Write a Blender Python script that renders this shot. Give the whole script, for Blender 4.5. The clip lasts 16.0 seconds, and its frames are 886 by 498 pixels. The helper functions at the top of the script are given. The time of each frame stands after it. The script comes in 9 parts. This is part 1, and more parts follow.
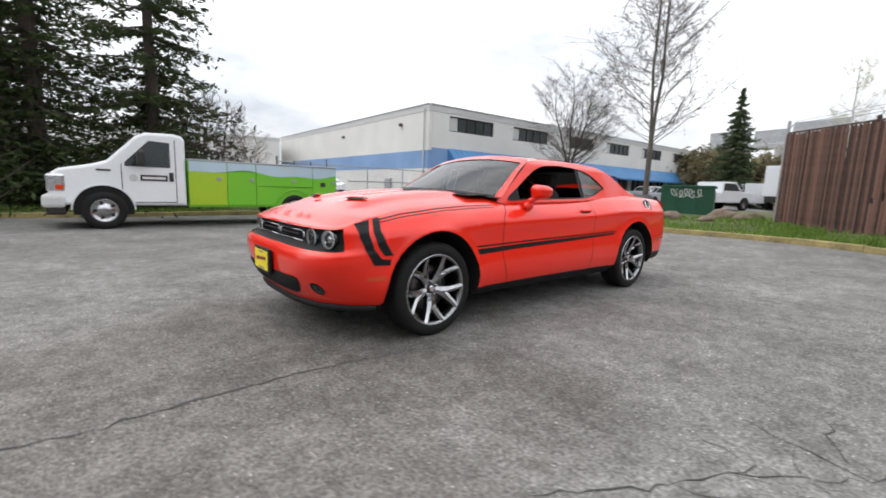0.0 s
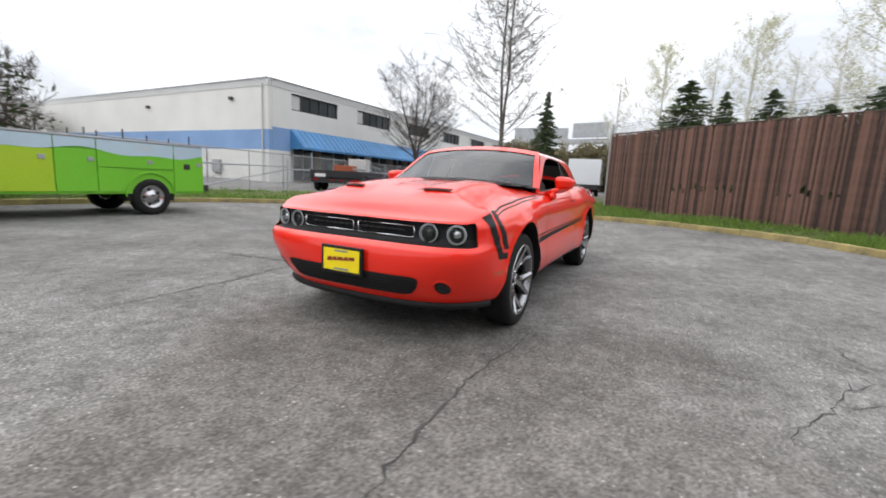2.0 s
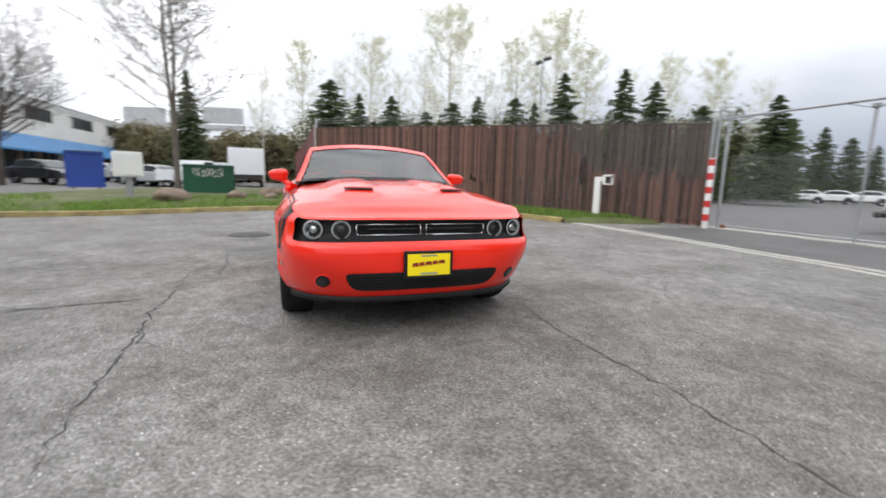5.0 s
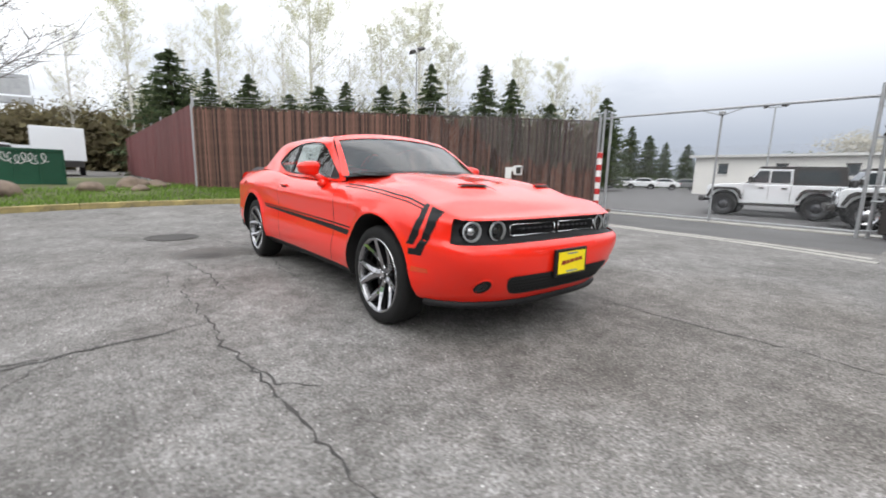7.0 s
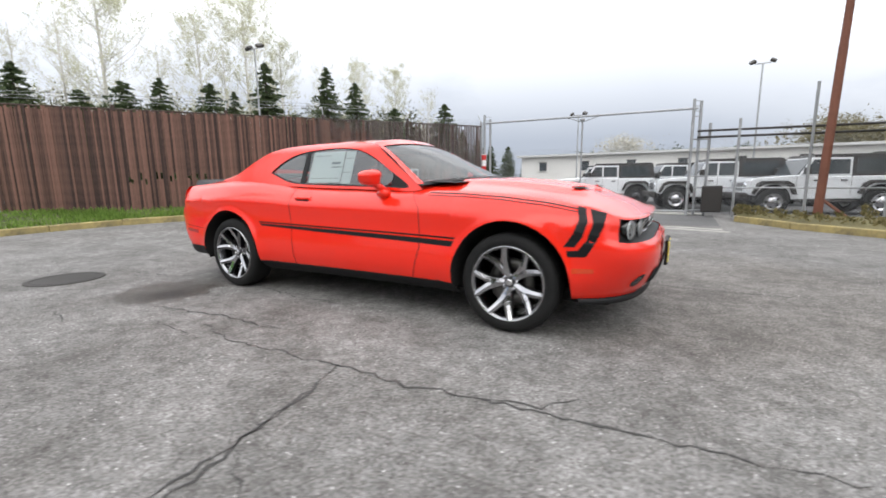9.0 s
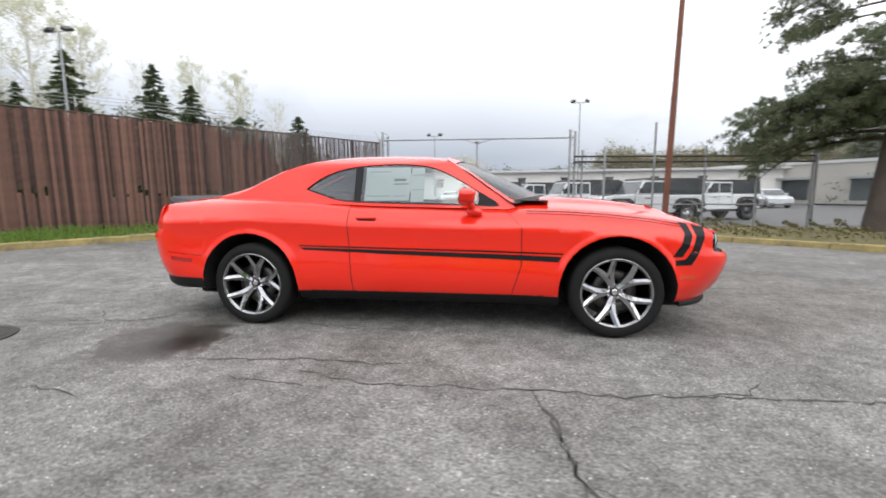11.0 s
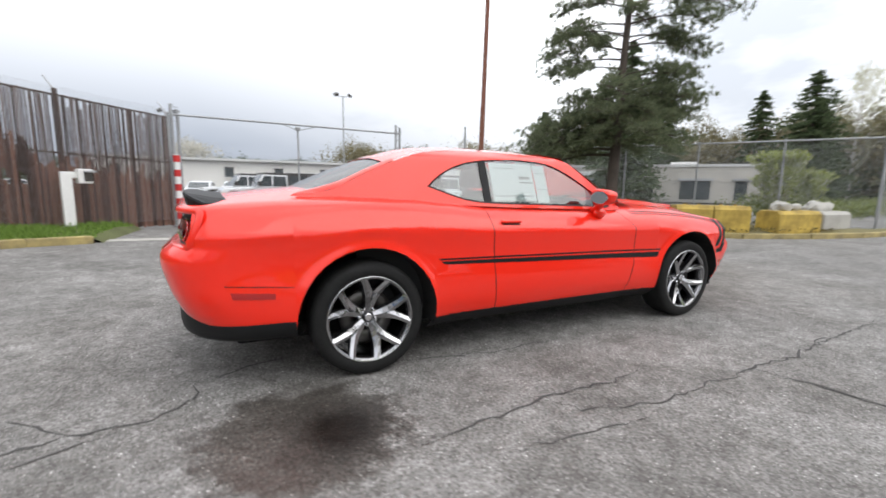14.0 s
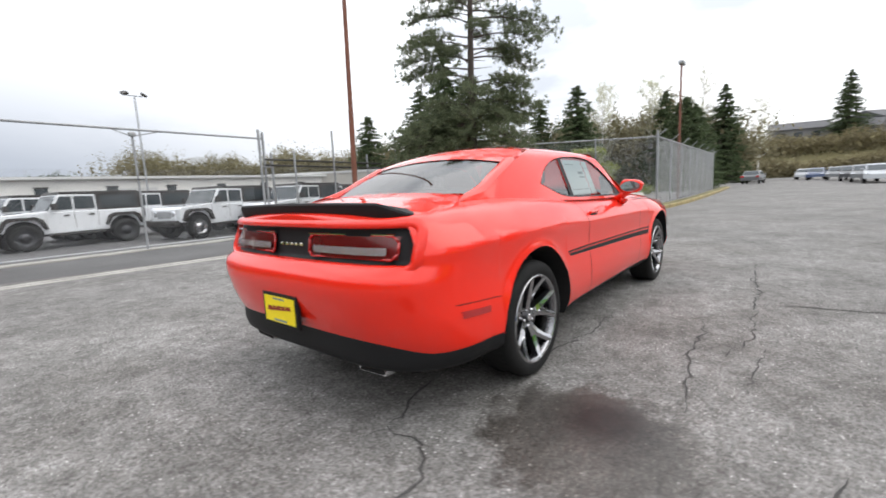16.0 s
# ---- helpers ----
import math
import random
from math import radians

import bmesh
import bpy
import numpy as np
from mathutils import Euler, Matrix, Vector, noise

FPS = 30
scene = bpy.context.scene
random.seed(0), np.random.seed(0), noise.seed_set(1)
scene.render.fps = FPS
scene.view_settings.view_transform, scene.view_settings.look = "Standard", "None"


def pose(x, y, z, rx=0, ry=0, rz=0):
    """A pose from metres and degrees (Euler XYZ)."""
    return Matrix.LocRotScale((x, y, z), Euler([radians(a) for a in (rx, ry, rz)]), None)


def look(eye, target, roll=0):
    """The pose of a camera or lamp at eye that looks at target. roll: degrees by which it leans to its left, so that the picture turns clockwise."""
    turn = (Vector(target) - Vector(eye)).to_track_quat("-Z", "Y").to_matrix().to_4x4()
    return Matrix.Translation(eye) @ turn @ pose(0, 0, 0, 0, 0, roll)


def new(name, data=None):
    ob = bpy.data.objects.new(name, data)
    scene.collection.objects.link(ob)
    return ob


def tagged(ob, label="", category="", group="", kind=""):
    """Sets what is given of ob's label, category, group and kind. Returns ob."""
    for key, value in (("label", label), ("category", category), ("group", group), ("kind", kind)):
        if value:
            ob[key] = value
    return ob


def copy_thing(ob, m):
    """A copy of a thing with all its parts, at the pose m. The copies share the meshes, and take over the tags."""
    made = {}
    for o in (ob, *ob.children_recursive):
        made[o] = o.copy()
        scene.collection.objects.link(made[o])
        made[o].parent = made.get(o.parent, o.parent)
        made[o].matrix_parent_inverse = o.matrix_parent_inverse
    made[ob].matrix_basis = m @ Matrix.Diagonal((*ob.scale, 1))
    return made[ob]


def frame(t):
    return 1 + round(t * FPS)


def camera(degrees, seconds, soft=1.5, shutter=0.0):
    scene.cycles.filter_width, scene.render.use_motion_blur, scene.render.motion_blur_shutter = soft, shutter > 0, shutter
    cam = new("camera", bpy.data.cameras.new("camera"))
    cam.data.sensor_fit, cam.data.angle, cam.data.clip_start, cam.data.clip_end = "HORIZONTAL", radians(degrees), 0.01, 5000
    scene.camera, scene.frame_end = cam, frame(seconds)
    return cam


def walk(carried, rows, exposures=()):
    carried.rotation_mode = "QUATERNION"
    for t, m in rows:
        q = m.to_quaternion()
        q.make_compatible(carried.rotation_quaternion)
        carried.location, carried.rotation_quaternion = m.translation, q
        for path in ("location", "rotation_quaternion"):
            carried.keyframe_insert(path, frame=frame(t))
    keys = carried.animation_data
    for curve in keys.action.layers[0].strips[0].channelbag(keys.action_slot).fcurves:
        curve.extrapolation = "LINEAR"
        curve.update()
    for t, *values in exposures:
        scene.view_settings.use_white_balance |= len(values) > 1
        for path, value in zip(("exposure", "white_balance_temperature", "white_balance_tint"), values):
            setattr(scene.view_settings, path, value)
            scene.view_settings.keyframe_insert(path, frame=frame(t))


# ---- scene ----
# camera and its walk
cam = camera(92.5, 16.0, soft=1.7, shutter=0.55)
PATH = [
    (0, (3.385, 3.265, 1.084), (2.112, 1.749, 0.801), 2.0),
    (0.5, (3.712, 2.91, 1.059), (2.3, 1.518, 0.795), 1.5),
    (1, (4.048, 2.575, 1.067), (2.464, 1.388, 0.777), 1.2),
    (1.5, (4.292, 2.19, 1.044), (2.607, 1.148, 0.769), 0.7),
    (2, (4.514, 1.779, 1.052), (2.748, 0.895, 0.733), 2.9),
    (2.5, (4.761, 1.354, 1.051), (2.916, 0.675, 0.684), 2.0),
    (3, (4.891, 0.932, 1.027), (2.973, 0.491, 0.667), 2.1),
    (3.5, (5.019, 0.481, 1.052), (3.051, 0.275, 0.761), 2.6),
    (4, (5.08, 0.046, 1.03), (3.107, -0.003, 0.71), 0.6),
    (4.5, (5.038, -0.376, 1.042), (3.094, -0.142, 0.634), 3.5),
    (4.7, (5.043, -0.558, 1.044), (3.122, -0.116, 0.705), 3.1),
    (6.8, (4.104, -2.252, 1.036), (2.532, -1.076, 0.656), 1.6),
    (7, (4.014, -2.378, 1.056), (2.479, -1.143, 0.71), 1.5),
    (7.5, (3.684, -2.73, 1.067), (2.234, -1.39, 0.748), 1.5),
    (8, (3.296, -3.014, 1.052), (2.003, -1.526, 0.72), 1.7),
    (8.5, (2.927, -3.344, 1.081), (1.813, -1.708, 0.788), 0.1),
    (9, (2.481, -3.587, 1.061), (1.511, -1.868, 0.736), -0.8),
    (9.2, (2.311, -3.69, 1.101), (1.37, -1.957, 0.771), -0.4),
    (11.3, (0.353, -4.184, 1.099), (0.183, -2.209, 0.834), -0.9),
    (11.5, (0.157, -4.178, 1.105), (0.062, -2.205, 0.793), -1.2),
    (12, (-0.333, -4.112, 1.107), (-0.176, -2.141, 0.803), -1.0),
    (12.5, (-0.809, -3.978, 1.092), (-0.451, -2.034, 0.784), -1.3),
    (13, (-1.286, -3.792, 1.119), (-0.74, -1.887, 0.852), -0.4),
    (13.5, (-1.763, -3.587, 1.124), (-1.079, -1.731, 0.823), -0.3),
    (14, (-2.197, -3.303, 1.139), (-1.306, -1.536, 0.85), 0.9),
    (14.5, (-2.611, -3.021, 1.144), (-1.519, -1.365, 0.89), 2.0),
    (15, (-2.994, -2.674, 1.14), (-1.745, -1.135, 0.871), 0.1),
    (15.5, (-3.385, -2.391, 1.153), (-1.981, -0.997, 0.86), -1.9),
    (16, (-3.701, -2.054, 1.141), (-2.17, -0.799, 0.859), -2.8),
]
walk(cam, [(t, look(eye, target, roll)) for t, eye, target, roll in PATH], [(0.0, -0.06), (2.0, -0.02), (3.5, 0.14), (4.5, 0.08), (8.0, 0.18), (12.5, 0.14), (16.0, 0.12)])

# world: a bright overcast sky with grey-blue breaks, and a wide soft sun behind the cloud
SUN_ELEV, SUN_ROT = radians(48), radians(150)
world = bpy.data.worlds.new("overcast_sky")
scene.world = world
world.use_nodes = True
wn, wl = world.node_tree.nodes, world.node_tree.links
wn.clear()
w_out = wn.new("ShaderNodeOutputWorld")
w_bg = wn.new("ShaderNodeBackground")
w_sky = wn.new("ShaderNodeTexSky")
w_sky.sky_type, w_sky.sun_disc = "NISHITA", False
w_sky.sun_elevation, w_sky.sun_rotation = SUN_ELEV, SUN_ROT
w_co = wn.new("ShaderNodeTexCoord")
w_map = wn.new("ShaderNodeMapping")
w_map.inputs["Scale"].default_value = (1.0, 1.0, 2.6)
w_noise = wn.new("ShaderNodeTexNoise")
w_noise.inputs["Scale"].default_value = 1.7
w_noise.inputs["Detail"].default_value = 6.0
w_noise.inputs["Roughness"].default_value = 0.55
w_ramp = wn.new("ShaderNodeValToRGB")
w_ramp.color_ramp.elements[0].position = 0.36
w_ramp.color_ramp.elements[0].color = (7.4, 7.8, 8.5, 1)
w_ramp.color_ramp.elements[1].position = 0.56
w_ramp.color_ramp.elements[1].color = (13.5, 13.6, 13.9, 1)
w_mix = wn.new("ShaderNodeMixRGB")
w_mix.inputs[0].default_value = 0.90
wl.new(w_co.outputs["Generated"], w_map.inputs["Vector"])
wl.new(w_map.outputs[0], w_noise.inputs["Vector"])
wl.new(w_noise.outputs["Fac"], w_ramp.inputs[0])
wl.new(w_sky.outputs[0], w_mix.inputs[1])
wl.new(w_ramp.outputs[0], w_mix.inputs[2])
# low grey-blue cloud towards the north side
w_xyz = wn.new("ShaderNodeSeparateXYZ")
wl.new(w_co.outputs["Generated"], w_xyz.inputs[0])
w_low = wn.new("ShaderNodeMapRange")
w_low.inputs["From Min"].default_value, w_low.inputs["From Max"].default_value = 0.42, 0.08
wl.new(w_xyz.outputs["Z"], w_low.inputs["Value"])
w_north = wn.new("ShaderNodeMapRange")
w_north.inputs["From Min"].default_value, w_north.inputs["From Max"].default_value = 0.25, 0.9
w_dot = wn.new("ShaderNodeVectorMath")
w_dot.operation = "DOT_PRODUCT"
w_dot.inputs[1].default_value = (-0.45, 0.89, 0.0)
wl.new(w_co.outputs["Generated"], w_dot.inputs[0])
wl.new(w_dot.outputs["Value"], w_north.inputs["Value"])
w_both = wn.new("ShaderNodeMath")
w_both.operation = "MULTIPLY"
wl.new(w_low.outputs[0], w_both.inputs[0])
wl.new(w_north.outputs[0], w_both.inputs[1])
w_haze = wn.new("ShaderNodeMixRGB")
w_haze.inputs[2].default_value = (4.7, 5.2, 6.1, 1)
wl.new(w_both.outputs[0], w_haze.inputs[0])
wl.new(w_mix.outputs[0], w_haze.inputs[1])
# an overcast sky is brightest overhead
w_up = wn.new("ShaderNodeMath")
w_up.operation, w_up.use_clamp = "MULTIPLY_ADD", False
w_up.inputs[1].default_value, w_up.inputs[2].default_value = 1.0, 0.86
wl.new(w_xyz.outputs["Z"], w_up.inputs[0])
w_over = wn.new("ShaderNodeVectorMath")
w_over.operation = "SCALE"
wl.new(w_haze.outputs[0], w_over.inputs[0])
wl.new(w_up.outputs[0], w_over.inputs["Scale"])
wl.new(w_over.outputs[0], w_bg.inputs["Color"])
w_bg.inputs["Strength"].default_value = 0.105
wl.new(w_bg.outputs[0], w_out.inputs["Surface"])
sun = new("sun", bpy.data.lights.new("sun", "SUN"))
sun.data.energy, sun.data.angle, sun.data.color = 1.0, radians(60), (1.0, 0.96, 0.9)
sun.matrix_world = look((0, 0, 30), Vector((0, 0, 30)) - Vector((math.sin(SUN_ROT) * math.cos(SUN_ELEV), math.cos(SUN_ROT) * math.cos(SUN_ELEV), math.sin(SUN_ELEV))))
scene.view_settings.exposure = 0.0


# ---- materials ----
def material(name, color, rough=0.6, metal=0.0, vary=0.15, grain=30.0, blotch=1.2, bump=0.0, coat=0.0, color2=None, per_object=0.0, spec=0.5):
    """A principled surface whose colour wanders at two scales, with fine relief."""
    m = bpy.data.materials.new(name)
    m.use_nodes = True
    n, l = m.node_tree.nodes, m.node_tree.links
    p = n["Principled BSDF"]
    co = n.new("ShaderNodeTexCoord")
    big, small = n.new("ShaderNodeTexNoise"), n.new("ShaderNodeTexNoise")
    big.inputs["Scale"].default_value, small.inputs["Scale"].default_value = blotch, grain
    big.inputs["Detail"].default_value, small.inputs["Detail"].default_value = 5.0, 4.0
    l.new(co.outputs["Object"], big.inputs["Vector"])
    l.new(co.outputs["Object"], small.inputs["Vector"])
    mix = n.new("ShaderNodeMath")
    mix.operation = "MULTIPLY_ADD"
    mix.inputs[1].default_value = 0.6
    l.new(big.outputs["Fac"], mix.inputs[0])
    half = n.new("ShaderNodeMath")
    half.operation = "MULTIPLY"
    half.inputs[1].default_value = 0.4
    l.new(small.outputs["Fac"], half.inputs[0])
    l.new(half.outputs[0], mix.inputs[2])
    value = mix.outputs[0]
    if per_object:
        info = n.new("ShaderNodeObjectInfo")
        add = n.new("ShaderNodeMath")
        add.operation = "MULTIPLY_ADD"
        add.inputs[1].default_value = per_object
        l.new(info.outputs["Random"], add.inputs[0])
        l.new(value, add.inputs[2])
        off = n.new("ShaderNodeMath")
        off.operation = "SUBTRACT"
        off.inputs[1].default_value = per_object / 2
        l.new(add.outputs[0], off.inputs[0])
        value = off.outputs[0]
    ramp = n.new("ShaderNodeValToRGB")
    ramp.color_ramp.elements[0].position, ramp.color_ramp.elements[1].position = 0.3, 0.7
    c2 = color2 or [min(1.0, c * (1 + vary)) for c in color]
    ramp.color_ramp.elements[0].color = (*[c * (1 - vary) for c in color], 1)
    ramp.color_ramp.elements[1].color = (*c2, 1)
    l.new(value, ramp.inputs[0])
    l.new(ramp.outputs[0], p.inputs["Base Color"])
    p.inputs["Roughness"].default_value, p.inputs["Metallic"].default_value = rough, metal
    p.inputs["Specular IOR Level"].default_value = spec
    if coat:
        p.inputs["Coat Weight"].default_value, p.inputs["Coat Roughness"].default_value = coat, 0.03
    if bump:
        b = n.new("ShaderNodeBump")
        b.inputs["Strength"].default_value, b.inputs["Distance"].default_value = bump, 0.01
        l.new(small.outputs["Fac"], b.inputs["Height"])
        l.new(b.outputs[0], p.inputs["Normal"])
    return m


def glass(name, tint, clear=0.8, rough=0.0, ior=1.52):
    """Thin window glass: mirror gloss by Fresnel over a tinted see-through sheet."""
    m = bpy.data.materials.new(name)
    m.use_nodes = True
    n, l = m.node_tree.nodes, m.node_tree.links
    n.clear()
    out, mix = n.new("ShaderNodeOutputMaterial"), n.new("ShaderNodeMixShader")
    tr, gl, fr = n.new("ShaderNodeBsdfTransparent"), n.new("ShaderNodeBsdfGlossy"), n.new("ShaderNodeFresnel")
    tr.inputs["Color"].default_value = (*[c * clear for c in tint], 1)
    gl.inputs["Roughness"].default_value = rough
    fr.inputs["IOR"].default_value = ior
    l.new(fr.outputs[0], mix.inputs[0])
    l.new(tr.outputs[0], mix.inputs[1])
    l.new(gl.outputs[0], mix.inputs[2])
    l.new(mix.outputs[0], out.inputs["Surface"])
    return m


def lamp_glow(name, color, strength):
    m = bpy.data.materials.new(name)
    m.use_nodes = True
    p = m.node_tree.nodes["Principled BSDF"]
    p.inputs["Base Color"].default_value = (*color, 1)
    p.inputs["Emission Color"].default_value = (*color, 1)
    p.inputs["Emission Strength"].default_value = strength
    return m


# ---- mesh helpers ----
def mesh_from(bm, name, mat=None, smooth=False):
    me = bpy.data.meshes.new(name)
    bm.normal_update()
    bm.to_mesh(me)
    bm.free()
    if mat:
        me.materials.append(mat)
    if smooth:
        me.polygons.foreach_set("use_smooth", [True] * len(me.polygons))
    return me


def part(name, bm, mat, parent, label="", smooth=False):
    ob = new(name, mesh_from(bm, name, mat, smooth))
    ob.parent = parent
    if label:
        ob["label"] = label
    return ob


def solid(name, bm, mat, label, category, kind="", group="", smooth=False):
    return tagged(new(name, mesh_from(bm, name, mat, smooth)), label, category, group, kind)


def thing(name, label, category, m=None, group="", kind=""):
    ob = tagged(new(name), label, category, group, kind)
    ob.empty_display_size = 0.2
    if m is not None:
        ob.matrix_basis = m
    return ob


def box(bm, x0, x1, y0, y1, z0, z1, bevel=0.0, seg=2):
    vs = bmesh.ops.create_cube(bm, size=1.0)["verts"]
    for v in vs:
        v.co = Vector(((x0 + x1) / 2 + v.co.x * (x1 - x0), (y0 + y1) / 2 + v.co.y * (y1 - y0), (z0 + z1) / 2 + v.co.z * (z1 - z0)))
    if bevel:
        es = list({e for v in vs for e in v.link_edges})
        bmesh.ops.bevel(bm, geom=es, offset=bevel, segments=seg, profile=0.5, affect="EDGES")
    return bm


def boxed(*a, **k):
    return box(bmesh.new(), *a, **k)


def rod(bm, a, b, r0, r1=None, seg=10):
    """A round bar from a to b."""
    a, b = Vector(a), Vector(b)
    r1 = r0 if r1 is None else r1
    d = b - a
    m = Matrix.Translation((a + b) / 2) @ d.to_track_quat("Z", "Y").to_matrix().to_4x4()
    bmesh.ops.create_cone(bm, cap_ends=True, segments=seg, radius1=r0, radius2=r1, depth=d.length, matrix=m)
    return bm


def rodded(*a, **k):
    return rod(bmesh.new(), *a, **k)


def prism(bm, outline, axis, lo, hi, bevel=0.0):
    """A plate: the outline (pairs) in the plane across axis, from lo to hi along it."""
    def at(p, w):
        return {"x": (w, p[0], p[1]), "y": (p[0], w, p[1]), "z": (p[0], p[1], w)}[axis]
    a = [bm.verts.new(at(p, lo)) for p in outline]
    b = [bm.verts.new(at(p, hi)) for p in outline]
    fs = [bm.faces.new(a), bm.faces.new(b[::-1])]
    k = len(outline)
    fs += [bm.faces.new((a[i], b[i], b[(i + 1) % k], a[(i + 1) % k])) for i in range(k)]
    bmesh.ops.recalc_face_normals(bm, faces=fs)
    if bevel:
        es = list({e for f in fs[:2] for e in f.edges})
        bmesh.ops.bevel(bm, geom=es, offset=bevel, segments=2, profile=0.5, affect="EDGES")
    return bm


def lathe(bm, profile, seg=32, m=Matrix.Identity(4)):
    """Turns pairs (radius, height) round the local z axis."""
    rings = []
    for r, h in profile:
        if r < 1e-5:
            rings.append([bm.verts.new(m @ Vector((0, 0, h)))])
        else:
            rings.append([bm.verts.new(m @ Vector((r * math.cos(2 * math.pi * i / seg), r * math.sin(2 * math.pi * i / seg), h))) for i in range(seg)])
    for a, b in zip(rings, rings[1:]):
        for i in range(seg):
            j = (i + 1) % seg
            q = [a[i % len(a)], a[j % len(a)], b[j % len(b)], b[i % len(b)]]
            q = list(dict.fromkeys(q))
            if len(q) > 2:
                bm.faces.new(q)
    bmesh.ops.recalc_face_normals(bm, faces=bm.faces)
    return bm


def smoothstep(a, b, x):
    u = min(1.0, max(0.0, (x - a) / (b - a)))
    return u * u * (3 - 2 * u)


YARD_DROP = 0.14


# the lot dips towards the drain beside the car: it rises to the fence and to the building
def ground_z(x, y):
    s = -0.76 * x + 0.65 * y
    a = 0.65 * x + 0.76 * y
    u = -0.57 * x - 0.82 * y
    z = 0.030 * max(0.0, s - 2.0) * (1 - smoothstep(-1.0, 6.0, a)) * (1 - 0.7 * smoothstep(12.0, 16.0, -x))
    z = max(z, 0.020 * max(0.0, u - 8.0))
    return min(z, 0.9) - YARD_DROP * smoothstep(10.2, 12.5, y)


def island_material(name, dark, light, rough=0.7, translucent=0.35):
    """Foliage and gravel: each loose piece takes its own shade."""
    m = bpy.data.materials.new(name)
    m.use_nodes = True
    n, l = m.node_tree.nodes, m.node_tree.links
    p = n["Principled BSDF"]
    geo, ramp = n.new("ShaderNodeNewGeometry"), n.new("ShaderNodeValToRGB")
    ramp.color_ramp.elements[0].color, ramp.color_ramp.elements[1].color = (*dark, 1), (*light, 1)
    l.new(geo.outputs["Random Per Island"], ramp.inputs[0])
    l.new(ramp.outputs[0], p.inputs["Base Color"])
    p.inputs["Roughness"].default_value = rough
    p.inputs["Specular IOR Level"].default_value = 0.2
    if translucent:
        t, mix = n.new("ShaderNodeBsdfTranslucent"), n.new("ShaderNodeMixShader")
        mix.inputs[0].default_value = translucent
        l.new(ramp.outputs[0], t.inputs["Color"])
        l.new(p.outputs[0], mix.inputs[1])
        l.new(t.outputs[0], mix.inputs[2])
        l.new(mix.outputs[0], n["Material Output"].inputs["Surface"])
    return m


def mesh_object(name, verts, faces, mat, smooth=False):
    me = bpy.data.meshes.new(name)
    me.from_pydata([tuple(v) for v in verts], [], faces)
    me.materials.append(mat)
    if smooth:
        me.polygons.foreach_set("use_smooth", [True] * len(me.polygons))
    me.update()
    return me


class Soup:
    """Gathers loose triangles and tubes quickly."""
    def __init__(self, seed=1):
        self.v, self.f, self.rng = [], [], np.random.default_rng(seed)

    def leaves(self, centres, size, flat=0.0, long=1.6):
        """One slim triangle pair at each centre, turned at random."""
        c = np.asarray(centres, float)
        k = len(c)
        a = self.rng.normal(size=(k, 3))
        a[:, 2] *= 1 - flat
        a /= np.linalg.norm(a, axis=1, keepdims=True)
        b = np.cross(a, self.rng.normal(size=(k, 3)))
        b /= np.linalg.norm(b, axis=1, keepdims=True)
        s = size * self.rng.uniform(0.6, 1.4, (k, 1))
        q = np.stack([c - a * s * long / 2, c + b * s * 0.35, c + a * s * long / 2, c - b * s * 0.35], 1)
        base = len(self.v)
        self.v.extend(map(tuple, q.reshape(-1, 3)))
        self.f.extend([base + 4 * i, base + 4 * i + 1, base + 4 * i + 2, base + 4 * i + 3] for i in range(k))

    def tube(self, pts, radii, seg=5):
        rows = []
        for i, p in enumerate(pts):
            d = Vector(pts[min(i + 1, len(pts) - 1)]) - Vector(pts[max(i - 1, 0)])
            x = d.orthogonal().normalized()
            y = d.cross(x).normalized()
            base = len(self.v)
            for k in range(seg):
                a = 2 * math.pi * k / seg
                self.v.append(tuple(Vector(p) + (x * math.cos(a) + y * math.sin(a)) * radii[i]))
            rows.append(base)
        for a, b in zip(rows, rows[1:]):
            for k in range(seg):
                self.f.append([a + k, a + (k + 1) % seg, b + (k + 1) % seg, b + k])

    def mesh(self, name, mat, smooth=False):
        return mesh_object(name, self.v, self.f, mat, smooth)


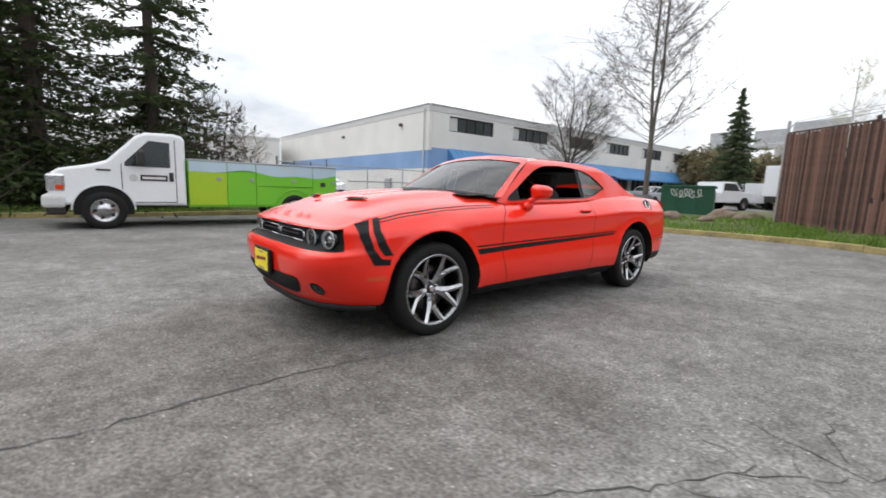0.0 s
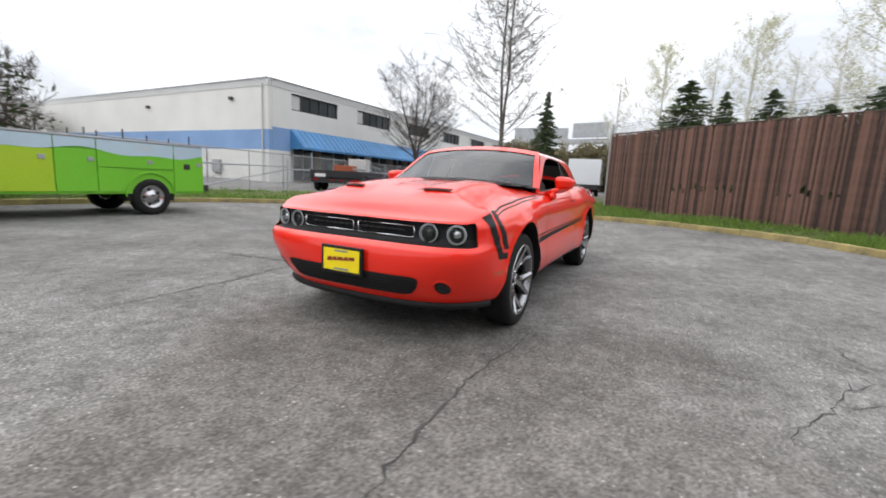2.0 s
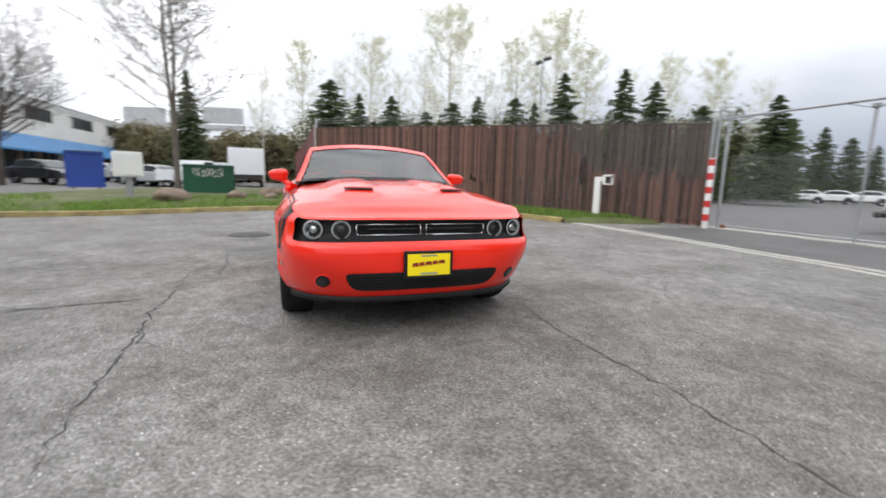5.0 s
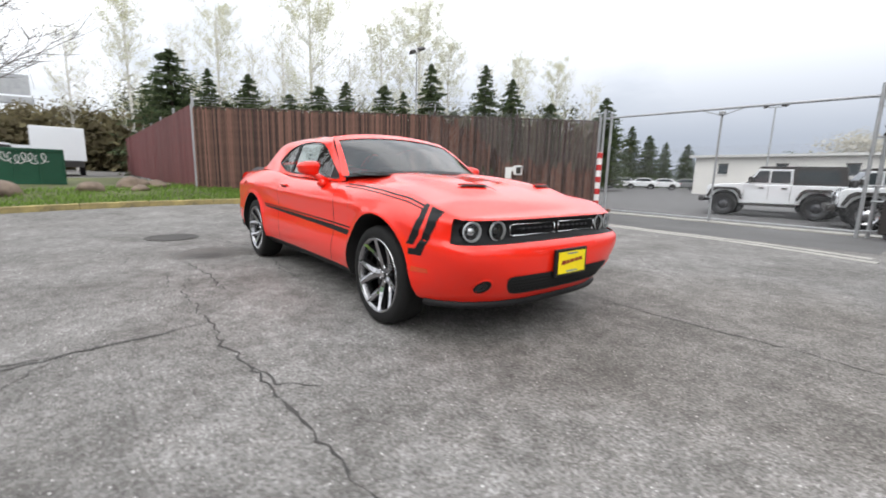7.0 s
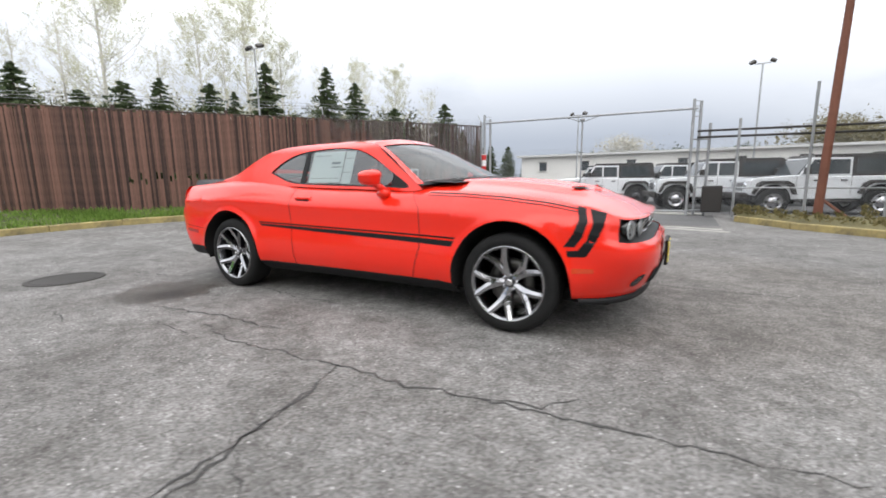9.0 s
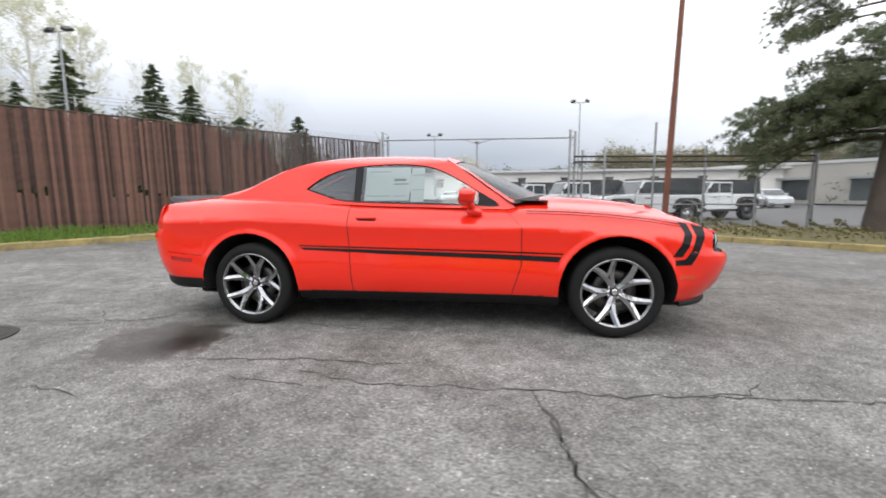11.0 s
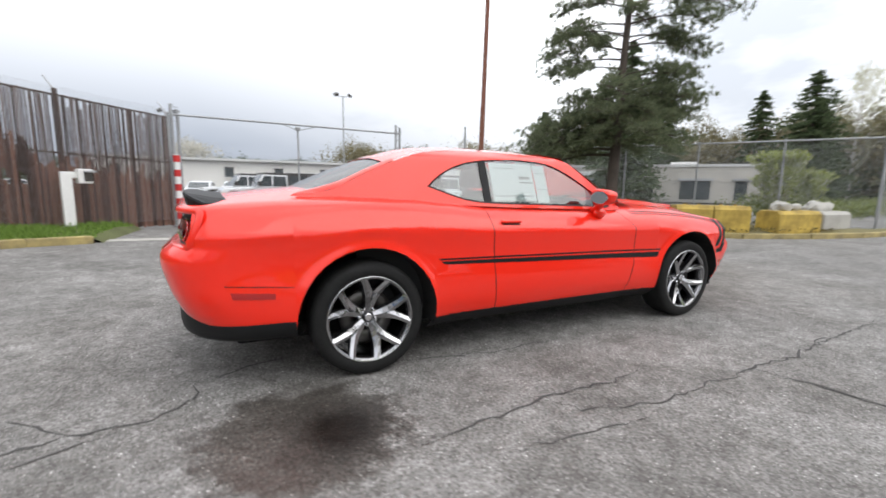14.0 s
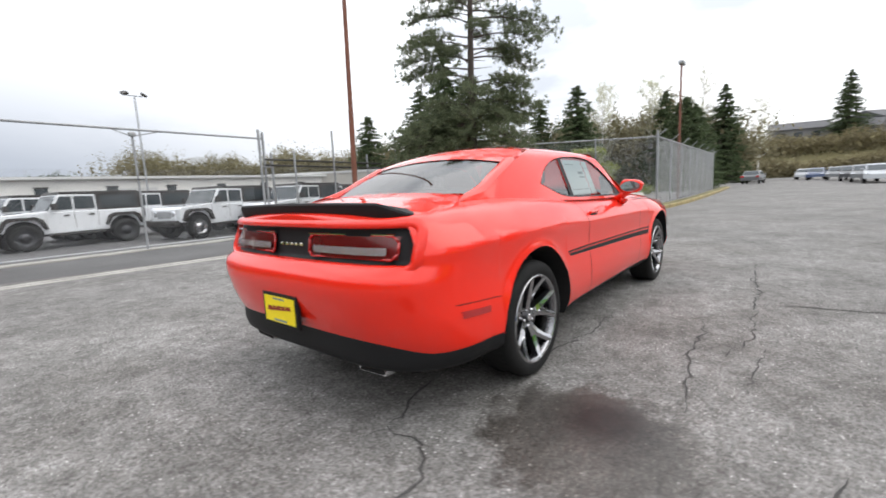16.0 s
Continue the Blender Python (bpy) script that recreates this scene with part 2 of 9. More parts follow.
# ---- large structure ----
def asphalt_material():
    m = bpy.data.materials.new("worn_asphalt")
    m.use_nodes = True
    n, l = m.node_tree.nodes, m.node_tree.links
    p = n["Principled BSDF"]
    co = n.new("ShaderNodeTexCoord")

    def tex(kind, scale, detail=4.0):
        t = n.new(kind)
        t.inputs["Scale"].default_value = scale
        if kind == "ShaderNodeTexNoise":
            t.inputs["Detail"].default_value = detail
            t.inputs["Roughness"].default_value = 0.62
        l.new(co.outputs["Object"], t.inputs["Vector"])
        return t

    def ramp(src, lo, hi, c0, c1):
        r = n.new("ShaderNodeValToRGB")
        r.color_ramp.elements[0].position, r.color_ramp.elements[1].position = lo, hi
        r.color_ramp.elements[0].color, r.color_ramp.elements[1].color = (*c0, 1), (*c1, 1)
        l.new(src, r.inputs[0])
        return r.outputs[0]

    def blend(kind, fac, a, b):
        x = n.new("ShaderNodeMixRGB")
        x.blend_type = kind
        x.inputs[0].default_value = fac if isinstance(fac, float) else 1.0
        if not isinstance(fac, float):
            l.new(fac, x.inputs[0])
        l.new(a, x.inputs[1])
        l.new(b, x.inputs[2])
        return x.outputs[0]
    wide, mid, fine = tex("ShaderNodeTexNoise", 0.35), tex("ShaderNodeTexNoise", 1.7, 6), tex("ShaderNodeTexNoise", 55, 5)
    chips = tex("ShaderNodeTexVoronoi", 75)
    chips2 = tex("ShaderNodeTexVoronoi", 32)
    base = ramp(wide.outputs["Fac"], 0.32, 0.68, (0.143, 0.140, 0.136), (0.190, 0.186, 0.180))
    base = blend("MULTIPLY", 1.0, base, ramp(mid.outputs["Fac"], 0.36, 0.63, (0.80, 0.795, 0.785), (1.16, 1.16, 1.16)))
    worn = tex("ShaderNodeTexNoise", 8.5, 7)
    base = blend("MULTIPLY", 1.0, base, ramp(worn.outputs["Fac"], 0.34, 0.64, (0.74, 0.735, 0.725), (1.22, 1.22, 1.215)))
    base = blend("MULTIPLY", 1.0, base, ramp(fine.outputs["Fac"], 0.28, 0.72, (0.48, 0.48, 0.48), (1.54, 1.54, 1.54)))
    stone = blend("MULTIPLY", 1.0, base, ramp(chips.outputs["Color"], 0.1, 0.95, (0.72, 0.70, 0.68), (1.35, 1.35, 1.36)))
    pale = ramp(chips2.outputs["Distance"], 0.10, 0.22, (0.58, 0.57, 0.55), (0.0, 0.0, 0.0))
    pick = ramp(chips2.outputs["Color"], 0.72, 0.78, (0, 0, 0), (1, 1, 1))
    stone = blend("ADD", 0.62, stone, blend("MULTIPLY", 1.0, pale, pick))
    chips3 = tex("ShaderNodeTexVoronoi", 58)
    stone = blend("ADD", 0.6, stone, blend("MULTIPLY", 1.0, ramp(chips3.outputs["Distance"], 0.12, 0.26, (0.40, 0.39, 0.37), (0.0, 0.0, 0.0)), ramp(chips3.outputs["Color"], 0.72, 0.75, (0, 0, 0), (1, 1, 1))))
    # tar-dark bald places
    bald = tex("ShaderNodeTexNoise", 0.8, 7)
    stone = blend("MULTIPLY", 1.0, stone, ramp(bald.outputs["Fac"], 0.36, 0.52, (0.84, 0.83, 0.82), (1.0, 1.0, 1.0)))
    # old oil-brown stain off the front corner
    far = n.new("ShaderNodeVectorMath")
    far.operation = "DISTANCE"
    far.inputs[1].default_value = (3.1, 0.9, 0.0)
    l.new(co.outputs["Object"], far.inputs[0])
    rag = n.new("ShaderNodeMath")
    rag.operation = "MULTIPLY_ADD"
    rag.inputs[1].default_value = 2.4
    l.new(bald.outputs["Fac"], rag.inputs[0])
    l.new(far.outputs["Value"], rag.inputs[2])
    oil = n.new("ShaderNodeMapRange")
    oil.inputs["From Min"].default_value, oil.inputs["From Max"].default_value = 3.7, 2.5
    l.new(rag.outputs[0], oil.inputs["Value"])
    tint = n.new("ShaderNodeRGB")
    tint.outputs[0].default_value = (0.86, 0.83, 0.805, 1)
    stone = blend("MIX", oil.outputs[0], stone, blend("MULTIPLY", 1.0, stone, tint.outputs[0]))
    # the damp patch
    sub = n.new("ShaderNodeVectorMath")
    sub.operation = "DISTANCE"
    sub.inputs[1].default_value = (-1.93, -1.39, 0.0)
    core = n.new("ShaderNodeVectorMath")
    core.operation = "DISTANCE"
    core.inputs[1].default_value = (-1.77, -1.43, 0.0)
    l.new(co.outputs["Object"], core.inputs[0])
    stretch = n.new("ShaderNodeMapping")
    l.new(co.outputs["Object"], stretch.inputs["Vector"])
    l.new(stretch.outputs[0], sub.inputs[0])
    add = n.new("ShaderNodeMath")
    add.operation = "MULTIPLY_ADD"
    add.inputs[1].default_value = 0.62
    l.new(worn.outputs["Fac"], add.inputs[0])
    l.new(sub.outputs["Value"], add.inputs[2])
    wet = n.new("ShaderNodeMapRange")
    wet.inputs["From Min"].default_value, wet.inputs["From Max"].default_value = 0.86, 0.70
    l.new(add.outputs[0], wet.inputs["Value"])
    damp = blend("MULTIPLY", 1.0, stone, ramp(core.outputs["Value"], 0.10, 0.36, (0.065, 0.050, 0.042), (0.47, 0.445, 0.42)))
    col = blend("MIX", wet.outputs[0], stone, damp)
    l.new(col, p.inputs["Base Color"])
    rough = n.new("ShaderNodeMapRange")
    rough.inputs["To Min"].default_value, rough.inputs["To Max"].default_value = 0.86, 0.36
    l.new(wet.outputs[0], rough.inputs["Value"])
    l.new(rough.outputs[0], p.inputs["Roughness"])
    p.inputs["Specular IOR Level"].default_value = 0.35
    b = n.new("ShaderNodeBump")
    b.inputs["Strength"].default_value, b.inputs["Distance"].default_value = 0.7, 0.006
    l.new(stone, b.inputs["Height"])
    l.new(b.outputs[0], p.inputs["Normal"])
    return m


ASPHALT = asphalt_material()
CRACK = material("crack_filler", (0.050, 0.048, 0.046), 0.9, vary=0.4, grain=60)
CONCRETE = material("old_concrete", (0.36, 0.35, 0.32), 0.85, vary=0.3, grain=40, blotch=2.0, bump=0.25)
KERB_PAINT = material("worn_yellow_kerb", (0.22, 0.19, 0.12), 0.85, vary=0.5, grain=12, blotch=2.5, bump=0.3, color2=(0.44, 0.35, 0.14))
BLOCK_YELLOW = material("yellow_painted_concrete", (0.34, 0.23, 0.055), 0.8, vary=0.55, grain=7, blotch=2.2, bump=0.3, color2=(0.62, 0.44, 0.09))
TURF = material("turf", (0.085, 0.095, 0.034), 0.95, vary=0.5, grain=22, blotch=0.8, bump=0.5)
DIRT = material("brown_verge", (0.13, 0.115, 0.05), 0.95, vary=0.4, grain=16, blotch=0.9, bump=0.5)
STUCCO = material("white_stucco", (0.70, 0.69, 0.66), 0.85, vary=0.10, grain=25, blotch=0.35, bump=0.1)
STUCCO_GREY = material("pale_grey_stucco", (0.55, 0.55, 0.54), 0.85, vary=0.10, grain=25, blotch=0.3)
BLUE_PAINT = material("faded_blue_paint", (0.20, 0.33, 0.56), 0.7, vary=0.14, blotch=0.4)
AWNING_BLUE = material("blue_metal_awning", (0.065, 0.22, 0.45), 0.45, vary=0.2, blotch=0.6)
DARK_GLASS = material("dark_window_glass", (0.05, 0.06, 0.065), 0.08, vary=0.5, blotch=0.4)
FRAME_DARK = material("dark_bronze_frame", (0.04, 0.035, 0.03), 0.5, vary=0.2)
GALV = material("galvanised_steel", (0.36, 0.37, 0.38), 0.5, 0.6, vary=0.2, grain=25)
WOOD_BROWN = material("weathered_brown_slat", (0.060, 0.031, 0.024), 0.8, vary=0.5, grain=14, blotch=1.1, bump=0.2, color2=(0.185, 0.096, 0.070), per_object=0.42)
WOOD_GREY = material("bare_brown_grey_slat", (0.070, 0.046, 0.040), 0.85, vary=0.35, grain=16, blotch=1.2, bump=0.2, color2=(0.150, 0.110, 0.098), per_object=0.4)
MAROON = material("maroon_slat", (0.13, 0.035, 0.035), 0.7, vary=0.25, grain=20, per_object=0.3)
POST_BROWN = material("dark_brown_post", (0.05, 0.03, 0.022), 0.7, vary=0.3)
RUST = material("rusty_brown_steel", (0.17, 0.065, 0.04), 0.75, vary=0.3, grain=25, blotch=1.5)
PIPE_BLACK = material("black_pipe", (0.025, 0.022, 0.02), 0.6, vary=0.3)
BARK = material("grey_bark", (0.19, 0.165, 0.14), 0.9, vary=0.35, grain=30, blotch=3, bump=0.4)
BARK_TREE = material("brown_grey_bark", (0.115, 0.098, 0.082), 0.9, vary=0.35, grain=30, blotch=3, bump=0.4)
BARK_PALE = material("pale_bark", (0.60, 0.58, 0.54), 0.9, vary=0.3, grain=20, blotch=2)
BARK_DARK = material("dark_bark", (0.07, 0.055, 0.045), 0.9, vary=0.35, grain=30, blotch=3, bump=0.4)
WHITE_PAINT = material("white_paint", (0.72, 0.72, 0.71), 0.5, vary=0.10, grain=30, blotch=1.0)
RED_BAND = material("red_band_paint", (0.55, 0.03, 0.03), 0.5, vary=0.15)
WHITE_CAR = material("white_car_paint", (0.74, 0.76, 0.78), 0.25, vary=0.03, coat=0.8)
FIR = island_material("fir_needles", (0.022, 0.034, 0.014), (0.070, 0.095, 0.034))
# a paler copy of FIR for the far conifers
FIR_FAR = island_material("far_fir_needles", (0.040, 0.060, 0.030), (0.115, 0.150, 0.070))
PINE_NEEDLE = island_material("pine_needles", (0.092, 0.113, 0.070), (0.230, 0.262, 0.150), translucent=0.45)
SPRING_LEAF = island_material("young_yellow_green_leaves", (0.42, 0.42, 0.24), (0.68, 0.68, 0.46))
SAPLING_LEAF = island_material("bright_sapling_leaves", (0.20, 0.24, 0.06), (0.38, 0.42, 0.14))
SHRUB_LEAF = island_material("shrub_leaves", (0.09, 0.12, 0.03), (0.24, 0.27, 0.09))
# distance haze is mixed into the colours of FAR_PALE, THICKET and FAR_GREEN
FAR_PALE = island_material("haze_tinted_twigs", (0.42, 0.41, 0.36), (0.60, 0.58, 0.52))
THICKET = island_material("haze_tinted_thicket", (0.165, 0.148, 0.088), (0.27, 0.245, 0.150))
WOODS_GREEN = island_material("olive_woods", (0.050, 0.058, 0.030), (0.150, 0.155, 0.075))
FAR_GREEN = island_material("haze_tinted_foliage", (0.075, 0.095, 0.070), (0.17, 0.20, 0.14))
BROWN_TWIG = island_material("brown_spring_wood", (0.12, 0.10, 0.06), (0.24, 0.21, 0.115))
GRASS_BLADE = island_material("grass_blades", (0.090, 0.155, 0.025), (0.22, 0.34, 0.075))

# ground: one sheet, finest where the camera walks
def ground_sheet():
    near = np.concatenate([np.linspace(-900, -120, 14), np.linspace(-100, -40, 13), np.linspace(-38, 38, 96), np.linspace(40, 100, 13), np.linspace(120, 900, 14)])
    verts = [(x, y, ground_z(x, y)) for y in near for x in near]
    k = len(near)
    faces = [[j * k + i, j * k + i + 1, (j + 1) * k + i + 1, (j + 1) * k + i] for j in range(k - 1) for i in range(k - 1)]
    return tagged(new("ground", mesh_object("ground", verts, faces, ASPHALT, True)), "worn grey asphalt with pale stone chips and damp patch", "ground", kind="structure")


ground_sheet()


def crack(points, width, seed):
    """A jagged dark crack in the asphalt, a shallow filled groove a few millimetres wide."""
    rng = random.Random(seed)
    fine = []
    for a, b in zip(points, points[1:]):
        d = math.hypot(b[0] - a[0], b[1] - a[1])
        k = max(2, int(d / 0.06))
        for i in range(k):
            t = i / k
            fine.append((a[0] + (b[0] - a[0]) * t + rng.gauss(0, 0.014), a[1] + (b[1] - a[1]) * t + rng.gauss(0, 0.014)))
    fine.append(points[-1])
    verts, faces = [], []
    for i, (x, y) in enumerate(fine):
        x0, y0 = fine[max(0, i - 1)]
        x1, y1 = fine[min(len(fine) - 1, i + 1)]
        d = math.hypot(x1 - x0, y1 - y0) or 1
        w = 0.72 * width * rng.uniform(0.15, 1.35) * (0.3 + 0.7 * min(1, 4 * i / len(fine), 4 * (len(fine) - 1 - i) / len(fine)))
        nx, ny = -(y1 - y0) / d * w, (x1 - x0) / d * w
        z = ground_z(x, y) + 0.003
        verts += [(x - nx, y - ny, z), (x + nx, y + ny, z)]
    faces = [[2 * i, 2 * i + 1, 2 * i + 3, 2 * i + 2] for i in range(len(fine) - 1)]
    tagged(new("ground_crack", mesh_object("ground_crack", verts, faces, CRACK)), "jagged dark crack in the asphalt", "crack", kind="structure")


CRACKS = [
    ([(4.9, 0.92), (4.2, 0.98), (3.7, 1.0), (3.2, 1.0), (2.6, 0.98), (2.1, 1.02), (1.6, 1.1), (1.2, 1.12)], 0.011),
    ([(2.3, 2.4), (1.8, 2.68), (1.5, 2.82), (1.1, 3.2)], 0.006), 
    ([(1.1, 3.2), (0.8, 3.02), (0.45, 3.1)], 0.006), ([(1.5, 2.82), (1.36, 3.15), (1.2, 3.5)], 0.005), ([(0.95, 2.72), (1.02, 2.95), (1.1, 3.2)], 0.005),
    ([(1.2, -3.6), (1.0, -2.9), (0.92, -2.4), (0.8, -1.86)], 0.011),
    ([(-0.7, -1.62), (-0.6, -1.8), (-0.2, -1.9), (0.1, -1.9), (0.8, -1.86), (1.3, -1.9), (1.7, -1.82), (2.4, -1.8), (3.3, -1.72)], 0.011),
    ([(-1.5, -1.72), (-0.9, -1.63), (-0.5, -1.6), (-0.2, -1.62), (0.2, -1.55)], 0.011),
    ([(-3.6, -1.12), (-3.1, -1.03), (-2.6, -0.97), (-2.4, -0.82), (-2.42, -0.6), (-2.1, -0.48), (-1.7, -0.42)], 0.016),
    ([(1.75, 2.72), (1.62, 2.95), (1.36, 3.15)], 0.005), ([(1.62, 2.95), (1.85, 3.08), (1.95, 3.3)], 0.004), ([(1.3, 2.62), (1.36, 2.9), (1.5, 2.82)], 0.004),
    ([(1.02, 2.95), (1.25, 2.98), (1.36, 3.15)], 0.004), ([(0.8, 3.02), (0.88, 3.25), (1.1, 3.2)], 0.004), ([(1.36, 3.15), (1.6, 3.3), (1.72, 3.55)], 0.004),
    ([(1.7, -1.82), (2.0, -1.72), (2.12, -1.6)], 0.008), ([(-2.9, -0.97), (-3.2, -0.7)], 0.007),
    ([(-1.27, -0.80), (-0.95, -0.86), (-0.65, -0.93), (0.02, -0.92)], 0.010),
    ([(-3.05, -1.18), (-2.88, -1.10), (-2.7, -1.02)], 0.008), ([(-2.56, -0.52), (-2.37, -0.63)], 0.009),
    ([(-2.19, -2.20), (-1.94, -2.22), (-1.66, -2.28)], 0.008), ([(-1.15, -1.93), (-0.76, -1.95), (-0.34, -1.99)], 0.007),
    ([(2.14, -3.31), (1.77, -3.24), (1.48, -2.99), (0.78, -2.53)], 0.006), ([(0.8, -1.9), (0.9, -2.2), (0.97, -2.88), (1.0, -3.2)], 0.012),
]
for i, (pts, w) in enumerate(CRACKS):
    crack(pts, w, i)

# kerb along the verge, then the raised verge itself
KERB = [(7.5, -11.6), (3.0, -11.4), (0.0, -11.2), (-3.7, -10.4), (-5.7, -8.9), (-7.4, -6.6), (-8.2, -4.2), (-8.6, -2.0), (-8.55, -0.1), (-8.2, 1.5), (-7.35, 3.1), (-5.9, 4.65), (-4.8, 5.45), (-4.3, 5.75)]
VERGE = [(7.5, -13.6), (3.0, -13.4), (0.0, -13.0), (-4.6, -12.3), (-7.6, -10.8), (-12.0, -9.2), (-19.5, -8.0), (-24.5, -4.0), (-26.0, -0.6), (-11.45, 0.15), (-9.2, 2.75), (-7.05, 5.3), (-5.6, 7.1), (-4.2, 8.75)]


def smooth_line(pts, k=6):
    out = []
    for i in range(len(pts) - 1):
        p0, p1, p2, p3 = (Vector(pts[max(0, min(len(pts) - 1, i + d))]) for d in (-1, 0, 1, 2))
        for s in range(k):
            t = s / k
            out.append(0.5 * ((2 * p1) + (p2 - p0) * t + (2 * p0 - 5 * p1 + 4 * p2 - p3) * t * t + (3 * p1 - p0 - 3 * p2 + p3) * t**3))
    return out + [Vector(pts[-1])]


def kerb_run(name, pts, label, mat, high=0.13, wide=0.15, piece=1.2, seed=3):
    """Kerb stones end to end along a line, each slightly out of true."""
    rng = random.Random(seed)
    run = tagged(new(name), label, "kerb", kind="structure")
    line = smooth_line(pts, 8)
    walked, start = 0.0, line[0]
    for a, b in zip(line, line[1:]):
        walked += (b - a).length
        if walked >= piece or b is line[-1]:
            d = b - start
            if d.length < 0.2:
                continue
            bm = boxed(0.004, d.length - 0.004, -wide / 2, wide / 2, -0.08, high + rng.uniform(-0.012, 0.006), bevel=0.022, seg=2)
            ob = part("kerb_stone", bm, mat, run)
            z0, z1 = ground_z(start.x, start.y), ground_z(b.x, b.y)
            ob.matrix_basis = pose(start.x, start.y, z0, 0, -math.degrees(math.atan2(z1 - z0, d.length)), math.degrees(math.atan2(d.y, d.x)) + rng.uniform(-0.4, 0.4))
            walked, start = 0.0, b
    return run


def verge_z(t):
    return 0.12 + 0.16 * t


def verge_sheet():
    a, b = smooth_line(KERB, 4), smooth_line(VERGE, 4)
    verts, faces, k = [], [], 15
    for i, (p, q) in enumerate(zip(a, b)):
        for j in range(k):
            t = (j / (k - 1)) ** 1.5
            x, y = p.x + (q.x - p.x) * t, p.y + (q.y - p.y) * t
            w = min(1.0, math.hypot(x - p.x, y - p.y) / 2.2)
            z = ground_z(p.x, p.y) * (1 - w) + ground_z(x, y) * w + 0.10 + 0.13 * w * smoothstep(8.5, 5.5, y) + 0.03 * noise.noise((x * 1.3, y * 1.3, 0))
            verts.append((x, y, z))
    rows = len(a)
    for j in range(k):
        x, y, z = verts[(rows - 1) * k + j]
        verts.append((x + 0.16, y + 0.05, ground_z(x + 0.16, y + 0.05) - 0.02))
    faces = [[i * k + j, i * k + j + 1, (i + 1) * k + j + 1, (i + 1) * k + j] for i in range(rows) for j in range(k - 1)]
    ob = tagged(new("verge", mesh_object("verge", verts, faces, TURF, True)), "rough green grass verge behind the kerb", "grass", kind="structure")
    # blades, thickest along the fence
    rng = np.random.default_rng(5)
    V, F = [], []
    for _ in range(24000):
        i = int(rng.integers(2, len(a) - 1))
        t = rng.random() ** 1.3
        if math.hypot(b[i].x - a[i].x, b[i].y - a[i].y) > 6:
            t *= 0.25
        f = rng.random()
        p, q = a[i].lerp(a[i + 1], f), b[i].lerp(b[i + 1], f)
        x, y = p.x + (q.x - p.x) * t, p.y + (q.y - p.y) * t
        w = min(1.0, math.hypot(x - p.x, y - p.y) / 2.2)
        z = ground_z(p.x, p.y) * (1 - w) + ground_z(x, y) * w + 0.10 + 0.13 * w * smoothstep(8.5, 5.5, y) + 0.03 * noise.noise((x * 1.3, y * 1.3, 0)) - 0.01
        h = rng.uniform(0.05, 0.14) * (1.0 + 0.8 * noise.noise((x * 0.8, y * 0.8, 3)))
        an = rng.uniform(0, 6.28)
        dx, dy = math.cos(an) * 0.014, math.sin(an) * 0.014
        lx, ly = rng.normal(0, 0.04, 2)
        n0 = len(V)
        V += [(x - dx, y - dy, z), (x + dx, y + dy, z), (x + lx, y + ly, z + h)]
        F.append([n0, n0 + 1, n0 + 2])
    tagged(new("grass", mesh_object("grass", V, F, GRASS_BLADE)), "ragged green grass blades on the verge", "grass", kind="stuff")


verge_sheet()

# planted bed beside the gate
BED_KERB = [(3.6, 8.3), (4.4, 7.0), (5.6, 5.9), (7.0, 4.75), (8.2, 3.5), (9.2, 2.55), (11.8, 1.75), (15.0, 1.5), (22.0, 1.45), (40.0, 2.0)]
BED_BACK = [(3.6, 9.2), (4.8, 9.3), (6.5, 9.3), (9.2, 9.3), (10.6, 7.6), (11.8, 5.6), (13.4, 2.6), (15.0, 1.9), (22.0, 1.95), (40.0, 2.6)]


def bed_sheet():
    a, b = smooth_line(BED_KERB, 4), smooth_line(BED_BACK, 4)
    k = 9
    verts = []
    for p, q in zip(a, b):
        for j in range(k):
            t = j / (k - 1)
            x, y = p.x + (q.x - p.x) * t, p.y + (q.y - p.y) * t
            verts.append((x, y, 0.10 + 0.10 * math.sin(math.pi * min(1, t * 1.2)) + 0.04 * noise.noise((x * 1.5, y * 1.5, 7))))
    faces = [[i * k + j, i * k + j + 1, (i + 1) * k + j + 1, (i + 1) * k + j] for i in range(len(a) - 1) for j in range(k - 1)]
    tagged(new("planting_bed", mesh_object("planting_bed", verts, faces, DIRT, True)), "brown planting bed with dry weeds", "bed", kind="structure")
    s = Soup(9)
    pts = []
    rng = np.random.default_rng(4)
    for _ in range(5200):
        i = int(rng.integers(0, 24))
        t = rng.random()
        p, q = a[i].lerp(a[i + 1], rng.random()), b[i]
        x, y = p.x + (q.x - p.x) * t, p.y + (q.y - p.y) * t
        hump = max(0.0, noise.noise((x * 0.9, y * 0.9, 1)) + 0.15) * 0.28
        pts.append((x, y, 0.17 + rng.random() * (0.05 + hump)))
    s.leaves(pts, 0.05)
    tagged(new("bed_weeds", s.mesh("bed_weeds", island_material("dry_weeds", (0.075, 0.068, 0.025), (0.22, 0.185, 0.085)))), "low dry weeds and ground cover", "weeds", kind="stuff")


bed_sheet()
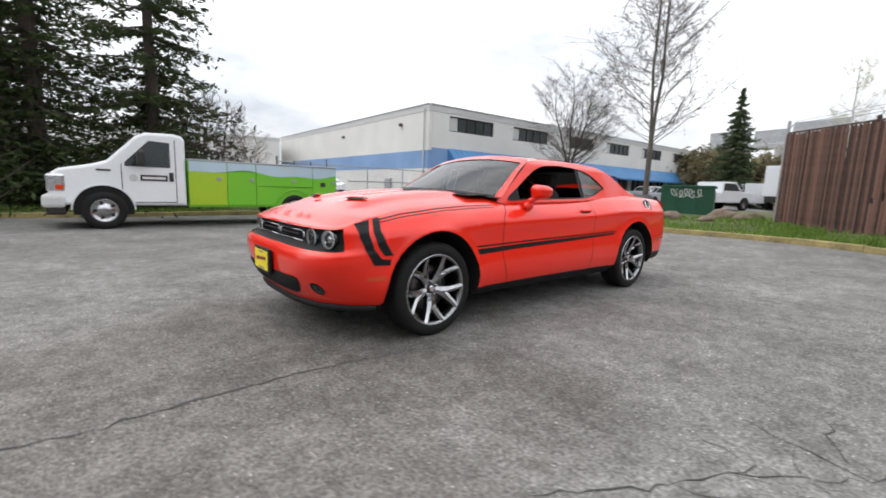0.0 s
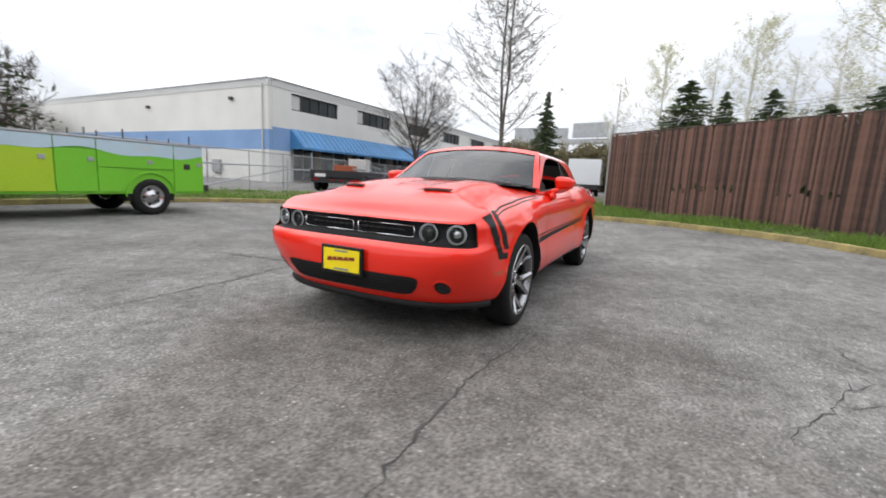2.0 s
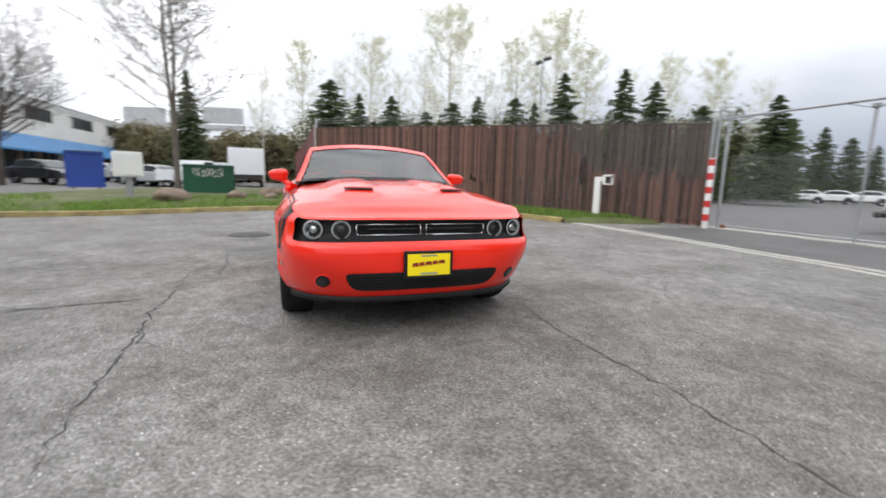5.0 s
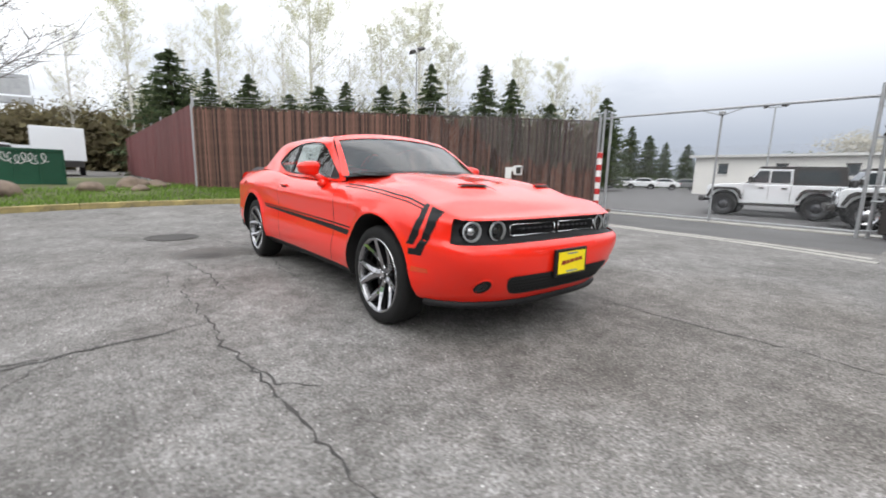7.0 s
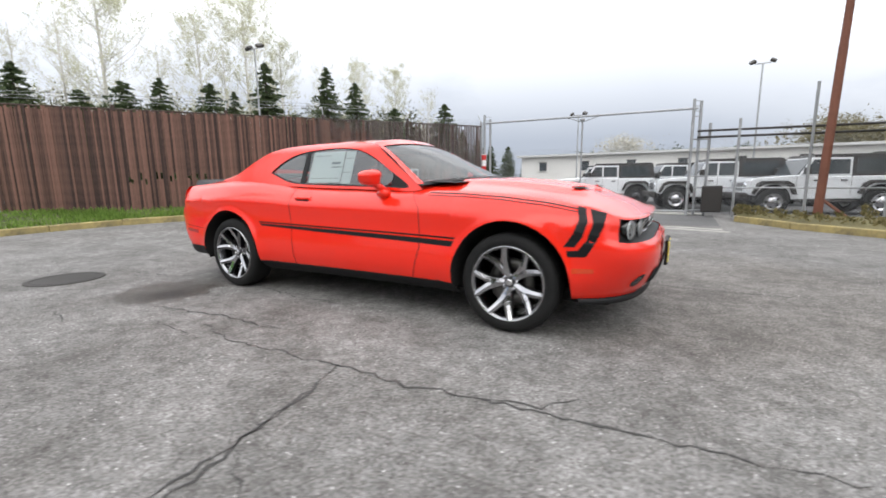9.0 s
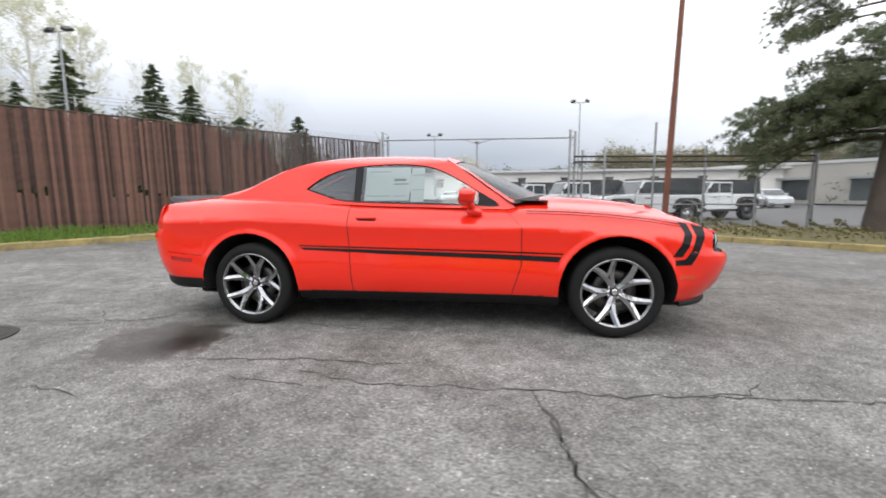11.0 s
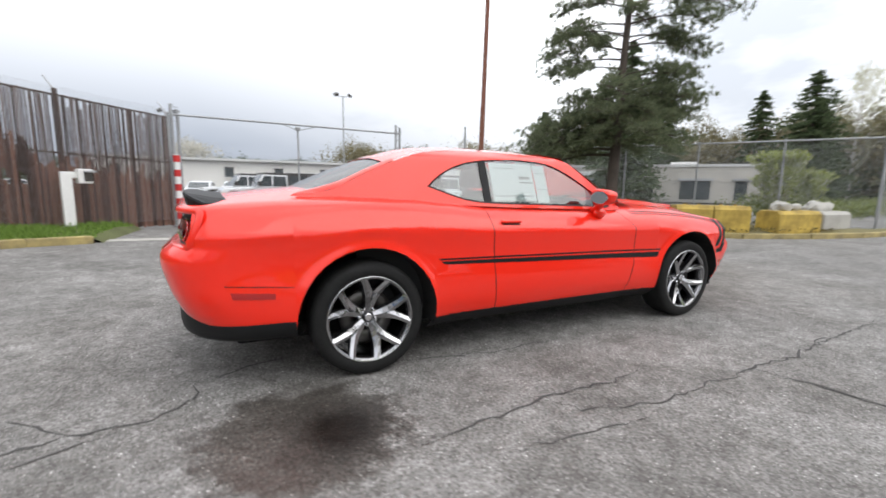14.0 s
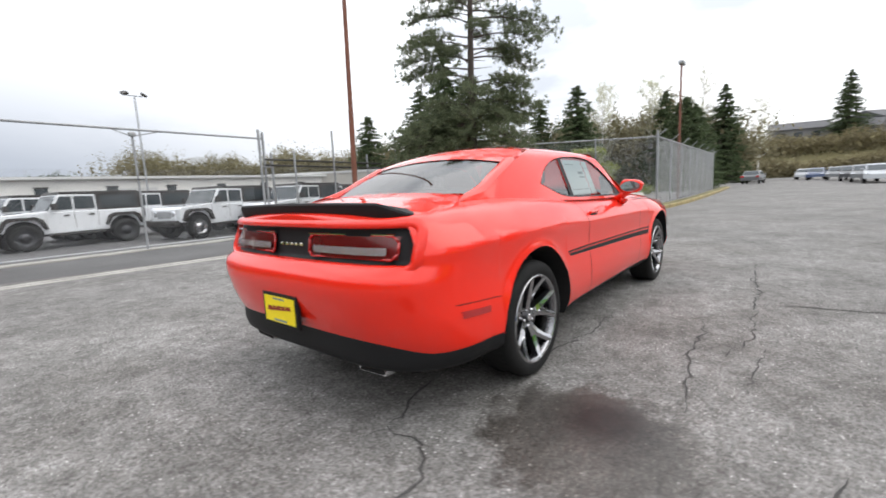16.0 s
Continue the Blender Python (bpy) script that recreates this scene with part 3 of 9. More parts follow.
# pale strips of concrete across the gateway
for pts, w in (([(-4.4, 5.95), (-3.0, 6.28), (-1.6, 6.42), (-0.1, 6.42), (1.6, 6.35), (3.3, 5.9)], 0.05), ([(-4.2, 6.2), (-2.8, 6.55), (-1.4, 6.68), (0.0, 6.68), (1.8, 6.62), (3.2, 6.3)], 0.045)):
    line = smooth_line(pts, 6)
    V = []
    for i, p in enumerate(line):
        d = (line[min(i + 1, len(line) - 1)] - line[max(i - 1, 0)]).normalized()
        n2 = Vector((-d.y, d.x))
        for s_, dz in ((-1, 0.002), (-0.7, 0.014), (0.7, 0.014), (1, 0.002)):
            q = p + n2 * w * s_
            V.append((q.x, q.y, ground_z(q.x, q.y) + dz))
    F = [[4 * i + k, 4 * i + k + 1, 4 * i + k + 5, 4 * i + k + 4] for i in range(len(line) - 1) for k in range(3)]
    tagged(new("concrete_strip", mesh_object("concrete_strip", V, F, CONCRETE)), "pale concrete strip across the gateway", "strip", kind="structure")
tagged(new("gate_threshold", mesh_from(boxed(-3.6, 3.0, 9.85, 10.25, -0.05, 0.035, bevel=0.01), "gate_threshold", CONCRETE)), "concrete track strip under the sliding gate", "strip", kind="structure")
# darker, newer asphalt in the gateway and the car lot beyond
def dark_lot(name, x0, x1, y0, y1, label):
    nx, ny = int((x1 - x0) / 1.5) + 2, int((y1 - y0) / 1.5) + 2
    V = [(x0 + (x1 - x0) * i / (nx - 1), y0 + (y1 - y0) * j / (ny - 1), 0) for j in range(ny) for i in range(nx)]
    V = [(x, y, ground_z(x, y) + 0.005) for x, y, z in V]
    F = [[j * nx + i, j * nx + i + 1, (j + 1) * nx + i + 1, (j + 1) * nx + i] for j in range(ny - 1) for i in range(nx - 1)]
    tagged(new(name, mesh_object(name, V, F, NEW_ASPHALT, True)), label, "road", kind="structure")


NEW_ASPHALT = material("dark_new_asphalt", (0.10, 0.098, 0.097), 0.8, vary=0.3, grain=60, blotch=0.6, bump=0.4, spec=0.35)
dark_lot("road", -3.3, 3.2, 6.95, 9.84, "dark worn asphalt strip before the gate")
dark_lot("pavement", -48.0, 42.0, 10.3, 72.0, "dark asphalt of the car lot")
# manhole
bm = lathe(bmesh.new(), [(0.36, 0.0), (0.355, 0.008), (0.31, 0.009), (0.30, 0.004), (0.29, 0.009), (0.0, 0.009)], 36)
ob = solid("manhole_cover", bm, material("cast_iron", (0.034, 0.031, 0.028), 0.6, 0.3, vary=0.4, grain=50), "dark iron manhole cover set in asphalt", "manhole")
ob.location = (-3.55, -1.60, 0.002)


# ---- the two-storey building ----
def storey_building():
    b = thing("commercial_building", "two-storey white stucco building with blue band and awning", "building", pose(-16.0, -21.5, 0.25, 0, 0, 177.8))
    # local x runs along the front, local y to the rear
    L, D, H = 62.0, 34.0, 6.75
    wall = lambda n, bm, mat=STUCCO, lab="": part(n, bm, mat, b, lab)
    wall("wall", boxed(0, L, 0.0, 0.3, 3.75, 5.05))
    wall("wall", boxed(0, L, 0.0, 0.3, 6.15, H - 0.45))
    wins = [(1.6, 6.1), (8.4, 12.9), (15.4, 19.9), (22.4, 26.8), (29.6, 34.2), (37, 41.5), (44, 48.5)]
    x = 0.0
    for a, c in wins:
        wall("wall", boxed(x, a, 0.0, 0.3, 5.05, 6.15))
        x = c
        win = part("window", boxed(a, c, 0.16, 0.20, 5.05, 6.15), DARK_GLASS, b, "dark horizontal window band")
        for z0, z1 in ((5.05, 5.12), (6.08, 6.15)):
            part("window_frame", boxed(a, c, 0.06, 0.16, z0, z1), FRAME_DARK, win)
        for k in range(6):
            xx = a + (c - a - 0.07) * k / 5
            part("mullion", boxed(xx, xx + 0.07, 0.07, 0.16, 5.12, 6.08), FRAME_DARK, win)
        part("blind", boxed(a + 0.08, a + 0.85, 0.145, 0.158, 5.14, 6.06), STUCCO_GREY, win)
    wall("wall", boxed(x, L, 0.0, 0.3, 5.05, 6.15))
    wall("parapet_band", boxed(-0.03, L, -0.03, 0.3, H - 0.45, H), STUCCO_GREY, "grey band under the roof edge")
    wall("coping", boxed(-0.08, L, -0.08, 0.35, H, H + 0.06), GALV)
    # ground floor: shopfronts set back under the awning
    wall("wall", boxed(0, 1.5, 0.0, 0.3, 0, 2.25))
    wall("blue_band", boxed(0, 1.5, -0.01, 0.3, 2.25, 3.75), BLUE_PAINT, "faded blue painted band")
    wall("wall", boxed(1.5, L, 0.5, 0.8, 2.6, 3.75), STUCCO_GREY)
    brick = material("brown_shopfront_wall", (0.20, 0.15, 0.12), 0.8, vary=0.3)
    rng = random.Random(8)
    x = 1.5
    k = 0
    while x < L - 3:
        w = rng.uniform(2.4, 3.6)
        wall("shop_pier", boxed(x, x + 0.7, 0.5, 0.8, 0, 2.6), brick if k % 3 else STUCCO_GREY)
        g = part("shop_window", boxed(x + 0.7, x + w, 0.66, 0.70, 0.35, 2.6), DARK_GLASS, b, "dark shop window")
        part("window_frame", boxed(x + 0.7, x + w, 0.58, 0.68, 0.28, 0.38), FRAME_DARK, g)
        for q in (0.0, 0.5, 1.0):
            xx = x + 0.7 + (w - 0.78) * q
            part("mullion", boxed(xx, xx + 0.06, 0.60, 0.66, 0.38, 2.6), GALV, g)
        wall("wall", boxed(x + 0.7, x + w, 0.5, 0.8, 0, 0.28), brick)
        x += w
        k += 1
    wall("wall", boxed(x, L, 0.5, 0.8, 0, 2.6))
    # awning with standing ribs
    bm = prism(bmesh.new(), [(0.0, 3.78), (-1.25, 2.55), (-1.25, 2.40), (-1.18, 2.40), (0.0, 3.60)], "x", 1.5, L - 8)
    aw = part("awning", bm, AWNING_BLUE, b, "sloping blue metal awning")
    for k in range(100):
        xx = 1.6 + k * 0.52
        if xx < L - 8:
            bm = prism(bmesh.new(), [(0.0, 3.82), (-1.27, 2.57), (-1.25, 2.53), (0.0, 3.77)], "x", xx, xx + 0.035)
            part("awning_rib", bm, AWNING_BLUE, aw)
    part("awning_end", prism(bmesh.new(), [(0.0, 3.76), (-1.22, 2.54), (-1.22, 2.42), (0.0, 2.42)], "x", 1.49, 1.51), AWNING_BLUE, aw)
    # end wall towards the lane: white, with the blue band
    wall("end_wall", boxed(-0.3, 0, 0.02, D, 0, 2.25))
    wall("blue_band", boxed(-0.31, 0, 0.0, D, 2.25, 3.55), BLUE_PAINT, "faded blue painted band")
    wall("end_wall", boxed(-0.3, 0, 0.02, D, 3.55, H - 0.45))
    wall("parapet_band", boxed(-0.33, 0, 0, D, H - 0.45, H), STUCCO_GREY, "grey band under the roof edge")
    wall("coping", boxed(-0.38, 0.05, 0, D, H, H + 0.06), GALV)
    wall("downpipe", rodded((-0.38, 0.5, 0.2), (-0.38, 0.5, H - 0.3), 0.05), STUCCO_GREY)
    wall("roof", boxed(0, L, 0.3, D, H - 0.4, H - 0.25), CONCRETE, "flat grey roof")
    wall("rear_wall", boxed(0, L, D - 0.3, D, 0, H))
    for y, z in ((3.5, 5.5), (14.0, 5.3)):
        lampm = part("wall_lamp", boxed(-0.55, -0.30, y, y + 0.25, z, z + 0.22, bevel=0.03), FRAME_DARK, b, "small dark wall lamp")
    wall("meter_box", boxed(-0.5, -0.3, 5.0, 5.9, 0.6, 1.5, bevel=0.02), GALV, "grey meter box")
    for k, (xx, yy) in enumerate(((6, 9), (18, 12), (30, 8))):
        wall("roof_unit", boxed(xx, xx + 2.0, yy, yy + 1.6, H - 0.25, H + 0.55, bevel=0.05), GALV)
    # lower rear wing
    w2 = thing("rear_wing_building", "plain pale block behind the white building", "building", pose(-14.4, -48.5, 0.25, 0, 0, -16))
    part("wall", boxed(0, 26, -12, 0, 0, 5.6), STUCCO, w2)
    part("parapet_band", boxed(-0.05, 26.05, -12.05, 0.05, 5.6, 6.0), STUCCO_GREY, w2)


storey_building()


def long_low_building():
    b = thing("warehouse_building", "long low white warehouse with small dark windows", "building", pose(-13.0, 41.5, -YARD_DROP, 0, 0, -1.5))
    part("wall", boxed(0, 58, 0, 14, 0, 3.35), STUCCO, b)
    part("roof", boxed(-0.4, 58.4, -0.5, 14.4, 3.35, 3.55), STUCCO_GREY, b, "flat pale roof edge")
    rng = random.Random(2)
    for k in range(13):
        x = 2.0 + k * 4.3
        w = part("window", boxed(x, x + 0.75, -0.06, 0.02, 1.9, 2.7), DARK_GLASS, b, "small dark window")
        part("window_frame", boxed(x - 0.06, x + 0.81, -0.10, -0.02, 2.7, 2.8), FRAME_DARK, w)
        part("window_sill", boxed(x - 0.06, x + 0.81, -0.12, -0.02, 1.82, 1.9), STUCCO_GREY, w)
    for x in (20.0, 43.0):
        part("roller_door", boxed(x, x + 2.8, -0.05, 0.02, 0, 2.6), STUCCO_GREY, b)


long_low_building()


def beige_building():
    wall_m = material("beige_block_wall", (0.42, 0.40, 0.36), 0.85, vary=0.12, blotch=0.4)
    b = thing("beige_building", "single-storey beige block building with dark shopfronts", "building", pose(43.0, 18.5, 0, 0, 0, 127))
    part("wall", boxed(0, 34, -14, 0, 0, 3.5), wall_m, b)
    part("parapet", boxed(-0.1, 34.1, -14.1, 0.1, 3.5, 3.75), STUCCO_GREY, b)
    for k, (x, w) in enumerate(((2.0, 1.0), (5, 2.6), (10, 2.6), (15, 2.6), (20, 2.6), (25.5, 2.6))):
        win = part("shop_window", boxed(x, x + w, -0.02, 0.06, 0.3, 2.1), DARK_GLASS, b, "dark shop window")
        part("canopy", boxed(x - 0.2, x + w + 0.2, 0.0, 0.5, 2.15, 2.35), GALV, win)
    part("sign", boxed(14.0, 19.0, 0.02, 0.10, 2.6, 3.1), WHITE_PAINT, b, "white wall sign")
    part("roof_unit", boxed(6, 8.5, -6, -4, 3.75, 4.2, bevel=0.05), WHITE_PAINT, b)


beige_building()


# ---- the red coupe ----
PAINT = bpy.data.materials.new("orange_red_car_paint")
PAINT.use_nodes = True
_p = PAINT.node_tree.nodes["Principled BSDF"]
_p.inputs["Base Color"].default_value = (0.86, 0.028, 0.010, 1)
_p.inputs["Roughness"].default_value = 0.45
_p.inputs["Specular IOR Level"].default_value = 0.12
_p.inputs["Coat Weight"].default_value, _p.inputs["Coat Roughness"].default_value = 1.0, 0.025
_n = PAINT.node_tree.nodes.new("ShaderNodeTexNoise")
_n.inputs["Scale"].default_value, _n.inputs["Detail"].default_value = 900.0, 2.0
_r = PAINT.node_tree.nodes.new("ShaderNodeValToRGB")
_r.color_ramp.elements[0].color, _r.color_ramp.elements[1].color = (0.80, 0.017, 0.006, 1), (0.92, 0.027, 0.009, 1)
PAINT.node_tree.links.new(_n.outputs["Fac"], _r.inputs[0])
PAINT.node_tree.links.new(_r.outputs[0], _p.inputs["Base Color"])
BLACK_PLASTIC = material("black_plastic", (0.011, 0.011, 0.012), 0.55, vary=0.2, grain=400, bump=0.05, spec=0.25)
GLOSS_BLACK = material("gloss_black", (0.008, 0.008, 0.009), 0.18, vary=0.2, coat=0.6)
DARK_VOID = material("dark_inner", (0.006, 0.006, 0.006), 0.9, vary=0.3)
VINYL = material("black_vinyl_stripe", (0.010, 0.010, 0.011), 0.45, vary=0.15, spec=0.22)
CHROME = material("chrome", (0.75, 0.75, 0.77), 0.08, 1.0, vary=0.03)
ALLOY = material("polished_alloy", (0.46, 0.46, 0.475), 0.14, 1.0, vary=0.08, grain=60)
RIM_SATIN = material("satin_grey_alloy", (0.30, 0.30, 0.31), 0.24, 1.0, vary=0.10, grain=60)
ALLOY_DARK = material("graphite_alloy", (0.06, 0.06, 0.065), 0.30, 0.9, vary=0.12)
RUBBER = material("tyre_rubber", (0.012, 0.012, 0.012), 0.75, vary=0.35, grain=80, blotch=6, bump=0.15, spec=0.25)
STEEL = material("brake_steel", (0.12, 0.115, 0.11), 0.45, 1.0, vary=0.2)
CAR_GLASS = glass("car_glass", (0.82, 0.95, 0.96), 0.80, 0.0, 2.3)
REAR_GLASS = glass("rear_window_glass", (0.50, 0.60, 0.62), 0.42, 0.0, 2.5)
WIND_GLASS = glass("windscreen_glass", (0.62, 0.80, 0.80), 0.62, 0.0, 1.75)
HALO = material("bright_lamp_ring", (0.55, 0.57, 0.59), 0.2, vary=0.04, coat=0.6)
LENS = glass("clear_lens", (1.0, 1.0, 1.0), 0.95)
RED_LENS = material("red_lens", (0.42, 0.012, 0.012), 0.12, vary=0.2, coat=0.8)
TAIL_DARK = material("dark_red_lens", (0.11, 0.005, 0.005), 0.15, vary=0.2, coat=0.6)
AMBER_LENS = material("amber_reflector", (0.66, 0.055, 0.010), 0.15, vary=0.15, coat=0.8)
LAMP_WHITE = material("lamp_reflector", (0.72, 0.74, 0.77), 0.16, 0.8, vary=0.2, grain=120)
SEAT_CLOTH = material("black_seat_cloth", (0.022, 0.022, 0.023), 0.85, vary=0.35, grain=200, bump=0.2)
PAPER = material("white_paper", (0.78, 0.82, 0.82), 0.6, vary=0.05)
PRINT = material("grey_print", (0.22, 0.27, 0.28), 0.7, vary=0.2)
PLATE_YELLOW = material("yellow_plate", (0.95, 0.74, 0.005), 0.4, vary=0.06)
PLATE_SCRIPT = material("dark_red_script", (0.25, 0.02, 0.01), 0.5, vary=0.1)


def curve(tab):
    """A smooth function through pairs (position, value), in rising order."""
    xs, ys = [p[0] for p in tab], [p[1] for p in tab]
    d = [(ys[i + 1] - ys[i]) / (xs[i + 1] - xs[i]) for i in range(len(xs) - 1)]
    m = [d[0]] + [0.0 if d[i - 1] * d[i] <= 0 else 2 * d[i - 1] * d[i] / (d[i - 1] + d[i]) for i in range(1, len(d))] + [d[-1]]

    def f(x):
        if x <= xs[0]:
            return ys[0]
        if x >= xs[-1]:
            return ys[-1]
        i = max(k for k in range(len(xs) - 1) if xs[k] <= x)
        h = xs[i + 1] - xs[i]
        t = (x - xs[i]) / h
        return ys[i] * (2 * t**3 - 3 * t**2 + 1) + h * m[i] * (t**3 - 2 * t**2 + t) + ys[i + 1] * (3 * t**2 - 2 * t**3) + h * m[i + 1] * (t**3 - t**2)
    return f


AXLE, ARCH_R, HUB_Z = 1.473, 0.425, 0.36
car_shoulder = curve([(-2.6, 0.99), (-2.4, 1.015), (-2.0, 1.045), (-1.5, 1.055), (-1.0, 1.045), (-0.56, 1.012), (0.0, 0.998), (0.6, 0.985), (1.0, 0.978), (1.45, 0.952), (1.75, 0.915), (2.0, 0.868), (2.12, 0.842), (2.22, 0.812), (2.4, 0.795)])
car_nose = curve([(0.26, 2.27), (0.30, 2.30), (0.36, 2.345), (0.45, 2.375), (0.55, 2.38), (0.62, 2.37), (0.652, 2.345), (0.67, 2.305), (0.73, 2.295), (0.785, 2.305), (0.80, 2.29), (0.83, 2.25)])
car_tail = curve([(0.30, -2.36), (0.36, -2.42), (0.45, -2.49), (0.60, -2.55), (0.72, -2.575), (0.775, -2.56), (0.81, -2.515), (0.90, -2.505), (0.99, -2.48), (1.05, -2.44)])
car_crown = curve([(-2.5, 0.035), (-2.1, 0.055), (-1.8, 0.075), (-1.6, 0.09), (-1.0, 0.08), (0.6, 0.085), (1.2, 0.075), (1.75, 0.068), (2.0, 0.055), (2.2, 0.02), (2.28, 0.0)])


def car_bottom(x):
    for c in (AXLE, -AXLE):
        if abs(x - c) < ARCH_R - 1e-4:
            return HUB_Z + math.sqrt(ARCH_R**2 - (x - c) ** 2)
        if abs(x - c) < ARCH_R + 1e-4:
            return HUB_Z
    if x > 1.5:
        return 0.285
    if x < -1.5:
        return 0.400 + 0.06 * smoothstep(2.3, 2.52, -x)
    return 0.312


def car_half_width(x, z):
    """Half the body's width at a place along it and a height, before the ends round off."""
    d = max(0.0, car_shoulder(x) - z)
    w = 0.930 + 0.027 * math.exp(-(((x - AXLE) / 0.50) ** 2)) + 0.030 * math.exp(-(((x + AXLE) / 0.62) ** 2))
    haunch = smoothstep(0.2, 1.3, -x)
    top = (1 - haunch) * (0.126 * math.exp(-d / 0.058) + 0.054 * max(0.0, 1 - d / 0.155)) + haunch * (0.045 * math.exp(-d / 0.022) + 0.132 * max(0.0, 1 - d / 0.165))
    top = top * (1 - 0.80 * smoothstep(1.72, 2.14, x)) * (1 - 0.62 * smoothstep(2.10, 2.42, -x))
    side = -0.016 * math.sin(min(1.0, max(0.0, (d - 0.155) / 0.32)) * math.pi)
    low = -1.5 * max(0.0, 0.45 - z) ** 2
    for c in (AXLE, -AXLE):
        r = math.hypot(x - c, z - HUB_Z)
        if z > 0.3:
            w += 0.014 * math.exp(-(((r - ARCH_R) / 0.035) ** 2))
    return w - top + side + low


def car_end(x, z):
    """How far the plan has rounded off towards the nose or the tail: 1 along the flanks, 0 at the tip."""
    p = 3.0 + 1.6 * smoothstep(0.35, 0.62, z)
    if x > 0:
        s = (car_nose(z) - x) / 0.80
    else:
        p, s = 4.2, (x - car_tail(z)) / 0.62
    if s >= 1:
        return 1.0
    a = 1 - max(0.0, s)
    return max(0.0, 1 - a**p) ** (1 / p)


def car_side(x, z):
    return car_half_width(x, z) * car_end(x, z)


def car_front_x(y, z):
    """Where the nose lies at a width and height."""
    lo, hi = 1.6, car_nose(z)
    for _ in range(30):
        mid = (lo + hi) / 2
        lo, hi = (mid, hi) if car_side(mid, z) > abs(y) else (lo, mid)
    return lo


def car_rear_x(y, z):
    lo, hi = car_tail(z), -1.7
    for _ in range(30):
        mid = (lo + hi) / 2
        lo, hi = (lo, mid) if car_side(mid, z) > abs(y) else (mid, hi)
    return hi


V_LEVELS = [0, 0.03, 0.07, 0.12, 0.18, 0.24, 0.31, 0.38, 0.45, 0.52, 0.58, 0.64, 0.673, 0.71, 0.745, 0.78, 0.815, 0.85, 0.88, 0.905, 0.93, 0.948, 0.963, 0.976, 0.988, 1.0]
CAP = 22
arch_x = [math.cos(math.radians(a)) * ARCH_R for a in range(0, 181, 10)]
SIDE_X = [1.93, 1.90] + [AXLE + a for a in arch_x] + [1.046, 0.96, 0.86, 0.77, 0.62, 0.45, 0.28, 0.10, -0.08, -0.26, -0.42, -0.58, -0.70, -0.82, -0.94, -1.046] + [-AXLE + a for a in arch_x] + [-1.90, -1.98]
NC = CAP + len(SIDE_X) + CAP


def door_shear(x, z):
    """The door's leading and trailing edges are not upright: columns near them lean."""
    cut = 0.0
    if z > 0.84:
        cut = -(z - 0.84) / 0.16 * 0.15
    elif z < 0.55:
        cut = -(0.55 - z) / 0.24 * 0.075
    back = -(z - 0.3) * 0.06
    return cut * max(0.0, 1 - abs(x - 0.77) / 0.26) + back * max(0.0, 1 - abs(x + 0.58) / 0.3)


def car_point(c, v):
    """A point of the right flank: column c runs from the nose's middle to the tail's middle, v from sill to shoulder."""
    if CAP <= c < CAP + len(SIDE_X):
        x = SIDE_X[c - CAP]
        z = car_bottom(x) + (car_shoulder(x) - car_bottom(x)) * v
        x += door_shear(x, z)
        return Vector((x, -car_side(x, z), z))
    front = c < CAP
    f = c / CAP if front else (NC - 1 - c) / CAP
    x0 = SIDE_X[0] if front else SIDE_X[-1]
    x = 2.2 if front else -2.45
    brow = 0.810 + (car_shoulder(x0) - 0.810) * smoothstep(0.70, 1.0, f)
    for _ in range(4):
        z = car_bottom(x) + ((brow if front else car_shoulder(x)) - car_bottom(x)) * v
        tip, reach = (car_nose(z), 0.80) if front else (car_tail(z), -0.62)
        p = (3.0 + 1.6 * smoothstep(0.35, 0.62, z)) if front else 4.2
        a0 = 1 - (tip - x0) / reach
        b0 = max(0.0, 1 - max(a0, 0) ** p) ** (1 / p)
        ang = math.atan2(b0, a0) * f
        rho = (math.cos(ang) ** p + math.sin(ang) ** p) ** (-1 / p)
        x = tip - reach * (1 - rho * math.cos(ang))
    return Vector((x, -rho * math.sin(ang) * car_half_width(x, z), z))


GRID = [[car_point(c, v) for v in V_LEVELS] for c in range(NC)]
JF0, JF1 = V_LEVELS.index(0.71), V_LEVELS.index(0.976)
JR0, JR1 = V_LEVELS.index(0.64), V_LEVELS.index(0.963)


def car_region(c, j):
    q = (GRID[c][j] + GRID[c + 1][j] + GRID[c][j + 1] + GRID[c + 1][j + 1]) / 4
    if c < CAP + 1:
        if JF0 <= j < JF1 and c < 17:
            return None
        return "front_bumper"
    if c >= CAP + len(SIDE_X) - 1:
        if JR0 <= j < JR1 and c >= CAP + len(SIDE_X) + 8:
            return None
        return "rear_bumper"
    x = (SIDE_X[c - CAP] + SIDE_X[c - CAP + 1]) / 2
    return "fender" if x > 0.77 else "door" if x > -0.58 else "quarter_panel"


HOOD_COLS = [c for c in range(NC) if c < CAP + SIDE_X.index(0.62) + 1]
DECK_COLS = [c for c in range(NC) if c >= CAP + SIDE_X.index(-0.94)]
TOP_W = [0.0, 0.08, 0.15, 0.20, 0.25, 0.30, 0.36, 0.44, 0.52, 0.57, 0.62, 0.67, 0.74, 0.82, 0.90, 0.96, 1.0]


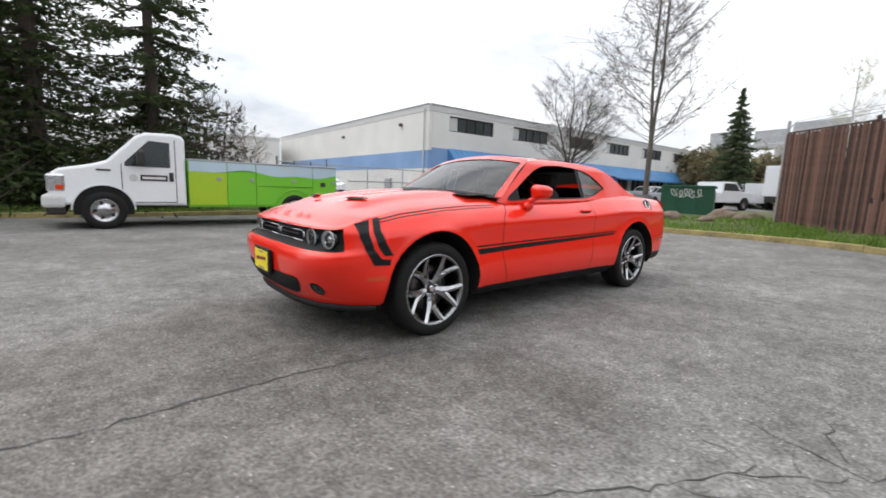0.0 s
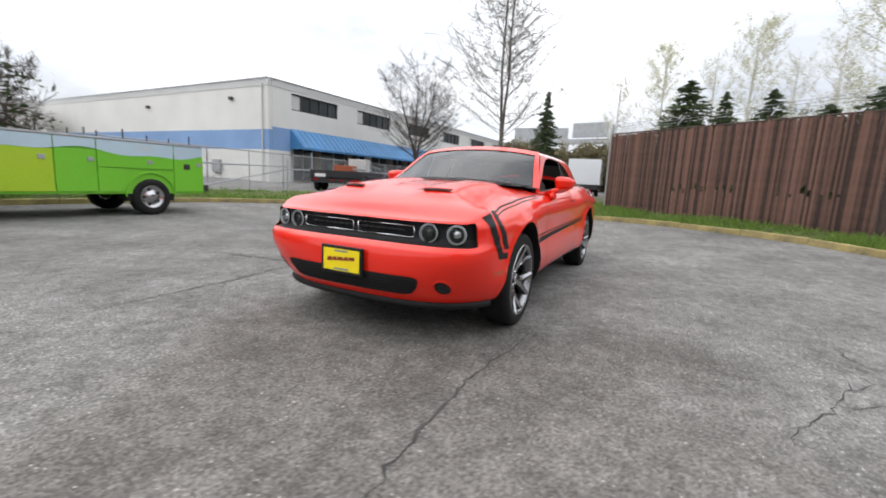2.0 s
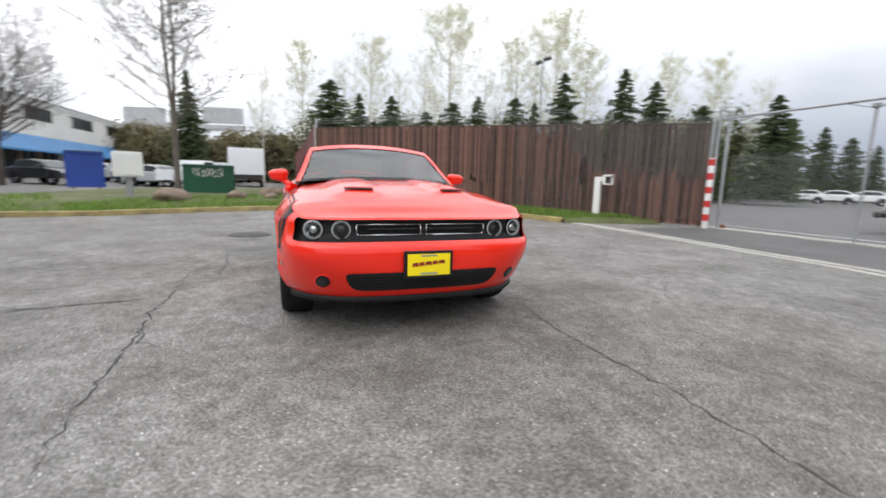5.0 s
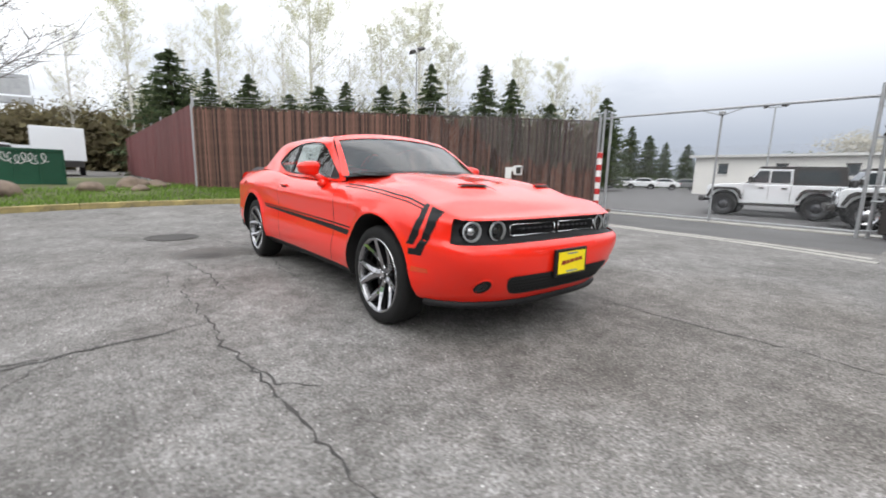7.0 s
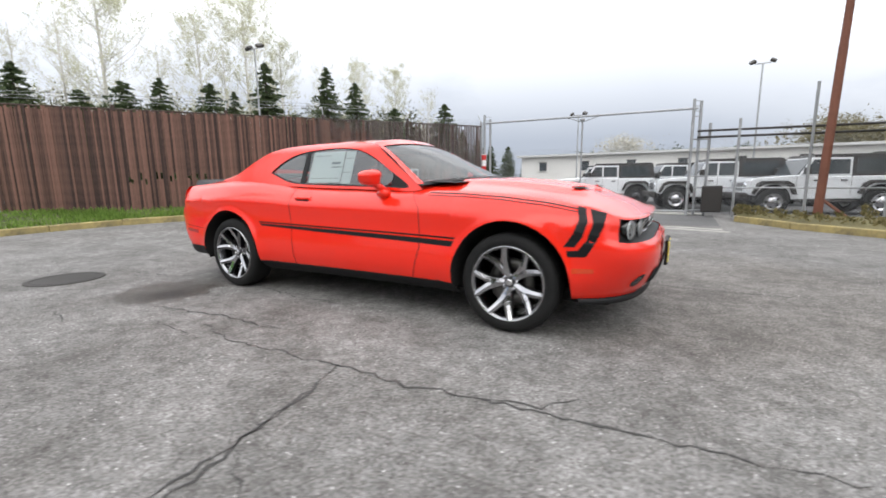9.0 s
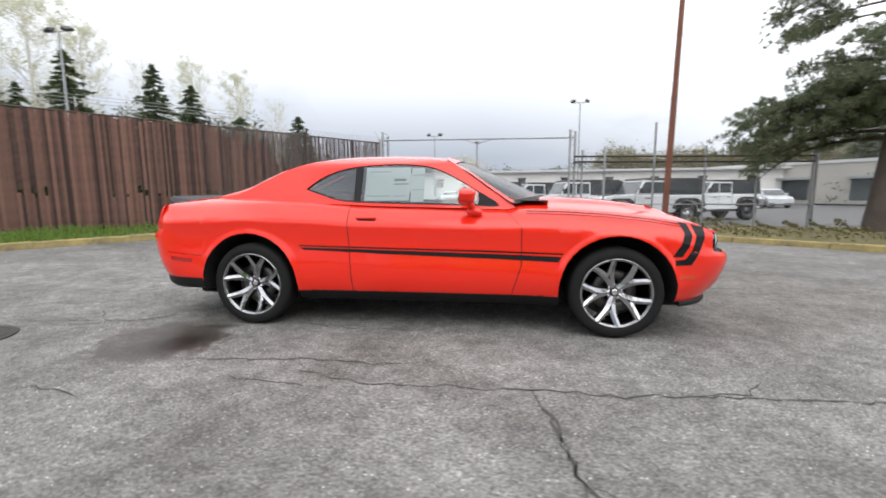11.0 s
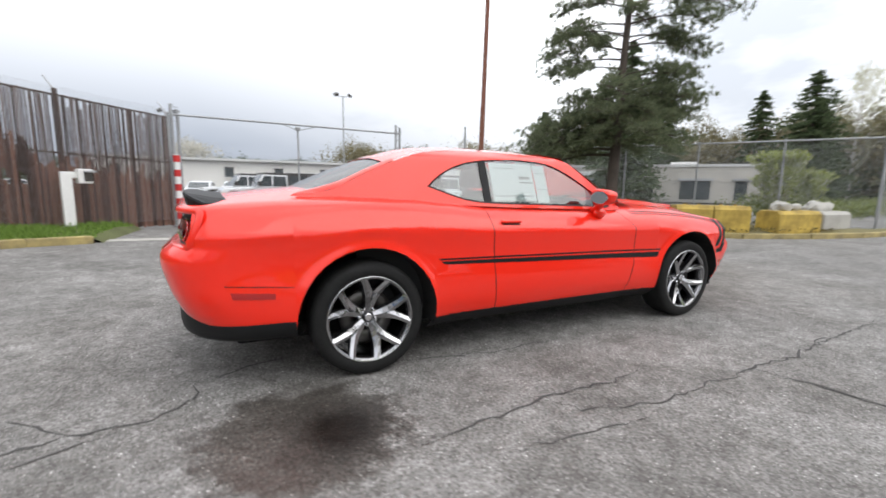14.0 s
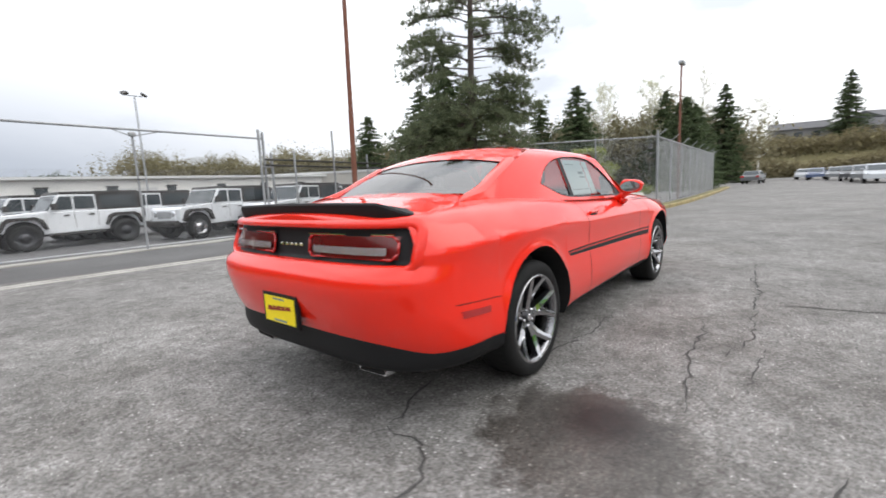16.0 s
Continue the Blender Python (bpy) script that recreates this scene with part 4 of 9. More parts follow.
def top_z(x, y, edge, rim=None):
    """The hood's or boot lid's height: it swells from its edge, and the hood carries two long scoops."""
    w = min(1.0, abs(y) / edge) if edge > 1e-3 else 1.0
    low = car_shoulder(x) if rim is None else rim
    z = low + (car_shoulder(x) + car_crown(x) - low) * (1 - w**2.6)
    if x > 0.3:
        ridge = math.exp(-(((abs(y) - 0.37) / 0.155) ** 6)) * smoothstep(1.99, 1.84, x) * (1 - smoothstep(1.3, 0.5, x) * 0.8)
        z += 0.024 * ridge * (1 if edge > 0.6 else 0)
    return z


def car_surface():
    """All painted quads, by part, with the smooth normals of the whole."""
    faces = {}

    def put(name, *q):
        q = [tuple(round(a, 6) for a in p) for p in q]
        keep = list(dict.fromkeys(q))
        if len(keep) > 2:
            faces.setdefault(name, []).append(keep)
    for c in range(NC - 1):
        for j in range(len(V_LEVELS) - 1):
            name = car_region(c, j)
            if name:
                a, b, d, e = GRID[c][j], GRID[c + 1][j], GRID[c + 1][j + 1], GRID[c][j + 1]
                m = [Vector((p.x, -p.y, p.z)) for p in (a, b, d, e)]
                both = name in ("front_bumper", "rear_bumper")
                put(name if both else name + ":R", a, b, d, e)
                put(name if both else name + ":L", *m[::-1])
    for name, cols in (("hood", HOOD_COLS), ("boot_lid", DECK_COLS)):
        for c, n in zip(cols, cols[1:]):
            A, B = GRID[c][-1], GRID[n][-1]
            for s in (-1, 1):
                for w, u in zip(TOP_W, TOP_W[1:]):
                    q = [Vector((P.x, s * abs(P.y) * k, top_z(P.x, P.y * k, abs(P.y), P.z))) for P, k in ((A, w), (A, u), (B, u), (B, w))]
                    put(name, *(q if s < 0 else q[::-1]))
    return faces


def window_loop(n=72):
    """The side window's outline (x, z), from its front lower corner round over the top to the tip and back along the belt."""
    pts = [(0.60, 1.003), (0.40, 1.135), (0.20, 1.252), (0.02, 1.322), (-0.20, 1.345), (-0.40, 1.343), (-0.60, 1.328), (-0.78, 1.290), (-0.92, 1.225), (-1.02, 1.150), (-1.015, 1.138), (-0.90, 1.098), (-0.76, 1.055), (-0.60, 1.034), (-0.35, 1.024), (0.0, 1.014), (0.35, 1.006)]
    return pts


def glasshouse_y(x, z):
    """Half width of the cabin above the belt."""
    y = 0.795 - 0.385 * (z - 1.01) - 15.0 * max(0.0, z - 1.325) ** 2
    y -= 0.10 * max(0.0, -1.0 - x) ** 1.5
    y -= 0.06 * max(0.0, x - 0.35)
    return y


OUTER_LOOP = [(0.72, 0.985), (0.50, 1.145), (0.33, 1.268), (0.165, 1.366), (-0.15, 1.397), (-0.42, 1.404), (-0.72, 1.400), (-1.00, 1.374), (-1.24, 1.300), (-1.46, 1.203), (-1.66, 1.110), (-1.88, 1.075), (-1.30, 1.048), (-0.85, 1.022), (-0.35, 1.000), (0.0, 0.992), (0.35, 0.982)]


def resample(loop, k):
    """k smooth steps between the loop's points (closed)."""
    out, n = [], len(loop)
    for i in range(n):
        p0, p1, p2, p3 = (Vector((*loop[(i + d) % n], 0)) for d in (-1, 0, 1, 2))
        for s in range(k):
            t = s / k
            q = 0.5 * ((2 * p1) + (p2 - p0) * t + (2 * p0 - 5 * p1 + 4 * p2 - p3) * t * t + (3 * p1 - p0 - 3 * p2 + p3) * t**3)
            out.append((q.x, q.y))
    return out


def build_car():
    car = thing("coupe_car", "bright orange-red two-door coupe with black stripes on grey asphalt", "car")
    faces = car_surface()
    # side frames of the cabin: a ring between the window's outline and the pillars, rail and belt
    inner, outer = resample(window_loop(), 3), resample(OUTER_LOOP, 3)
    rings = [0.0, 0.12, 0.3, 0.5, 0.7, 0.86, 1.0]
    n = len(inner)
    for s, tag in ((-1, "R"), (1, "L")):
        for i in range(n):
            k = (i + 1) % n
            for a, b in zip(rings, rings[1:]):
                q = []
                for idx, f in ((i, a), (k, a), (k, b), (i, b)):
                    x = inner[idx][0] * (1 - f) + outer[idx][0] * f
                    z = inner[idx][1] * (1 - f) + outer[idx][1] * f
                    q.append((round(x, 6), round(s * glasshouse_y(x, z), 6), round(z, 6)))
                keep = list(dict.fromkeys(q if s > 0 else q[::-1]))
                if len(keep) > 2:
                    faces.setdefault("side_frame:" + tag, []).append(keep)
    # roof: across from rail to rail
    rail = [p for p in outer[9:25]]
    for i in range(len(rail) - 1):
        for w, u in zip([k / 12 for k in range(-12, 12)], [k / 12 for k in range(-11, 13)]):
            q = []
            for (x, z), f in ((rail[i], w), (rail[i + 1], w), (rail[i + 1], u), (rail[i], u)):
                y = glasshouse_y(x, z)
                bow = -0.045 * (1 - f * f) if i < 0 else 0.0
                q.append((round(x + bow, 6), round(f * y, 6), round(z + 0.052 * (1 - abs(f) ** 2.2), 6)))
            faces.setdefault("roof", []).append(q)
    # one set of smooth normals
    acc = {}
    for some in faces.values():
        for q in some:
            vs = [Vector(p) for p in q]
            nn = (vs[1] - vs[0]).cross(vs[-1] - vs[0]) + (vs[2] - vs[1]).cross(vs[0] - vs[1]) * 0.5
            for p in q:
                acc[p] = acc.get(p, Vector()) + nn
    made = {}
    for name, some in faces.items():
        verts = list(dict.fromkeys(p for q in some for p in q))
        at = {p: i for i, p in enumerate(verts)}
        me = bpy.data.meshes.new(name.split(":")[0])
        me.from_pydata(verts, [], [[at[p] for p in q] for q in some])
        me.materials.append(PAINT)
        me.polygons.foreach_set("use_smooth", [True] * len(me.polygons))
        me.update()
        if name.startswith("side_frame"):
            s, h = (-1 if name.endswith("R") else 1), 0.004
            shade = [Vector((-(glasshouse_y(x + h, z) - glasshouse_y(x - h, z)) / (2 * h), s, -(glasshouse_y(x, z + h) - glasshouse_y(x, z - h)) / (2 * h))).normalized() for x, y, z in verts]
        else:
            shade = [acc[p].normalized() if acc[p].length > 1e-9 else Vector((0, 0, 1)) for p in verts]
        me.normals_split_custom_set_from_vertices(shade)
        ob = new(name.split(":")[0], me)
        ob.parent = car
        made[name] = ob
    # door edges: a narrow dark seam
    for s in (-1, 1):
        for x0 in (0.77, -0.58):
            bm = bmesh.new()
            prev = None
            for k in range(41):
                z = 0.315 + (car_shoulder(x0) + (0.012 if x0 < 0 else 0.004) - 0.315) * k / 40
                x = x0 + door_shear(x0, z)
                y = s * (car_side(x, z) + 0.0012)
                row = [bm.verts.new((x - 0.003, y, z)), bm.verts.new((x + 0.003, y, z))]
                if prev:
                    bm.faces.new((prev[0], prev[1], row[1], row[0]))
                prev = row
            part("door_seam", bm, DARK_VOID, car, "narrow dark gap at the door's edge")
    # glass
    def pane(name, edge, centre, w0=-1.0, w1=1.0, mat=CAR_GLASS, steps=14, flip=False):
        """edge and centre: functions of 0..1 from base to top; the sheet bows between them."""
        bm = bmesh.new()
        rows = []
        for i in range(steps + 1):
            t = i / steps
            e, c = edge(t), centre(t)
            row = []
            for k in range(25):
                w = w0 + (w1 - w0) * k / 24
                f = 1 - abs(w) ** 2.2
                row.append(bm.verts.new((e.x + (c.x - e.x) * f, w * e.y, e.z + (c.z - e.z) * f)))
            rows.append(row)
        for a, b in zip(rows, rows[1:]):
            for k in range(24):
                q = (a[k], a[k + 1], b[k + 1], b[k])
                bm.faces.new(q[::-1] if flip else q)
        ob = part(name, bm, mat, car, smooth=True)
        ob.visible_shadow = False
        return ob

    def poly(pts):
        cx, cy, cz = (curve([(i / (len(pts) - 1), p[a]) for i, p in enumerate(pts)]) for a in range(3))
        return lambda t: Vector((cx(t), cy(t), cz(t)))
    ws_edge = poly([(0.70, 0.790, 1.012), (0.50, 0.722, 1.152), (0.33, 0.672, 1.275), (0.155, 0.622, 1.375)])
    ws_mid = poly([(1.02, 0, 1.055), (0.70, 0, 1.20), (0.42, 0, 1.325), (0.13, 0, 1.432)])
    pane("windscreen", ws_edge, ws_mid, mat=WIND_GLASS)
    rw_edge = poly([(-1.68, 0.640, 1.105), (-1.46, 0.612, 1.212), (-1.23, 0.580, 1.308)])
    rw_mid = poly([(-1.82, 0, 1.115), (-1.52, 0, 1.250), (-1.22, 0, 1.362)])
    pane("rear_window", rw_edge, rw_mid, mat=REAR_GLASS, flip=True)
    # painted frame over the edges of the glass
    def band(name, edge, centre, cells, lift, label, flip=False):
        bm = bmesh.new()
        for w0, w1, t0, t1 in cells:
            nw, nt = (24 if w1 - w0 > 0.5 else 3), (24 if t1 - t0 > 0.5 else 3)
            rows = []
            for i in range(nt + 1):
                t = t0 + (t1 - t0) * i / nt
                e, c = edge(t), centre(t)
                row = []
                for k in range(nw + 1):
                    w = w0 + (w1 - w0) * k / nw
                    f = 1 - min(1.0, abs(w)) ** 2.2
                    row.append(bm.verts.new((e.x + (c.x - e.x) * f + lift * (-0.6 if flip else 0.6), w * e.y, e.z + (c.z - e.z) * f + lift)))
                rows.append(row)
            for a, b in zip(rows, rows[1:]):
                for k in range(nw):
                    q = (a[k], a[k + 1], b[k + 1], b[k])
                    bm.faces.new(q[::-1] if flip else q)
        part(name, bm, PAINT, car, label, smooth=True)
    band("windscreen_frame", ws_edge, ws_mid, [(-1.02, 1.02, 0.86, 1.03), (-1.02, -0.955, 0.02, 0.86), (0.955, 1.02, 0.02, 0.86)], 0.006, "painted pillars and roof edge round the windscreen")
    band("rear_window_frame", rw_edge, rw_mid, [(-1.02, 1.02, 0.90, 1.04)], 0.006, "painted roof edge above the rear window", True)
    # sail panels between the rear window and the flanks
    for s in (-1, 1):
        bm = bmesh.new()
        rows = []
        sail = poly([(-1.88, 0, 1.075), (-1.66, 0, 1.110), (-1.46, 0, 1.203), (-1.24, 0, 1.300)])
        for i in range(17):
            t = i / 16
            o, e = sail(t), rw_edge(t)
            oy = glasshouse_y(o.x, o.z)
            row = []
            for k in range(7):
                f = k / 6
                row.append(bm.verts.new((o.x + (e.x - o.x) * f, s * (oy + (e.y * 0.985 - oy) * f), o.z + (e.z - o.z) * f + 0.016 * math.sin(math.pi * f) + 0.004)))
            rows.append(row)
        for a, b in zip(rows, rows[1:]):
            for k in range(6):
                q = (a[k], a[k + 1], b[k + 1], b[k])
                bm.faces.new(q if s < 0 else q[::-1])
        bmesh.ops.recalc_face_normals(bm, faces=bm.faces)
        part("sail_panel", bm, PAINT, car, "painted rear pillar", smooth=True)
        bm = bmesh.new()
        rows = [[bm.verts.new((p.x + 0.012, s * (p.y - 0.012), p.z - 0.022)) for p in (Vector((o.x + (e.x - o.x) * f, glasshouse_y(o.x, o.z) + (e.y * 0.99 - glasshouse_y(o.x, o.z)) * f, o.z + (e.z - o.z) * f + 0.012 * math.sin(math.pi * f))) for f in (0.0, 0.33, 0.67, 1.0))] for o, e in ((sail(i / 8), rw_edge(i / 8)) for i in range(9))]
        for a, b in zip(rows, rows[1:]):
            for k in range(3):
                bm.faces.new((a[k], a[k + 1], b[k + 1], b[k]))
        part("sail_lining", bm, SEAT_CLOTH, car, "black lining of the rear pillar")
        # black lining inside the pillars
        bm = bmesh.new()
        k2 = len(inner)
        lin = [[bm.verts.new((p[0], s * (glasshouse_y(*p) - 0.020), p[1])) for p in ring] for ring in (inner, [(a[0] * 0.03 + b[0] * 0.97, a[1] * 0.03 + b[1] * 0.97) for a, b in zip(inner, outer)])]
        for i in range(k2):
            bm.faces.new((lin[0][i], lin[0][(i + 1) % k2], lin[1][(i + 1) % k2], lin[1][i]))
        part("pillar_lining", bm, SEAT_CLOTH, car, "black lining of the pillars")
    # black borders along the windscreen's foot
    bm = bmesh.new()
    prev = None
    for k in range(33):
        w = -1 + k / 16
        f = 1 - abs(w) ** 2.2
        a, c = ws_edge(0.0), ws_mid(0.0)
        b, d = ws_edge(0.055), ws_mid(0.055)
        lo = Vector((a.x + (c.x - a.x) * f, w * a.y, a.z + (c.z - a.z) * f)) + Vector((0.012, 0, 0.004))
        hi = Vector((b.x + (d.x - b.x) * f, w * b.y, b.z + (d.z - b.z) * f)) + Vector((0.003, 0, 0.004))
        row = [bm.verts.new(lo), bm.verts.new(hi)]
        if prev:
            bm.faces.new((prev[0], row[0], row[1], prev[1]))
        prev = row
    part("cowl_trim", bm, BLACK_PLASTIC, car, "black trim at the windscreen's foot")
    for s in (-1, 1):
        bm = bmesh.new()
        rod(bm, (1.0, s * 0.10, 1.060), (0.90, s * 0.60, 1.046), 0.006, 0.005, 6)
        rod(bm, (1.02, s * 0.08, 1.050), (1.0, s * 0.10, 1.064), 0.009, 0.008, 6)
        part("wiper", bm, BLACK_PLASTIC, car)
    # side panes: door glass and quarter glass; the left door's glass is wound down
    def side_pane(name, s, keep, mat=CAR_GLASS, inset=0.010):
        loop = [p for p in inner]
        xs = sorted({max(keep[0], min(keep[1], p[0])) for p in loop} | set(keep))
        top = [p for p in loop if p[1] > 1.0]
        bm = bmesh.new()
        prev = None
        for x in xs:
            zs = []
            for a, b in zip(loop, loop[1:] + loop[:1]):
                if (a[0] - x) * (b[0] - x) <= 0 and abs(a[0] - b[0]) > 1e-9:
                    t = (x - a[0]) / (b[0] - a[0])
                    zs.append(a[1] + (b[1] - a[1]) * t)
            if len(zs) < 2:
                continue
            lo, hi = min(zs), max(zs)
            row = []
            for k in range(6):
                z = lo + (hi - lo) * k / 5
                row.append(bm.verts.new((x, s * (glasshouse_y(x, z) - inset), z)))
            if prev:
                for k in range(5):
                    q = (prev[k], row[k], row[k + 1], prev[k + 1])
                    bm.faces.new(q if s < 0 else q[::-1])
            prev = row
        bmesh.ops.remove_doubles(bm, verts=bm.verts, dist=1e-5)
        ob = part(name, bm, mat, car, smooth=True)
        if mat is not BLACK_PLASTIC:
            ob.visible_shadow = False
        return ob
    side_pane("door_glass", -1, (-0.545, 0.598))
    for s in (-1, 1):
        side_pane("quarter_glass", s, (-1.018, -0.60))
        side_pane("window_pillar", s, (-0.605, -0.545), BLACK_PLASTIC, 0.004)
        side_pane("mirror_sail", s, (0.43, 0.598), BLACK_PLASTIC, 0.004)
        # black rubber round the opening
        bm = bmesh.new()
        prev = None
        for x, z in inner + inner[:1]:
            cx, cz = -0.2, 1.17
            k = 0.985
            a = bm.verts.new((x, s * (glasshouse_y(x, z) + 0.002), z))
            b = bm.verts.new((cx + (x - cx) * 0.975, s * (glasshouse_y(x, z) - 0.008), cz + (z - cz) * 0.93))
            if prev:
                bm.faces.new((prev[0], a, b, prev[1]) if s < 0 else (prev[1], b, a, prev[0]))
            prev = (a, b)
        part("window_seal", bm, BLACK_PLASTIC, car)
    car_front(car)
    car_rear(car)
    car_flanks(car)
    car_wheels(car)
    car_cabin(car)
    return car


def strip_on_side(s, pts_top, pts_low, lift=0.0022, n=40):
    """A thin band on the flank between two (x, z) lines."""
    def along(p, t):
        k = t * (len(p) - 1)
        i = min(int(k), len(p) - 2)
        f = k - i
        return p[i][0] + (p[i + 1][0] - p[i][0]) * f, p[i][1] + (p[i + 1][1] - p[i][1]) * f
    bm = bmesh.new()
    prev = None
    for i in range(n + 1):
        a, b = along(pts_top, i / n), along(pts_low, i / n)
        row = []
        for k in range(5):
            x, z = a[0] + (b[0] - a[0]) * k / 4, a[1] + (b[1] - a[1]) * k / 4
            row.append(bm.verts.new((x, s * (car_side(x, z) + lift), z)))
        if prev:
            for k in range(4):
                q = (prev[k], row[k], row[k + 1], prev[k + 1])
                bm.faces.new(q if s > 0 else q[::-1])
        prev = row
    bmesh.ops.remove_doubles(bm, verts=bm.verts, dist=1e-5)
    return bm


def plate(bm_w, bm_h, parent, m, bolts=True):
    """A yellow dealer's plate in a black holder; what is written on it is drawn as bars."""
    holder = part("plate_holder", boxed(-0.012, 0.012, -bm_w / 2 - 0.016, bm_w / 2 + 0.016, -bm_h / 2 - 0.018, bm_h / 2 + 0.014, bevel=0.006), BLACK_PLASTIC, parent, "black plate holder")
    holder.matrix_basis = m
    part("number_plate", boxed(0.012, 0.0145, -bm_w / 2 + 0.005, bm_w / 2 - 0.005, -bm_h / 2 + 0.004, bm_h / 2 - 0.004), PLATE_YELLOW, holder, "yellow advertising plate with dark script bar")
    bm = bmesh.new()
    xs = [-0.115, -0.07, -0.03, 0.02, 0.06, 0.11]
    for i, (a, b) in enumerate(zip(xs, xs[1:])):
        prism(bm, [(a, -0.004 + 0.004 * i - 0.008), (b, -0.002 + 0.004 * i - 0.008), (b - 0.004, 0.016 + 0.003 * i), (a + 0.006, 0.013 + 0.003 * i)], "x", 0.0145, 0.0155)
    part("script_bar", bm, PLATE_SCRIPT, holder)
    bm = bmesh.new()
    box(bm, 0.0145, 0.0152, -0.055, 0.055, bm_h / 2 - 0.022, bm_h / 2 - 0.012)
    box(bm, 0.0145, 0.0152, -0.06, 0.06, -bm_h / 2 + 0.010, -bm_h / 2 + 0.022)
    part("print_bar", bm, PRINT, holder)


def ring(bm, m, r0, r1, depth, seg=28):
    return lathe(bm, [(r0, 0), (r0 + (r1 - r0) * 0.2, depth), (r0 + (r1 - r0) * 0.8, depth), (r1, 0)], seg, m)


def car_front(car):
    # recessed black grille panel, with its upper and lower lips
    bm = bmesh.new()
    z0, z1 = GRID[0][JF0].z, GRID[0][JF1].z
    ys = [k * 0.0855 - 0.855 for k in range(21)]
    prof = [(z0 - 0.004, -0.006), (z0 + 0.003, -0.040), (z0 + 0.05, -0.046), (z1 - 0.035, -0.044), (z1 - 0.002, -0.038), (z1 + 0.004, -0.004)]
    rows = []
    for z, dx in prof:
        rows.append([bm.verts.new((car_front_x(min(abs(y), 0.842), min(max(z, z0), z1)) + dx - (0.03 if abs(y) > 0.845 else 0.0), y * 0.985, z)) for y in ys])
    for a, b in zip(rows, rows[1:]):
        for k in range(len(ys) - 1):
            bm.faces.new((a[k], a[k + 1], b[k + 1], b[k]))
    part("grille_panel", bm, BLACK_PLASTIC, car, "black recessed grille panel", smooth=True)
    zc = (z0 + z1) / 2 + 0.002
    face = lambda y: car_front_x(y, zc) - 0.040
    turn = lambda y: math.degrees(math.atan2(face(abs(y) - 0.03) - face(abs(y) + 0.03), 0.06)) * (1 if y > 0 else -1)
    for s in (-1, 1):
        for y in (0.540, 0.708):
            x, k = face(y), 1.18
            m = Matrix.Translation((x + (-0.010 if y > 0.6 else -0.015), s * y, zc)) @ pose(0, 0, 0, 0, 0, 0.55 * turn(s * y)) @ pose(0, 0, 0, 0, 90, 0) @ Matrix.Scale(k, 4)
            lamp = part("headlamp", lathe(bmesh.new(), [(0.054, -0.03), (0.054, 0.020), (0.051, 0.023), (0.040, 0.012), (0.038, 0.0)], 32, m), GLOSS_BLACK, car, "round headlamp with bright ring", smooth=True)
            part("halo_ring", lathe(bmesh.new(), [(0.0525, 0.021), (0.0515, 0.027), (0.0460, 0.027), (0.0415, 0.018)], 36, m), HALO, lamp, "bright lamp ring", smooth=True)
            part("reflector_bowl", lathe(bmesh.new(), [(0.0415, 0.018), (0.036, -0.004), (0.024, -0.012), (0.0, -0.014)], 28, m), LAMP_WHITE if y > 0.6 else GLOSS_BLACK, lamp, smooth=True)
            part("projector", lathe(bmesh.new(), [(0.024, -0.012), (0.024, 0.008), (0.017, 0.016), (0.0, 0.020)], 24, m), GLOSS_BLACK if y < 0.6 else CHROME, lamp, smooth=True)
            if y > 0.6:
                part("lamp_bar", boxed(-0.003, 0.003, -0.040, 0.040, 0.006, 0.012), BLACK_PLASTIC, lamp).matrix_basis = m
            part("lens", lathe(bmesh.new(), [(0.053, 0.028), (0.040, 0.034), (0.0, 0.038)], 28, m), LENS, lamp, smooth=True).visible_shadow = False
        # bright outlines of the two grille openings
        w0, w1, h = 0.020, 0.448, 0.035
        bm = bmesh.new()
        out = [(w0 + 0.006, zc - h), (w1 - 0.022, zc - h), (w1, zc - h * 0.75), (w1, zc + h * 0.8), (w1 - 0.012, zc + h), (w0 + 0.006, zc + h), (w0, zc + h * 0.8), (w0, zc - h * 0.8)]
        for a, b in zip(out, out[1:] + out[:1]):
            rod(bm, (face(a[0]) + 0.014, s * a[0], a[1]), (face(b[0]) + 0.014, s * b[0], b[1]), 0.0040, seg=8)
        part("grille_bezel", bm, CHROME, car, "chrome outline of a grille opening", smooth=True)
        bm = bmesh.new()
        for k in range(7):
            z = zc - h * 0.75 + h * 1.5 * k / 6
            rod(bm, (face(w0) + 0.002, s * (w0 + 0.012), z), (face(w1) + 0.002, s * (w1 - 0.02), z), 0.0022, seg=5)
        for k in range(22):
            y = w0 + 0.015 + (w1 - w0 - 0.03) * k / 21
            rod(bm, (face(y) + 0.002, s * y, zc - h), (face(y) + 0.002, s * y, zc + h), 0.0018, seg=5)
        part("grille_mesh", bm, BLACK_PLASTIC, car)
        bm = bmesh.new()
        for k in range(6):
            a, b = w0 + 0.02 + 0.055 * k, w0 + 0.02 + 0.055 * (k + 1)
            rod(bm, (face(a) + 0.008, s * a, zc + 0.004), (face(b) + 0.008, s * b, zc + 0.004), 0.0055, seg=8)
        part("grille_bar", bm, ALLOY_DARK, car, "dark satin bar across the grille", smooth=True)
